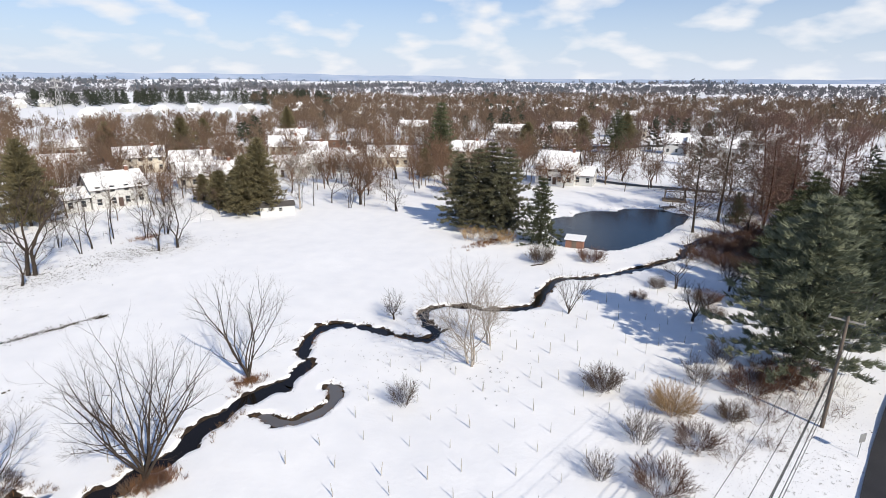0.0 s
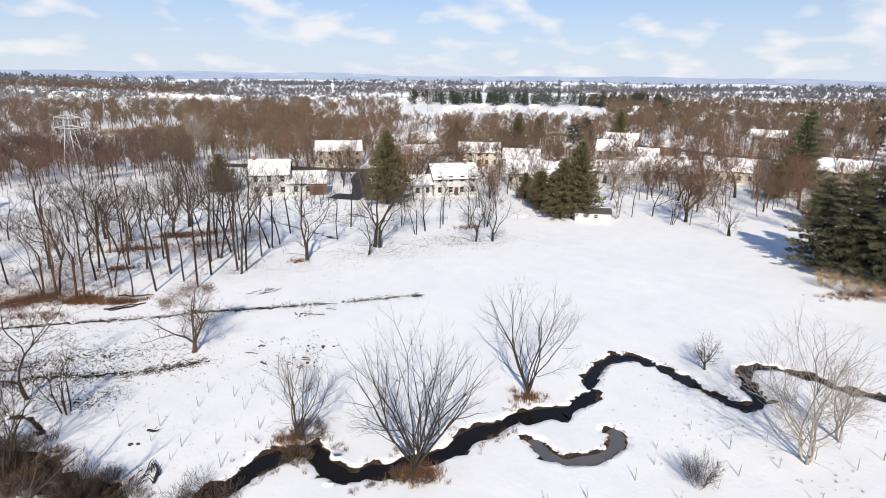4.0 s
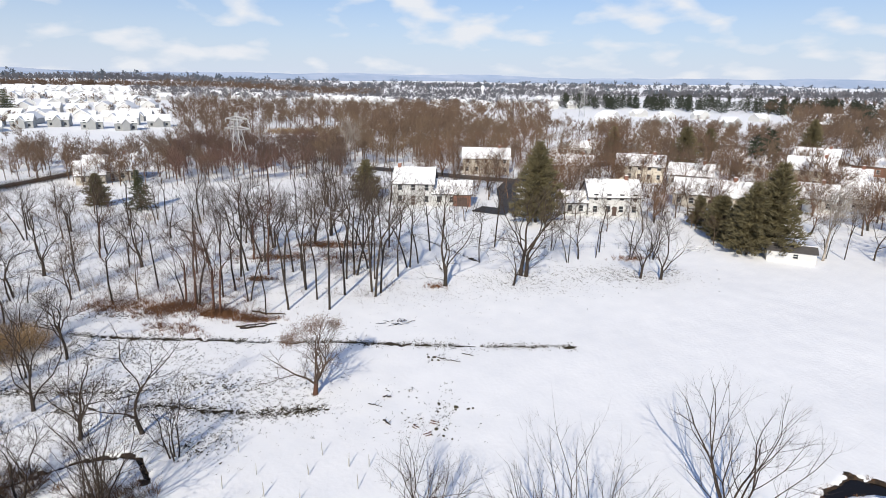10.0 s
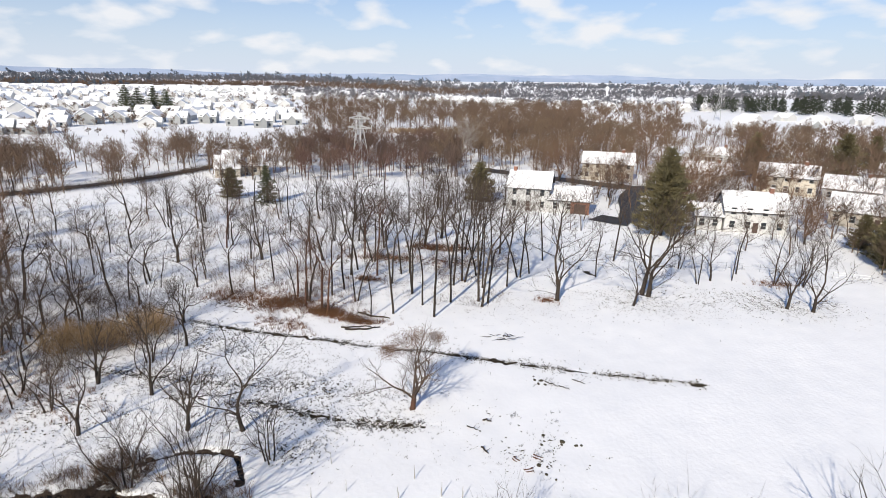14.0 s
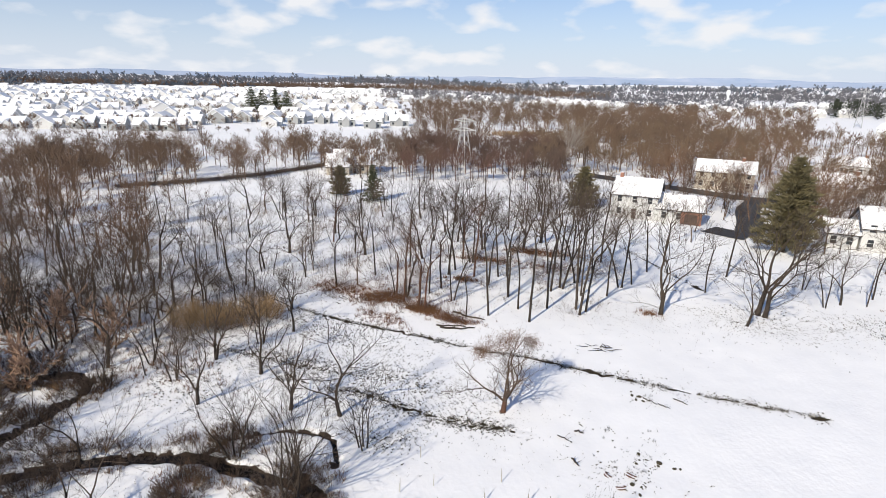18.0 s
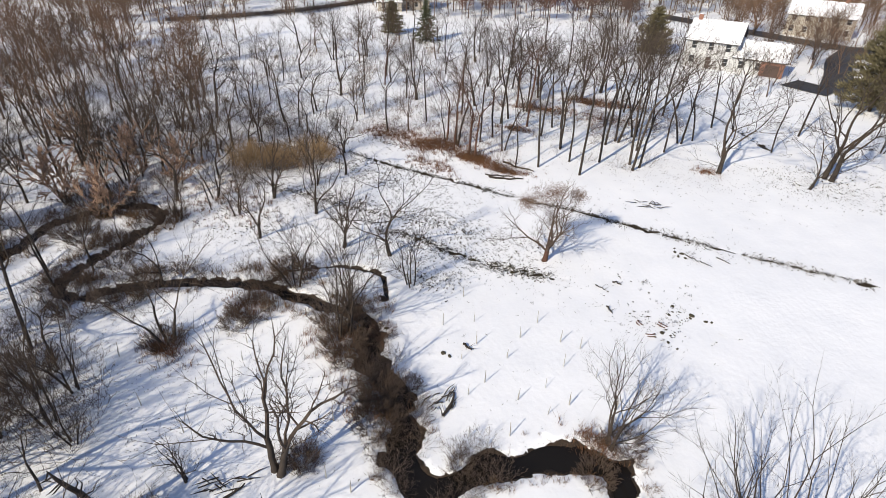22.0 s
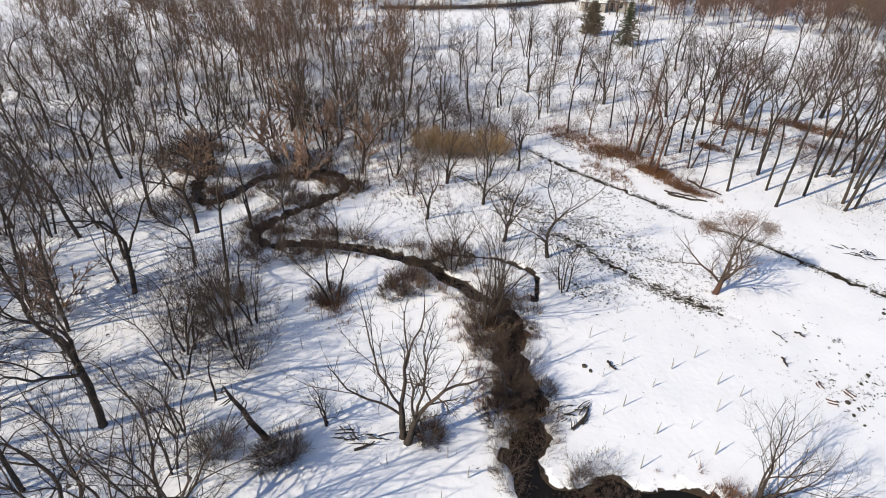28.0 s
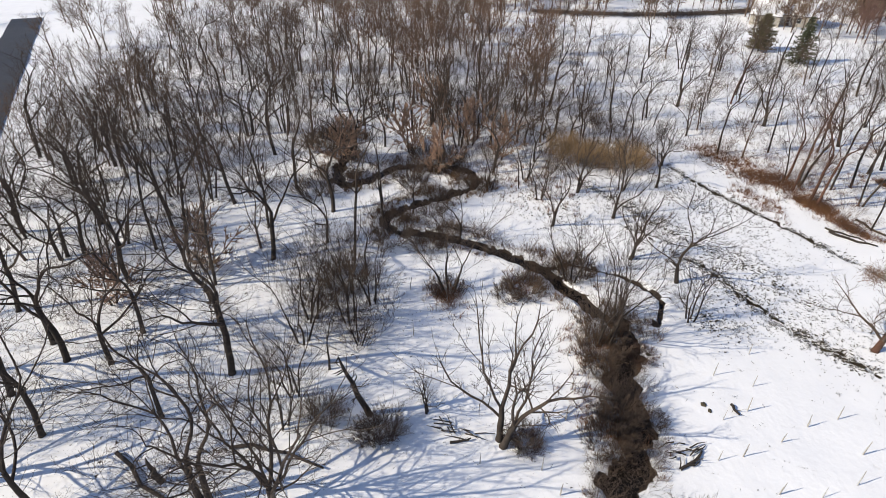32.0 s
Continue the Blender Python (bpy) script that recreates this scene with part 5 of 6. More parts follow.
BACK_WOODS = [(-90, 28), (-98, 24), (-112, 38), (-140, 50), (-158, 20), (-140, -12), (-110, -10), (-94, 6)]
NEAR_WOODS = [(-48, -8), (-56, -10), (-46, -15), (-34, -26), (-40, -44), (-14, -40), (-12, -8), (-24, 0), (-38, -5)]
belt("woodland", LT + WOOD_T[:2], in_poly(95, LEFT_WOODS, 0.6, 1.0, 31) + in_poly(14, BACK_WOODS, 0.5, 0.9, 32), "twig", "dense leafless woods crowding the snowy slope")
belt("woodland", LT, in_poly(95, [(-92, -2), (-92, -22), (-108, -44), (-136, -70), (-165, -52), (-166, -16), (-120, -8)], 0.65, 1.0, 53), "twig_brown", "brown leafless woods beyond the creek")
belt("suburb_trees", LT, wedge(46, -4, 50, 112, 220, 0.6, 0.95, 41) + wedge(46, 20, 52, 108, 150, 0.45, 0.75, 44) + wedge(20, 46, 66, 120, 200, 0.6, 0.9, 42) + wedge(30, -34, -4, 140, 240, 0.7, 1.0, 43), "twig", "bare trees between the houses")
belt("undergrowth", BRUSH_T, in_poly(190, LEFT_WOODS, 0.3, 0.8, 33) + in_poly(150, BACK_WOODS, 0.25, 0.75, 34) + in_poly(60, [(-75, 54), (-74, 43), (-88, 30), (-116, 40), (-112, 64), (-90, 70)], 0.2, 0.5, 47) + in_poly(110, [(-68, -1), (-76, -7), (-80, -18), (-98, -12), (-100, 8), (-88, 15), (-74, 4)], 0.35, 0.9, 44) + in_poly(70, NEAR_WOODS, 0.25, 0.6, 35) + in_poly(46, [(-40, -1), (-46, 0), (-54, -8), (-54, -14), (-44, -12)], 0.4, 0.8, 45), "twig", "leafless brush under the trees")
belt("undergrowth", BRUSH_T, in_poly(70, [(-76, 34), (-84, 26), (-98, 20), (-104, 30), (-90, 38), (-78, 40)], 0.2, 0.6, 36) + in_poly(70, [(-96, 50), (-84, 50), (-84, 66), (-100, 66)], 0.2, 0.5, 37) + in_poly(60, [(16, 38), (22, 50), (30, 56), (34, 50), (24, 42)], 0.25, 0.5, 38) + in_poly(70, [(33, 84), (30, 93), (40, 106), (52, 114), (56, 104), (44, 88)], 0.5, 1.1, 39) + in_poly(130, [(44, 100), (52, 112), (70, 106), (92, 130), (85, 152), (60, 142), (50, 127)], 0.7, 1.4, 46),
     "twig_red", "russet brush at the foot of the trees")
belt("undergrowth", BRUSH_T, in_poly(36, BACK_WOODS, 0.25, 0.6, 48) + in_poly(40, LEFT_WOODS, 0.3, 0.8, 49), "twig_tan", "tan weedy brush under the trees")


def ridge(name, d, top, seed, label):
    n, v, f = 260, [], []
    for i in range(n + 1):
        yaw = -70 + 240 * i / n
        x, y = polar(yaw, d)
        z = top * (0.82 + 0.10 * math.sin(i * 0.13 + seed) + 0.06 * math.sin(i * 0.41 + seed * 2) + 0.02 * math.sin(i * 1.7)) * min(1.0, max(0.75, (yaw + 60) / 80))
        x2, y2 = polar(yaw, d + 250)
        v += [(x, y, -20), (x2, y2, z)]
        if i:
            f.append((2 * i - 2, 2 * i, 2 * i + 1, 2 * i - 1))
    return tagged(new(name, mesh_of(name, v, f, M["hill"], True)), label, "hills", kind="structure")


ridge("backdrop_hills_near", 3300, 68, 1.0, "low wooded hills on the horizon, painted haze blue")
ridge("backdrop_hills_far", 4400, 92, 3.0, "far ridge on the horizon, painted pale haze blue")


# ---- houses ----
def house(x, y, turn, w, d, eave, rise, wall="white", label="", wing=None, chimney=True, storeys=2, windows=True, name="house", group="", roofmat="roofsnow", stack=0.28):
    """A gabled house (ridge along its local x): walls, snow-laden roof, chimney, windows, door and perhaps a wing."""
    ob = new(name)
    ob.matrix_basis = pose(x, y, height(x, y), 0, 0, turn)
    blocks = [(0, 0, w, d, eave, rise)] + ([wing] if wing else [])
    for cx, cy, bw, bd, be, br in blocks:
        body = Geo()
        out = [(-bd / 2, -0.4), (bd / 2, -0.4), (bd / 2, be), (0, be + br), (-bd / 2, be)]
        body.prism(out, -bw / 2, bw / 2)
        body.v = [(cx + yy, cy + xx, zz) for xx, yy, zz in body.v]
        wl = child("wall", body.mesh("wall", M[wall]), ob)
        for sgn in (-1, 1):
            sl = br / (bd / 2)
            o = 0.45
            for th0, th1, mat, nm in ((0.02, 0.14, "shingle", "roof"), (0.14, 0.30, roofmat, "roof_snow")):
                g = Geo()
                ext = o if nm == "roof" else o - 0.06
                a, b = (sgn * (bd / 2 + ext), be - sl * ext), (0.0, be + br)
                g.prism([(a[0], a[1] + th0), (b[0], b[1] + th0), (b[0], b[1] + th1), (a[0], a[1] + th1)], -bw / 2 - ext, bw / 2 + ext)
                g.v = [(cx + yy, cy + xx, zz) for xx, yy, zz in g.v]
                child(nm, g.mesh(nm, M[mat]), ob)
        if not windows:
            continue
        n = max(2, int(bw / 2.6))
        lv = storeys if be > 4 else 1
        for s in (-1, 1):
            for l in range(lv):
                for i in range(n):
                    wx = cx + bw * ((i + 0.5) / n - 0.5)
                    window(ob, wx, cy + s * bd / 2, 0.95 + 2.7 * l, 0.95, 1.35, s, False)
            m = max(1, int(bd / 3.4))
            for l in range(lv + (br > 2.4)):
                k = m if l < lv else 1
                for i in range(k):
                    wy = cy + bd * ((i + 0.5) / k - 0.5)
                    window(ob, cx + s * bw / 2, wy, 0.95 + 2.7 * l, 0.85, 1.3 if l < lv else 0.8, s, True)
    if chimney:
        g = Geo().box(w * stack - 0.4, w * stack + 0.4, -0.35, 0.35, eave, eave + rise + 1.1)
        ch = child("chimney", g.mesh("chimney", M["brick"]), ob, "brick chimney")
        child("chimney_snow", Geo().box(w * stack - 0.36, w * stack + 0.36, -0.31, 0.31, eave + rise + 1.1, eave + rise + 1.2).mesh("chimney_snow", M["roofsnow"]), ch)
    g = Geo().box(-0.5, 0.5, -d / 2 - 0.06, -d / 2 + 0.02, 0.1, 2.15)
    child("door", g.mesh("door", M["door"]), ob)
    return tagged(ob, label or "two-storey house with a snow-covered roof", "house", group)


win_mesh = {}


def window(ob, x, y, z, w, h, s, side_on):
    """A framed window set on a wall, facing the local y (or x, when side_on) way."""
    key = (w, h, s, side_on)
    if key not in win_mesh:
        fr, pn = Geo(), Geo()
        t = 0.09
        a, b = -0.02, 0.07
        for x0, x1, z0, z1 in ((-w / 2 - t, w / 2 + t, -t, 0), (-w / 2 - t, w / 2 + t, h, h + t), (-w / 2 - t, -w / 2, 0, h), (w / 2, w / 2 + t, 0, h), (-w / 2, w / 2, h / 2 - 0.03, h / 2 + 0.03)):
            fr.box(x0, x1, min(s * a, s * b), max(s * a, s * b), z0, z1)
        pn.box(-w / 2, w / 2, min(s * -0.02, s * 0.03), max(s * -0.02, s * 0.03), 0, h)
        for g in (fr, pn):
            if side_on:
                g.v = [(yy, xx, zz) for xx, yy, zz in g.v]
                g.f = [tuple(reversed(f)) for f in g.f]
        win_mesh[key] = (fr.mesh("window_frame", M["white"]), pn.mesh("pane", M["glass"]))
    fm, pm = win_mesh[key]
    wdw = child("window", fm, ob)
    wdw.location = (x, y, z)
    child("pane", pm, wdw)
    return wdw


ob = house(-123.2, 92.7, 48, 9.5, 9, 5.3, 3.0, "white", "white two-storey house with snowy roof behind the grove", wing=(9.2, -0.6, 9, 7.6, 3.0, 2.4), stack=-0.40)
child("garage_wall", Geo().box(9.6, 13.72, -4.55, -4.42, -0.2, 2.9).mesh("garage_wall", M["brick"]), ob, "red brick garage wall")
child("garage_door", Geo().box(10.4, 12.9, -4.60, -4.54, 0.0, 2.2).mesh("garage_door", M["door"]), ob, "dark garage door")
house(-88.2, 122.8, 50, 11.5, 9, 4.4, 3.0, "white", "white gabled house with snowy roof and a wing", wing=(-8.6, -0.6, 5, 7, 2.9, 1.8))
house(19, 164, -20, 11, 9, 4.6, 4.2, "white", "white farmhouse above the pond with snowy gable roof", wing=(7.6, 0.8, 5.5, 7, 2.9, 2.0), stack=0.38)
house(-200, 39, 80, 13, 11, 2.9, 4.0, "cream", "tan house with brick chimney under a broad snowy roof", wing=(-5, -5, 7, 9, 2.8, 3.2))
SUBURB = [(-148, 139, 47, 15, 9, 5.0, 2.8, "cream"), (-131, 161, 39, 14, 9, 3.3, 2.8, "white"), (-111, 170, 32, 14, 9, 4.8, 2.8, "cream"), (-97, 175, 28, 12, 9, 3.3, 2.8, "white"), (-78, 150, 26, 17, 9, 3.2, 3.0, "cream"), (-64, 167, 19, 14, 9, 3.2, 2.8, "white"), (-75, 203, 18, 12, 9, 5.2, 3.2, "cream"), (-64, 201, 16, 9, 8, 3.8, 2.8, "cream"),
          (-51, 178, 14, 18, 9, 3.2, 3.2, "white"), (-34, 193, 8, 17, 10, 3.4, 3.2, "cream")]
SUBURB_FAR = [(-9, 197, -6, 14, 9, 5.2, 3.0, "cream"), (-84, 234, 15, 13, 9, 5.5, 2.8, "cream"), (-70, 246, 10, 12, 9, 3.4, 2.4, "brick"), (-101, 214, 20, 16, 9, 3.2, 2.8, "white"), (-163, 205, 30, 16, 9, 3.2, 2.4, "white"), (-160, 235, 30, 14, 9, 3.4, 2.6, "grey"),
              (10, 280, 0, 14, 9, 5.3, 2.8, "white"), (40, 300, 0, 15, 9, 5.3, 2.8, "cream"), (75, 310, -10, 16, 10, 5.3, 3, "cream"), (-40, 300, 5, 14, 9, 5.3, 2.8, "white")]
for x, y, turn, w, d, e, r, mat in SUBURB + SUBURB_FAR:
    house(x, y, turn, w, d, e, r, mat, "suburban house with a snow-covered roof among bare trees", group="houses of the suburb")
house(88, 232, -20, 18, 11, 4, 3.5, "white", "white farm building with a snow-covered roof", wing=(-13, 3, 10, 9, 4.5, 3.5))
house(120, 262, -30, 16, 10, 4, 3.2, "white", "white farm building with a snow-covered roof")


def far_houses(n, y0, y1, d0, d1, seed, group, near, space=16.0):
    """Plainer houses of the far estates: walls, snow roof and dark windows; meshes shared."""
    r = random.Random(seed)
    kinds = []
    for w, d, e, rr, mat in ((12, 9.5, 3.6, 3.2, "grey"), (10.5, 9, 4.2, 3.0, "grey"), (13.5, 9.5, 3.0, 3.0, "white")):
        body = Geo().prism([(-d / 2, -2), (d / 2, -2), (d / 2, e), (0, e + rr), (-d / 2, e)], -w / 2, w / 2)
        body.v = [(yy, xx, zz) for xx, yy, zz in body.v]
        roof = Geo()
        for s in (-1, 1):
            roof.prism([(s * (d / 2 + 0.5), e - 0.3), (0, e + rr + 0.05), (0, e + rr + 0.4), (s * (d / 2 + 0.5), e + 0.05)], -w / 2 - 0.5, w / 2 + 0.5)
        roof.v = [(yy, xx, zz) for xx, yy, zz in roof.v]
        g2, e2, r2 = w * 0.18, e - 0.3, rr * 0.72    # a cross gable towards one side
        body.prism([(-g2, -2), (g2, -2), (g2, e2), (0, e2 + r2), (-g2, e2)], -d / 2 - 2.2, 0)
        for s in (-1, 1):
            roof.prism([(s * (g2 + 0.4), e2 - 0.3), (0, e2 + r2 + 0.05), (0, e2 + r2 + 0.38), (s * (g2 + 0.4), e2 + 0.05)], -d / 2 - 2.6, 0)
        win = Geo().box(-0.6, 0.6, -0.06, 0.06, 0, 1.4)
        spots = [(w * ((i + 0.5) / 3 - 0.5), s * d / 2, 0.9 + 2.7 * l) for s in (-1, 1) for l in range(2 if e > 4 else 1) for i in range(3)]
        kinds.append((body.mesh("wall", M[mat]), roof.mesh("roof", M["roofsnow"]), win.mesh("window", M["glass"]), spots))
    put = []
    row = d0
    while row < d1:                                  # rows of houses along curved lanes
        yaw = y0 + r.uniform(0, 3)
        while yaw < y1 and len(put) < n:
            d = row + 18 * ripple(np.array([yaw * 9.0]), np.array([row]), 120, 9)[0] + r.uniform(-4, 4)
            put.append((*polar(yaw, d), d))
            yaw += math.degrees(space * r.uniform(0.9, 1.15) / row) * (1 if r.random() < 0.86 else 3)
        row += r.choice((23, 26, 40))
    rest = [[], [], [], 0]
    for x, y, d in put:
        b, ro, wi, spots = r.choice(kinds)
        m = pose(x, y, height(x, y), 0, 0, r.choice((0, 90, 90, 180)) - 8 + 22 * ripple(np.array([x]), np.array([y]), 300, 9)[0])
        if d > near:
            for slot, me in enumerate((b, ro)):
                rest[0] += [tuple(m @ q.co) for q in me.vertices]
                rest[1] += [tuple(rest[3] + k for k in p.vertices) for p in me.polygons]
                rest[2] += [slot] * len(me.polygons)
                rest[3] += len(me.vertices)
            continue
        ob = new("house")
        ob.matrix_basis = m
        child("wall", b, ob)
        child("roof", ro, ob)
        if d < 400:
            for q in spots:
                child("window", wi, ob).location = q
        tagged(ob, "distant house with white snowy roof", "house", group)
    if rest[0]:
        me = mesh_of("far_houses", rest[0], rest[1], M["white"])
        me.materials.append(M["roofsnow"])
        me.polygons.foreach_set("material_index", rest[2])
        tagged(new("far_houses", me), "rows of far white-roofed houses", "houses", kind="stuff")


far_houses(560, 78, 118, 372, 1000, 1, "houses of the far estate", 420)
far_houses(110, 36, 80, 640, 1100, 2, "houses of the far estate", 600, 24.0)
far_houses(70, -40, 36, 430, 900, 3, "houses of the far suburb", 520, 46.0)


# ---- planting stakes in the meadow ----
stake_meshes = []
for i in range(3):
    r = random.Random(500 + i)
    g = Geo()
    lx, ly = r.uniform(-0.14, 0.14), r.uniform(-0.14, 0.14)
    g.tube([Vector((0, 0, -0.3)), Vector((lx * 0.5, ly * 0.5, 0.65)), Vector((lx, ly, 1.3)), Vector((lx, ly, 1.36))], [0.026, 0.024, 0.022, 0.0], 5)
    t = Geo()
    t.tube([Vector((0.035, 0, -0.1)), Vector((0.035, 0.0, 0.5)), Vector((lx * 0.4 + 0.03, ly * 0.4, 0.8))], [0.035, 0.035, 0.035], 6)
    stake_meshes.append((g.mesh("stake", M["stake"]), t.mesh("shelter_tube", M["tube"])))
FIELDS = [([(-20, 30), (-16, 40), (-12, 52), (-4, 60), (4, 65), (10, 74), (22, 82), (28, 74), (26, 60), (16, 52), (10, 46), (8, 36), (2, 30)], 3.4, 1),
          ([(-46, 20.5), (-37.5, 22), (-38, 34), (-48, 32), (-54, 24)], 2.7, 2),
          ([(-30, 25), (-33, 14), (-40, 4), (-50, -4), (-54, 4), (-52, 10), (-44, 15), (-36, 16), (-33, 24)], 3.3, 3),
          ([(-34, 33), (-29, 36), (-27, 42), (-30, 44), (-36, 38)], 3.5, 4)]
for poly, gap, seed in FIELDS:
    r = random.Random(seed)
    p = np.array(poly, float)
    x0, y0 = p.min(0)
    x1, y1 = p.max(0)
    yy, row = y0, 0
    while yy < y1:
        xx = x0 + (row % 2) * gap / 2
        while xx < x1:
            x, y = xx + r.gauss(0, 0.45), yy + r.gauss(0, 0.45)
            if inside(p, np.array([x]), np.array([y]))[0] and creek_depth(np.array([x]), np.array([y]))[0] > 1.9 and r.random() < 0.88:
                a, b = r.choice(stake_meshes)
                ob = new("planting_stake")
                ob.matrix_basis = pose(x, y, height(x, y), 0, 0, r.uniform(0, 360)) @ Matrix.Scale(r.uniform(0.62, 0.98), 4)
                child("stake", a, ob)
                child("shelter_tube", b, ob)
                tagged(ob, "thin planting stake with tube standing in snow", "stake", "planting stakes in the meadow")
            xx += gap
        yy += gap * 0.87
        row += 1


# ---- brown grass along the banks, weeds and litter ----
def tuft_template(seed, n, h, lean):
    r = random.Random(seed)
    g = Geo()
    for i in range(n):
        a, l = r.uniform(0, 6.28), r.uniform(0, lean)
        b = Vector((r.gauss(0, 0.12), r.gauss(0, 0.12), -0.05))
        hh = h * r.uniform(0.5, 1.2)
        g.blade(b, b + Vector((math.cos(a) * l * hh, math.sin(a) * l * hh, hh)), 0.03)
    return g.tris()


TUFTS = [tuft_template(600 + i, 16, 0.55, 0.9) for i in range(5)]


def sown(name, spots, mat, label, templates=TUFTS, seed=2, category="grass"):
    """Many tufts joined into one mesh, each standing on the ground."""
    r = np.random.RandomState(seed)
    xs = np.array([s[0] for s in spots])
    ys = np.array([s[1] for s in spots])
    zs = land(xs, ys)[0]
    vs, ts, base = [], [], 0
    for (x, y, s), z in zip(spots, zs):
        v, t = templates[r.randint(len(templates))]
        a = r.uniform(0, 6.28)
        c, sn = math.cos(a), math.sin(a)
        vs.append(np.stack([v[:, 0] * c - v[:, 1] * sn, v[:, 0] * sn + v[:, 1] * c, v[:, 2]], -1) * s + (x, y, z))
        ts.append(t + base)
        base += len(v)
    return tagged(new(name, tri_mesh(name, np.concatenate(vs), np.concatenate(ts), M[mat])), label, category, kind="stuff")


def along(line, per, off0, off1, smin, smax, seed, clump=None):
    """Spots beside a line, on both sides, at the given distances from it; clump thins them unevenly."""
    r = random.Random(seed)
    out = []
    for a, b in zip(line, line[1:]):
        t = b - a
        nrm = np.array([-t[1], t[0]]) / (np.linalg.norm(t) + 1e-9)
        for k in range(per):
            q = a + t * r.random() + nrm * r.choice((-1, 1)) * r.uniform(off0, off1)
            if clump is None or ripple(np.array([q[0]]), np.array([q[1]]), 9, 33)[0] > clump:
                out.append((q[0], q[1], r.uniform(smin, smax)))
    return out


sown("bank_grass", along(upper, 9, 1.2, 2.6, 0.8, 1.7, 1, -0.3) + along(middle, 7, 1.0, 2.0, 0.4, 1.0, 2, 0.0), "litter", "dead brown grass and brambles along the creek banks")
sown("bank_grass", along(lower, 6, 0.62, 1.05, 0.18, 0.45, 3, -0.1) + along(hook, 2, 0.5, 0.8, 0.4, 0.7, 4), "litter", "dead brown grass along the narrow creek")
sown("bank_grass", along(lower, 8, 0.5, 0.85, 0.2, 0.5, 71, 0.05), "rust_litter", "russet grass and roots hanging over the creek's edge", seed=9)
sown("pond_grass", along(pond[: len(pond) // 2], 2, 0.0, 0.5, 0.4, 0.8, 5), "litter", "dead grass along the pond's edge")
spots = []
r = random.Random(9)
for lx, ly, la, lb, n in [(-87, 29.5, 9, 3.4, 190), (-80.5, 33, 3, 1.2, 160), (-80, 27, 4, 1.6, 90), (-74, 3, 8, 5, 160), (-26.2, 33.4, 2.0, 1.4, 120), (-24.8, 47.6, 1.6, 0.9, 70), (28, 54, 5, 3, 260), (-95, 54, 9, 3, 110), (-73, 60.5, 1.5, 1.0, 40), (-50, 2, 2.2, 1.6, 110), (-36.5, 30, 1.8, 1.2, 90),
                          (-1, 98.5, 6, 1.4, 160), (-49, 15, 2.6, 2.6, 160), (-42, 16.5, 3, 1.8, 150), (-54, 7, 2.0, 1.6, 70)]:
    for i in range(n):
        u, v = r.gauss(0, la * 0.5), r.gauss(0, lb * 0.5)
        spots.append((lx + u * 0.72 - v * 0.69, ly + u * 0.69 + v * 0.72, r.uniform(0.6, 1.4)))
for lx, ly, la, lb, n in [(-86.5, 27.5, 4.5, 2.2, 230), (-81.5, 32, 2.2, 1.3, 170), (-92, 22.5, 5, 2.4, 150), (-77, 35.5, 2.6, 0.8, 110), (-100, 47, 5, 2.0, 170), (-101, 58, 7, 2.2, 260), (-91, 41, 2.2, 1.2, 80), (-64, 95, 3, 1.4, 50)]:
    for i in range(n):
        u, v = r.gauss(0, la * 0.5), r.gauss(0, lb * 0.5)
        spots.append((lx + u * 0.6 - v * 0.8, ly + u * 0.8 + v * 0.6, r.uniform(0.6, 1.6)))
sown("dead_grass", spots, "rust_litter", "patches of russet dead grass and fallen leaves")
weeds = along(ditches[0][0], 11, 0.0, 0.26, 0.3, 0.7, 6, -0.75) + along(ditches[1][0], 14, 0.0, 0.55, 0.25, 0.6, 7, -0.3) + along(ditches[2][0], 4, 0.0, 0.5, 0.3, 0.7, 8)
for lx, ly, la, n in [(-57, 30, 6, 110), (-62, 24, 8, 120), (-55.5, 24.5, 1.6, 90), (-48.6, 42.2, 1.3, 24), (-50.2, 44.0, 1.0, 14), (-55.6, 47.1, 1.6, 24), (-46.6, 40.6, 0.9, 16), (-52.5, 41.0, 0.8, 10), (-57, 87, 5, 70), (-66, 68, 5, 60), (-62, 77, 5, 30), (-46.5, 39, 3, 26), (-57, 51, 3, 20), (22, 40, 7, 90), (-70, 22, 6, 80), (-66, 41, 4, 60), (-12, 55, 5, 30), (-1, 50, 4, 36)]:
    for i in range(n):
        weeds.append((r.gauss(lx, la * 0.5), r.gauss(ly, la * 0.5), r.uniform(0.15, 0.5)))
weeds += along(ditches[0][0], 3, 0.2, 1.4, 0.2, 0.5, 61, 0.1) + along(ditches[1][0], 4, 0.2, 2.0, 0.2, 0.6, 62, 0.0)
for lx, ly, la, lb, n in [(-72, 12, 9, 2.5, 420), (-79, 18, 9, 3, 420), (-64, 20, 7, 3, 150), (-68, 24, 9, 1.0, 200), (-74, 22, 7, 1.2, 200), (-62, 29, 7, 3, 120), (-72, 16, 11, 0.5, 300), (-57.5, 27, 4, 0.6, 160), (-55.5, 22, 2, 1.5, 60), (-70, 4, 9, 4, 300), (-100, 22, 14, 8, 420), (-97, 40, 10, 8, 260)]:
    for i in range(n):
        u, v = r.gauss(0, la * 0.6), r.gauss(0, lb * 0.6)
        weeds.append((lx + u * 0.6 - v * 0.8, ly + u * 0.8 + v * 0.6, r.uniform(0.15, 0.5)))
sown("weeds", weeds, "dark_litter", "dark weeds and leaves poking through the snow")


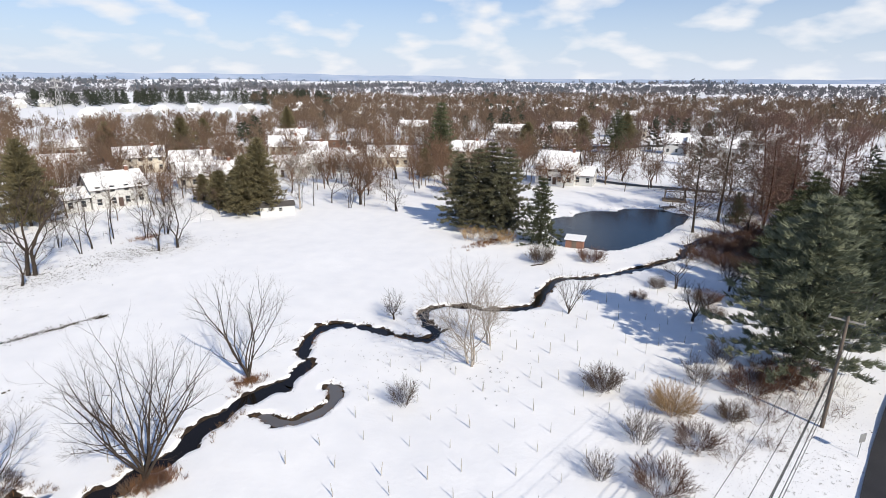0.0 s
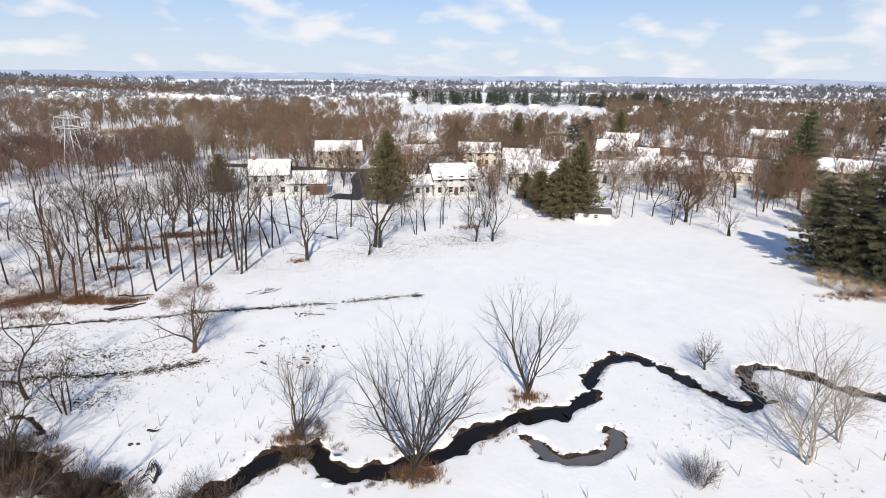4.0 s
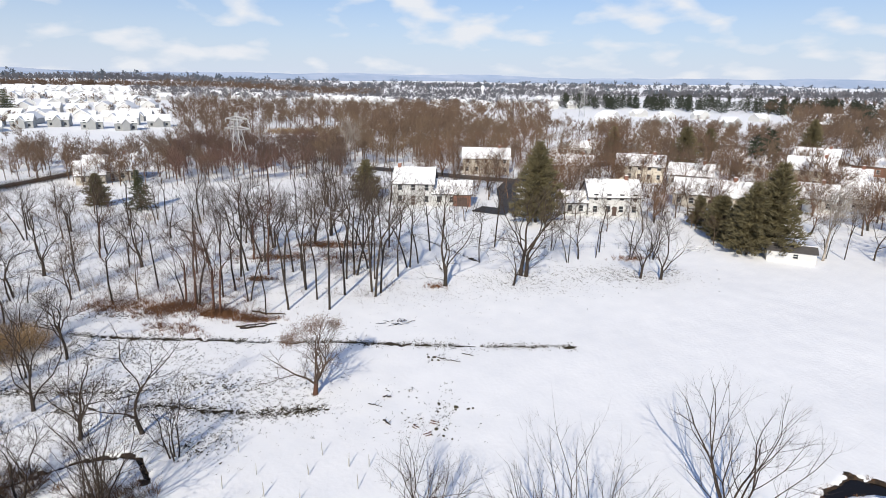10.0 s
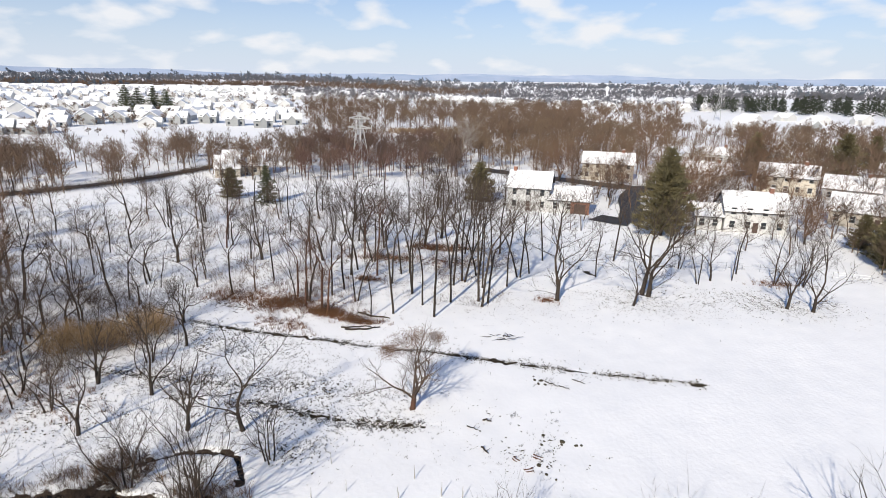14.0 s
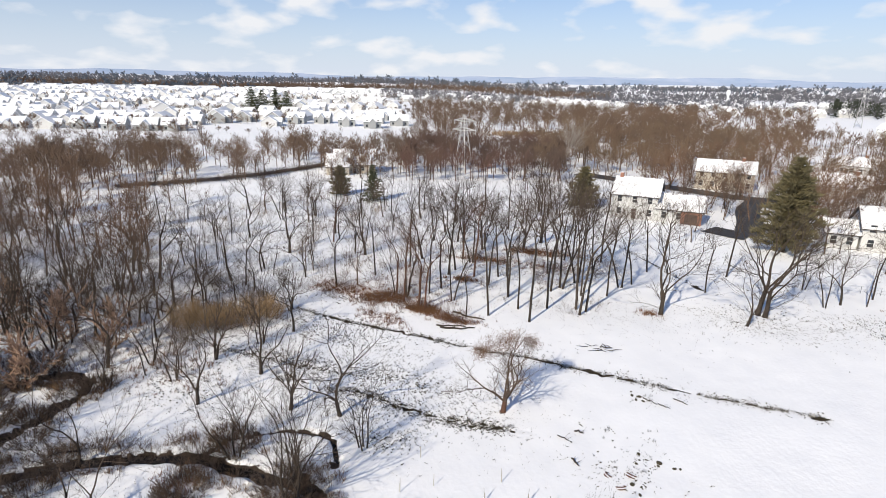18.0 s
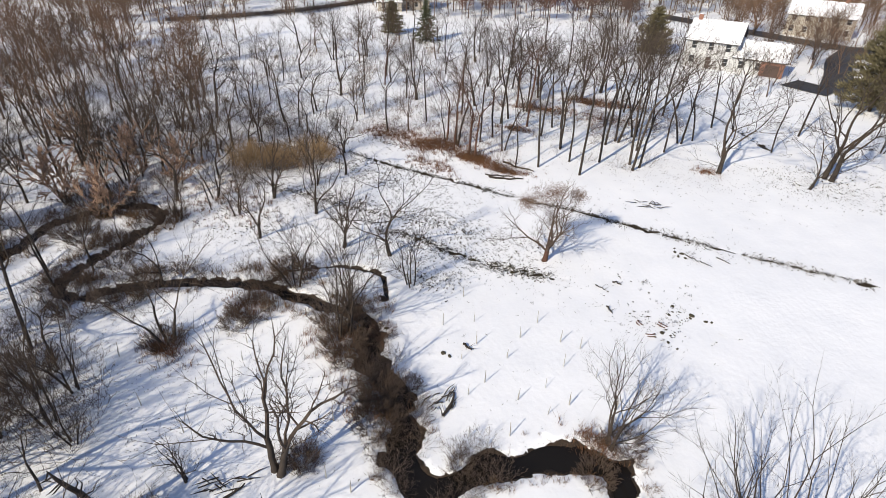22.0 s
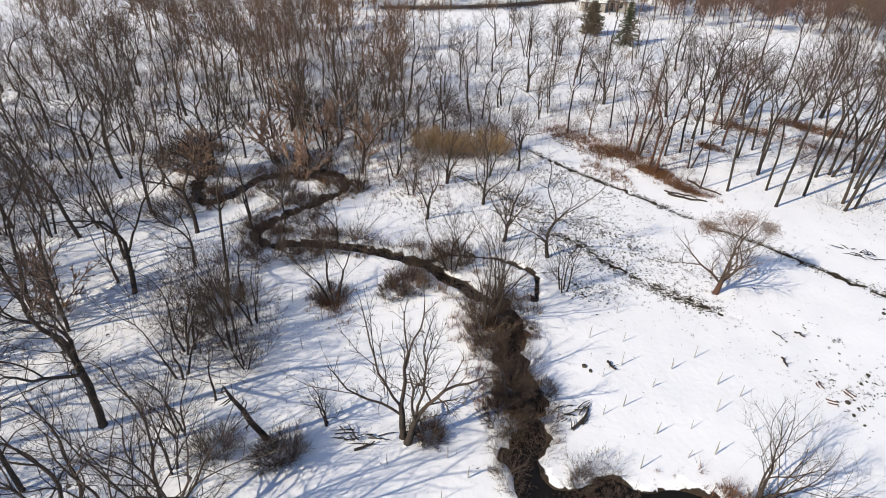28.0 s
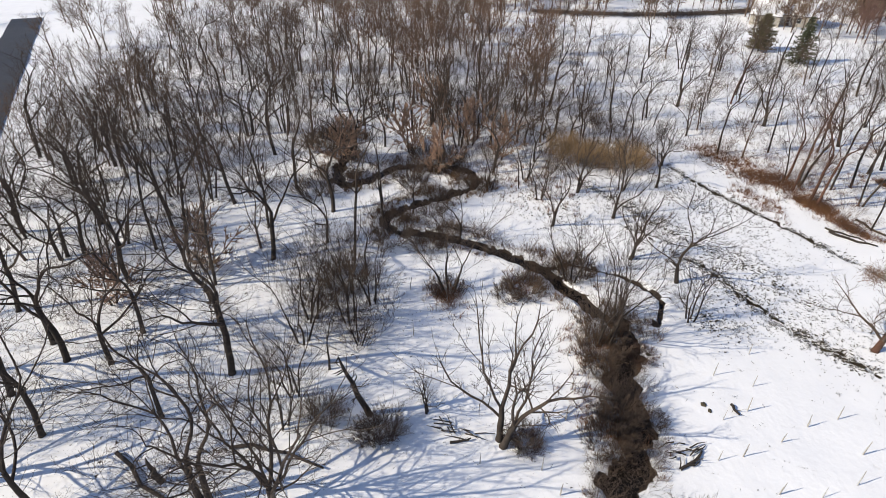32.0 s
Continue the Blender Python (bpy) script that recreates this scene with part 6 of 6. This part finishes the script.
# fallen leaves and specks of weed on the snow
LEAF_T = []
for i in range(6):
    r = random.Random(650 + i)
    g = Geo()
    for k in range(3):
        q = Vector((r.gauss(0, 0.25), r.gauss(0, 0.25), 0.02))
        g.blade(q, q + Vector((r.gauss(0, 0.12), r.gauss(0, 0.12), r.uniform(0.02, 0.1))), 0.12)
    LEAF_T.append(g.tris())
leaves = []
r = random.Random(12)
for lx, ly, la, lb, n in [(-64, 25, 12, 6, 1500), (-74, 14, 14, 6, 1700), (-60, 87, 9, 4, 1500), (-66, 72, 10, 4, 1000), (-75, 55, 12, 5, 900), (-88, 46, 22, 14, 1500), (-85, 22, 20, 12, 900), (-70, 5, 22, 12, 1500), (-50, -8, 20, 14, 1500), (-40, 4, 10, 8, 300), (-75, -30, 30, 20, 1200),
                          (-46, 38, 4, 3, 60), (-57, 51, 4, 2, 60), (23, 42, 12, 4, 420), (26, 50, 6, 3, 200), (0, 66, 20, 8, 300), (-12, 55, 10, 8, 160), (26, 86, 12, 6, 260), (-45, 15, 12, 6, 400), (-92, 76, 20, 8, 300)]:
    for i in range(n * 4 // 5):
        u, v = r.gauss(0, la * 0.6), r.gauss(0, lb * 0.6)
        leaves.append((lx + u * 0.72 - v * 0.69, ly + u * 0.69 + v * 0.72, r.uniform(0.2, 0.6)))
leaves += along(ditches[0][0], 6, 0.0, 0.9, 0.5, 1.2, 64, -0.4) + along(ditches[1][0], 11, 0.0, 0.6, 0.5, 1.2, 65, -0.3)
for lx, ly, la, lb, n in [(-72, 14, 12, 0.5, 420), (-80, 18, 10, 3, 380), (-66, 24, 10, 1.0, 200), (-62, 20, 6, 3, 90), (-60, 29, 8, 3.5, 110), (-57, 29, 5, 0.5, 140), (-55.3, 22, 2, 1.4, 70), (-70, 5, 9, 4, 220), (-60, 87, 9, 4, 200), (-68, 73, 10, 4, 160), (-88, 24, 10, 2, 260), (-101, 24, 14, 8, 300), (-47.5, 39.5, 4, 2, 40)]:
    for i in range(n):
        u, v = r.gauss(0, la * 0.6), r.gauss(0, lb * 0.6)
        leaves.append((lx + u * 0.6 - v * 0.8, ly + u * 0.8 + v * 0.6, r.uniform(0.5, 1.25)))
sown("fallen_leaves", leaves, "dark_litter", "dark leaves and specks scattered on the snow", LEAF_T, 3, "leaves")
brush = []
for lx, ly, la, lb, n in [(-86.5, 27.0, 4.0, 3.0, 18), (-81.8, 32, 2.0, 1.4, 15), (-92, 22.5, 6, 3.2, 18), (-88, 31, 3, 2, 8), (-100, 47, 5, 2.0, 16), (-101, 58, 7, 2.2, 24), (-76.5, 35.8, 2.4, 0.6, 8)]:
    for i in range(n):
        u, v = r.gauss(0, la * 0.5), r.gauss(0, lb * 0.5)
        brush.append((lx + u * 0.6 - v * 0.8, ly + u * 0.8 + v * 0.6, r.uniform(0.2, 0.5)))
sown("grove_brush", brush, "twig_red", "russet brush along the edge of the grove", BRUSH_T, 8, "brush")
sown("hedge", along(smooth_line([(-181, -26), (-188, -2), (-199, 16), (-213, 31)], 1.5), 5, 0.0, 1.4, 0.35, 0.7, 54), "twig", "dark leafless hedge along the lane", BRUSH_T, 6, "hedge")
r = random.Random(55)
sown("reeds", [(r.gauss(-320, 8), r.gauss(146, 9), r.uniform(2.0, 3.6)) for i in range(420)], "twig_tan", "patch of tan dry reeds in a snowy hollow", TUFTS, 7, "reeds")
# brush that hangs over the water
sown("creek_brush", along(upper, 5, 0.3, 2.0, 0.22, 0.55, 21, -0.15) + along(middle[:26], 9, 0.2, 1.5, 0.18, 0.46, 22, -0.6), "twig", "leafless brambles hanging over the creek", BRUSH_T, 4, "brush")


# ---- logs, brush and small things in the meadow ----
def log(x, y, turn, length, r, label="fallen log lying in the snow", snow=False):
    rr = random.Random(int(x * 100))
    g = Geo()
    bow = rr.uniform(-0.05, 0.05) * length
    pts = [Vector((length * (i / 5 - 0.5), bow * math.sin(i * 0.63) + rr.gauss(0, 0.03 * length), r * 0.7 + abs(rr.gauss(0, 0.06)))) for i in range(6)]
    g.tube(pts, [r, r * 0.95, r * 0.85, r * 0.8, r * 0.65, r * 0.5], 7, cap=True)
    ob = new("fallen_log")
    ob.matrix_basis = pose(x, y, height(x, y), 0, 0, turn)
    child("trunk", g.mesh("trunk", M["bark"], True), ob)
    b = Geo()
    for k in range(4):
        s = pts[1 + k]
        b.tube([s, s + Vector((rr.uniform(0.2, 0.6), rr.uniform(-0.6, 0.6), rr.uniform(0.2, 0.7)))], [r * 0.3, 0.0], 4)
    child("branch_stub", b.mesh("branch_stub", M["bark"]), ob)
    return tagged(ob, label, "log", "fallen logs")


for x, y, a, l, rad in [(-41.5, 21.8, 150, 1.6, 0.10), (-36.9, 8.5, 120, 1.3, 0.09), (-46.5, 24.0, 30, 0.9, 0.1), (-90, 0, 10, 4.5, 0.14), (-78, 37.5, 40, 4.5, 0.12), (-55.0, 47.6, 20, 1.5, 0.05), (-53.9, 48.3, 20, 1.2, 0.05), (-54.2, 50.3, 25, 1.4, 0.05), (-52.1, 37.1, 30, 1.1, 0.05), (-40.9, 21.4, 145, 1.4, 0.1), (-75.0, 35.0, 75, 4.2, 0.13), (-75.6, 34.4, 70, 3.6, 0.1),
                        (-26.5, -6.0, 70, 8.0, 0.13), (-31.5, -1.0, 100, 6.0, 0.12), (6.6, 86.5, 30, 3, 0.1), (-49, 36.5, 10, 0.9, 0.08), (-52.5, 38.8, 50, 0.8, 0.08)]:
    log(x, y, a, l, rad)
for x, y, h0, lean in [(-27.5, -6.0, 2.2, 4), (-36.5, 2.3, 6.0, 12)]:
    ob = new("dead_snag")
    ob.matrix_basis = pose(x, y, height(x, y), lean, lean * 0.7, 20)
    g = Geo()
    rr = random.Random(3)
    pts = [Vector((rr.gauss(0, 0.05), rr.gauss(0, 0.05), -0.3 + (h0 + 0.3) * i / 7)) for i in range(8)]
    g.tube(pts, [0.25, 0.2, 0.18, 0.17, 0.14, 0.12, 0.09, 0.02], 8, cap=True)
    child("trunk", g.mesh("trunk", M["bark"], True), ob)
    for k in range(int(h0 * 2.2)):
        q = pts[2 + k % 5].lerp(pts[3 + k % 5], rr.random())
        a = rr.uniform(0, 6.28)
        reach = rr.uniform(0.3, 1.3)
        g = Geo()
        g.tube([q, q + Vector((math.cos(a), math.sin(a), 0.3)) * reach * 0.5, q + Vector((math.cos(a + 0.5), math.sin(a + 0.5), rr.uniform(-0.2, 0.9))) * reach], [0.05, 0.035, 0.0], 5)
        child("branch_stub", g.mesh("branch_stub", M["bark"]), ob)
    tagged(ob, "broken dead tree trunk standing in the snow", "tree")


def clod(x, y, size):
    """A ragged dark lump of turf that sticks out of the snow."""
    rr = random.Random(int(x * 100 + y * 10))
    bm = bmesh.new()
    bmesh.ops.create_icosphere(bm, subdivisions=2, radius=size)
    wide = rr.uniform(0.6, 1.5)
    for q in bm.verts:
        k = 1 + 0.45 * noise.noise(q.co * (2.2 / size) + Vector((x, y, 0)))
        q.co = Vector((q.co.x * k * wide, q.co.y * k, q.co.z * k * 0.55))
    me = bpy.data.meshes.new("turf_clod")
    bm.to_mesh(me)
    bm.free()
    me.materials.append(M["dark_litter"])
    ob = new("turf_clod", me)
    ob.matrix_basis = pose(x, y, height(x, y) + 0.02, 0, 0, rr.uniform(0, 180))
    tagged(ob, "dark ragged lump of turf poking out of snow", "clod", "turf clods in the meadow")


for x, y, size in [(-48.7, 42.0, 0.22), (-47.3, 42.9, 0.34), (-47.0, 42.6, 0.22), (-46.4, 43.6, 0.24), (-46.2, 44.0, 0.16), (-47.7, 41.1, 0.2), (-45.7, 39.4, 0.3), (-45.3, 39.9, 0.2), (-43.8, 39.6, 0.18), (-44.6, 39.3, 0.18), (-51.5, 37.5, 0.16), (-56.0, 47.1, 0.3), (-56.4, 46.6, 0.24), (-55.6, 46.5, 0.3), (-55.2, 47.0, 0.22), (-46.2, 22.1, 0.3), (-45.8, 22.5, 0.2), (-49.6, 18.2, 0.3), (-48.0, 41.6, 0.12),
                   (-46.9, 41.8, 0.12), (-57.0, 46.9, 0.16), (-52.6, 40.2, 0.1), (-49.8, 39.0, 0.1)]:
    clod(x, y, size * 0.62)


def brush_pile(x, y, turn, size, label):
    """A low heap of cut branches, part snowed under."""
    rr = random.Random(int(x * 50))
    ob = new("brush_pile")
    ob.matrix_basis = pose(x, y, height(x, y), 0, 0, turn)
    for k in range(14):
        a = rr.gauss(0, 0.5) + (3.14 if k % 2 else 0)
        p = Vector((rr.gauss(0, 0.5) * size, rr.gauss(0, 0.25) * size, rr.uniform(0.03, 0.25)))
        q = p + Vector((math.cos(a) * size * rr.uniform(0.4, 1.0), math.sin(a) * size * 0.6, rr.uniform(-0.05, 0.3)))
        g = Geo()
        g.tube([p, p.lerp(q, 0.5) + Vector((0, rr.gauss(0, 0.06), 0.06)), q], [0.045, 0.035, 0.012], 5, cap=True)
        child("branch", g.mesh("branch", M["bark"]), ob)
    tagged(ob, label, "brush pile", "brush piles")


brush_pile(-65.6, 48.8, 60, 1.3, "low heap of dark branches half buried in snow")
brush_pile(-41.6, 21.2, 130, 1.2, "fallen dark branches lying beside the creek")
brush_pile(-37.6, 8.0, 100, 1.5, "fallen branches in the snow beside a small tree")
for x, y, rad in [(-46.6, 39.9, 0.36), (-45.6, 38.4, 0.34), (-47.1, 38.2, 0.28)]:
    ob = new("hoop_ring")
    ob.matrix_basis = pose(x, y, height(x, y) - 0.10, 32, 14, x * 50)
    for k, zz in enumerate((0.0, 0.18)):
        g = Geo()
        n = 18
        pts = [Vector((math.cos(6.283 * i / n) * rad, math.sin(6.283 * i / n) * rad, zz)) for i in range(n + 1)]
        g.tube(pts, [0.045] * (n + 1), 5)
        child("hoop", g.mesh("hoop", M["bark_red"]), ob)
    tagged(ob, "half-buried dark hoop poking out of the snow", "hoop", "half-buried hoops")

# ---- shed at the meadow's edge ----
ob = new("shed")
ob.matrix_basis = pose(-47.3, 116.6, height(-47.3, 116.6), 0, 0, 28)
g = Geo().prism([(-1.6, -0.2), (1.6, -0.2), (1.6, 2.0), (0, 2.75), (-1.6, 2.0)], -3.6, 3.6)
g.v = [(y, x, z) for x, y, z in g.v]
child("wall", g.mesh("wall", M["white"]), ob)
for s in (-1, 1):
    for th, th2, mat, nm, ext in ((0.02, 0.1, "shingle", "roof", 0.2), (0.1, 0.2, "roofsnow", "roof_snow", 0.0 if s < 0 else 0.15)):
        if nm == "roof_snow" and s < 0:
            continue
        g = Geo().prism([(s * (1.6 + ext), 2.0 - 0.47 * ext + th), (0, 2.75 + th), (0, 2.75 + th2), (s * (1.6 + ext), 2.0 - 0.47 * ext + th2)], -3.6 - ext, 3.6 + ext)
        g.v = [(y, x, z) for x, y, z in g.v]
        child(nm, g.mesh(nm, M[mat]), ob)
window(ob, 0.6, -1.6, 0.95, 0.7, 0.7, -1, False)
child("door", Geo().box(-3.66, -3.58, -0.7, 0.7, 0.05, 1.9).mesh("door", M["grey"]), ob)
tagged(ob, "long low white garden shed at the meadow's edge", "shed")

# ---- pond: dock, gazebo, pump hut, deck ----
ob = new("pump_hut")
ob.matrix_basis = pose(13.8, 97.0, height(13.8, 97.0), 0, 0, -18)
child("wall", Geo().box(-1.5, 1.5, -1.0, 1.0, -0.3, 1.5).mesh("wall", M["brick"]), ob)
g = Geo().prism([(-1.25, 1.45), (1.25, 1.75), (1.25, 1.95), (-1.25, 1.65)], -1.75, 1.75)
g.v = [(y, x, z) for x, y, z in g.v]
child("roof_snow", g.mesh("roof_snow", M["roofsnow"]), ob)
child("door", Geo().box(-0.4, 0.4, -1.05, -0.98, 0, 1.4).mesh("door", M["wood"]), ob)
tagged(ob, "small brown hut with snowy roof beside the pond", "hut")

ob = new("gazebo")
ob.matrix_basis = pose(44.5, 140.0, height(44.5, 140.0), 0, 0, -15)
child("deck", Geo().box(-2.8, 2.8, -1.8, 1.8, 0.1, 0.4).mesh("deck", M["wood"]), ob)
for sx in (-1, 1):
    for sy in (-1, 1):
        child("post", Geo().box(sx * 2.2 - 0.08, sx * 2.2 + 0.08, sy * 1.3 - 0.08, sy * 1.3 + 0.08, 0.4, 2.5).mesh("post", M["wood"]), ob)
for sy in (-1, 1):
    child("beam", Geo().box(-2.4, 2.4, sy * 1.3 - 0.09, sy * 1.3 + 0.09, 2.5, 2.68).mesh("beam", M["wood"]), ob)
for k in range(5):
    child("rafter", Geo().box(-2.0 + k, -1.9 + k, -1.5, 1.5, 2.68, 2.8).mesh("rafter", M["wood"]), ob)
tagged(ob, "dark wooden pergola on a deck by the pond", "pergola")
ob = new("dock")
ob.matrix_basis = pose(40.5, 132.0, -0.15, 0, 0, -65)
for k in range(12):
    child("plank", Geo().box(-0.8, 0.8, -2.0 + k * 0.33, -1.7 + k * 0.33, 0.28, 0.34).mesh("plank", M["wood"]), ob)
for sx in (-0.7, 0.7):
    for sy in (-1.8, 1.6):
        g = Geo()
        g.tube([Vector((sx, sy, -0.6)), Vector((sx, sy, 0.75))], [0.08, 0.08], 7, cap=True)
        child("piling", g.mesh("piling", M["wood"]), ob)
tagged(ob, "short wooden dock reaching into the pond", "dock")

# ---- road, verge sign, utility pole and cables ----
RD = np.array([0.625, 0.781])                 # the way the road runs
RN = np.array([0.781, -0.625])


def road_point(s, off):
    """A place s metres along the road and off metres across from its near edge."""
    p = np.array([28.7, 41.3]) + RD * s + RN * off
    return p


v, f = [], []
for i in range(60):
    s = -230 + i * 10
    for off in (0.0, 2.2, 4.4, 6.6):
        p = road_point(s, off + 0.12 * math.sin(i * 2.1 + off))
        v.append((p[0], p[1], 0.16))
    if i:
        f += [(4 * i - 4 + j, 4 * i - 3 + j, 4 * i + 1 + j, 4 * i + j) for j in range(3)]
tagged(new("road", mesh_of("road", v, f, M["asphalt"])), "wet dark asphalt road between snowy verges", "road", kind="structure")

poles = []
for k, s in enumerate((-42, 0, 42, 84)):
    p = np.array([26.5, 44.3]) + RD * s
    ob = new("utility_pole")
    ob.matrix_basis = pose(p[0], p[1], height(p[0], p[1]), 0, 0, math.degrees(math.atan2(RN[1], RN[0])))
    g = Geo()
    g.tube([Vector((0, 0, -0.5)), Vector((0.02, 0, 5)), Vector((0.05, 0, 10.2))], [0.17, 0.15, 0.11], 9, cap=True)
    child("pole", g.mesh("pole", M["pole"], True), ob)
    child("crossarm", Geo().box(-1.25, 1.25, -0.06, 0.06, 9.75, 9.88).mesh("crossarm", M["stake"]), ob)
    for xx in (-1.15, 0.0, 1.15):
        g = Geo()
        g.tube([Vector((xx, 0, 9.86)), Vector((xx, 0, 9.95)), Vector((xx, 0, 10.05)), Vector((xx, 0, 10.12))], [0.03, 0.06, 0.06, 0.0], 7)
        child("insulator", g.mesh("insulator", M["metal"]), ob)
    child("bracket", Geo().box(0.1, 0.7, -0.04, 0.04, 8.0, 8.08).mesh("bracket", M["metal"]), ob)
    tagged(ob, "weathered wooden utility pole with crossarm", "utility pole", "utility poles along the road")
    poles.append(p)
for xx, zz, rad in [(-1.15, 10.1, 0.014), (0.0, 10.1, 0.014), (1.15, 10.1, 0.014), (0.65, 8.1, 0.022), (0.15, 7.3, 0.03), (0.15, 6.9, 0.03)]:
    for a, b in zip(poles, poles[1:]):
        g = Geo()
        pts = []
        for i in range(13):
            u = i / 12
            q = a + (b - a) * u + RN * xx
            pts.append(Vector((q[0], q[1], zz - 3.0 * u * (1 - u) * (1.2 if zz < 9 else 0.8))))
        g.tube(pts, [rad] * 13, 4)
        tagged(new("cable", g.mesh("cable", M["wire"])), "thin dark overhead cable strung between poles", "cable", "overhead cables")
ob = new("road_sign")
ob.matrix_basis = pose(27.0, 40.4, height(27.0, 40.4), 0, 0, 20)
g = Geo()
g.tube([Vector((0, 0, -0.3)), Vector((0, 0, 2.1))], [0.03, 0.03], 6, cap=True)
child("post", g.mesh("post", M["metal"]), ob)
child("plate", Geo().box(-0.3, 0.3, -0.05, -0.02, 1.4, 2.15).mesh("plate", M["sign"]), ob)
tagged(ob, "grey road sign seen from behind on a post", "road sign")


# ---- lanes and drives of the suburb ----
def lane(name, pts, half, z, label):
    line = smooth_line(pts, 3.0)
    t = np.gradient(line, axis=0)
    t /= np.linalg.norm(t, axis=1)[:, None] + 1e-9
    nrm = np.stack([-t[:, 1], t[:, 0]], -1)
    zz = [max(0.16, height(p[0], p[1]) + 0.1) + z for p in line]
    v = [(p[0] + s * half * n[0], p[1] + s * half * n[1], q) for p, n, q in zip(line, nrm, zz) for s in (-1, 0, 1)]
    f = [(3 * i + j, 3 * i + j + 1, 3 * i + 4 + j, 3 * i + 3 + j) for i in range(len(line) - 1) for j in range(2)]
    tagged(new(name, mesh_of(name, v, f, M["asphalt"])), label, "road", kind="structure")


lane("road_lane", [(-180, 110), (-152, 123), (-130, 136), (-134, 155), (-137, 168), (-138, 194), (-141, 240), (-144, 299)], 3.4, 0.0, "cleared asphalt lane through the suburb")
lane("road_drive", [(-131, 135), (-121, 122), (-110, 112), (-101, 103)], 2.6, 0.01, "cleared asphalt driveway")
lane("road_turning", [(-108, 99.5), (-104.5, 101), (-101, 103)], 3.2, 0.02, "cleared asphalt turning place by the garage")
lane("road_street", [(-144, 299), (-100, 275), (-60, 262), (-10, 250), (60, 262), (140, 290)], 3.6, 0.005, "cleared street between snowy gardens")
lane("road_farm_drive", [(60, 152), (48, 158), (36, 163), (28, 172)], 1.6, 0.0, "farm drive beyond the pond")
lane("road_estate", [(-184, -28), (-192, -2), (-203, 16), (-217, 31), (-242, 52)], 2.4, 0.0, "cleared lane past the tan house")


# ---- lattice pylons ----
def pylon(x, y, h, turn):
    ob = new("power_pylon")
    ob.matrix_basis = pose(x, y, height(x, y), 0, 0, turn)
    lv = [0, 0.2, 0.4, 0.58, 0.74, 0.88, 1.0]
    wd = [2.4, 1.9, 1.45, 1.05, 0.75, 0.6, 0.3]
    cs = [(-1, -1), (1, -1), (1, 1), (-1, 1)]
    for sx, sy in cs:
        g = Geo()
        g.tube([Vector((sx * w, sy * w, l * h)) for l, w in zip(lv, wd)], [0.14] * 7, 4)
        child("leg", g.mesh("leg", M["steel"]), ob)
    g = Geo()
    for (l0, w0), (l1, w1) in zip(zip(lv, wd), zip(lv[1:], wd[1:])):
        for (ax, ay), (bx, by) in zip(cs, cs[1:] + cs[:1]):
            g.tube([Vector((ax * w0, ay * w0, l0 * h)), Vector((bx * w1, by * w1, l1 * h))], [0.06, 0.06], 3)
            g.tube([Vector((bx * w0, by * w0, l0 * h)), Vector((ax * w1, ay * w1, l1 * h))], [0.06, 0.06], 3)
    child("bracing", g.mesh("bracing", M["steel"]), ob)
    for z, half in ((0.74, 4.6), (0.9, 4.0)):
        g = Geo()
        for yy in (-0.5, 0.5):
            g.tube([Vector((-half, 0, z * h)), Vector((0, yy, z * h + 0.7)), Vector((half, 0, z * h))], [0.15, 0.18, 0.15], 4)
            g.tube([Vector((-half, 0, z * h)), Vector((0, yy, z * h - 0.3)), Vector((half, 0, z * h))], [0.15, 0.18, 0.15], 4)
        child("crossarm", g.mesh("crossarm", M["steel"]), ob)
        for xx in (-half, -half * 0.55, half * 0.55, half):
            g = Geo()
            g.tube([Vector((xx, 0, z * h)), Vector((xx, 0, z * h - 1.3))], [0.09, 0.09], 5)
            child("insulator", g.mesh("insulator", M["steel"]), ob)
    tagged(ob, "grey steel lattice power pylon above the trees", "pylon", "power pylons")


pylon(-190, 73, 18.5, 35)
pylon(-330, 420, 28, 35)

# ---- garden fence behind the houses ----
ob = new("garden_fence")
ob.matrix_basis = pose(0, 0, 0)
pts = smooth_line([(-103, 76.5), (-90, 79), (-78, 86), (-72, 95), (-64, 104), (-58, 109)], 2.4)
post = Geo()
post.tube([Vector((0, 0, -0.2)), Vector((0, 0, 1.2))], [0.035, 0.035], 5, cap=True)
post = post.mesh("post", M["metal"])
for p in pts:
    child("post", post, ob).location = (p[0], p[1], height(p[0], p[1]))
for z in (0.35, 0.75, 1.15):
    g = Geo()
    g.tube([Vector((p[0], p[1], height(p[0], p[1]) + z)) for p in pts], [0.012] * len(pts), 3)
    child("rail_wire", g.mesh("rail_wire", M["metal"]), ob)
tagged(ob, "low wire fence along the back gardens", "fence")

# ---- white water tower beyond the field ----
x, y = polar(47.7, 860)
ob = new("water_tower")
ob.matrix_basis = pose(x, y, height(x, y))
g = Geo()
g.tube([Vector((0, 0, -1)), Vector((0, 0, 2)), Vector((0, 0, 15))], [2.2, 1.5, 1.3], 14)
child("stalk", g.mesh("stalk", M["roofsnow"], True), ob)
g = Geo()
g.tube([Vector((0, 0, 14)), Vector((0, 0, 16)), Vector((0, 0, 18.5)), Vector((0, 0, 21)), Vector((0, 0, 22.5))], [1.3, 2.4, 2.8, 2.3, 0.0], 16)
child("tank", g.mesh("tank", M["roofsnow"], True), ob)
tagged(ob, "white water tower standing beyond the snowy field", "water tower")
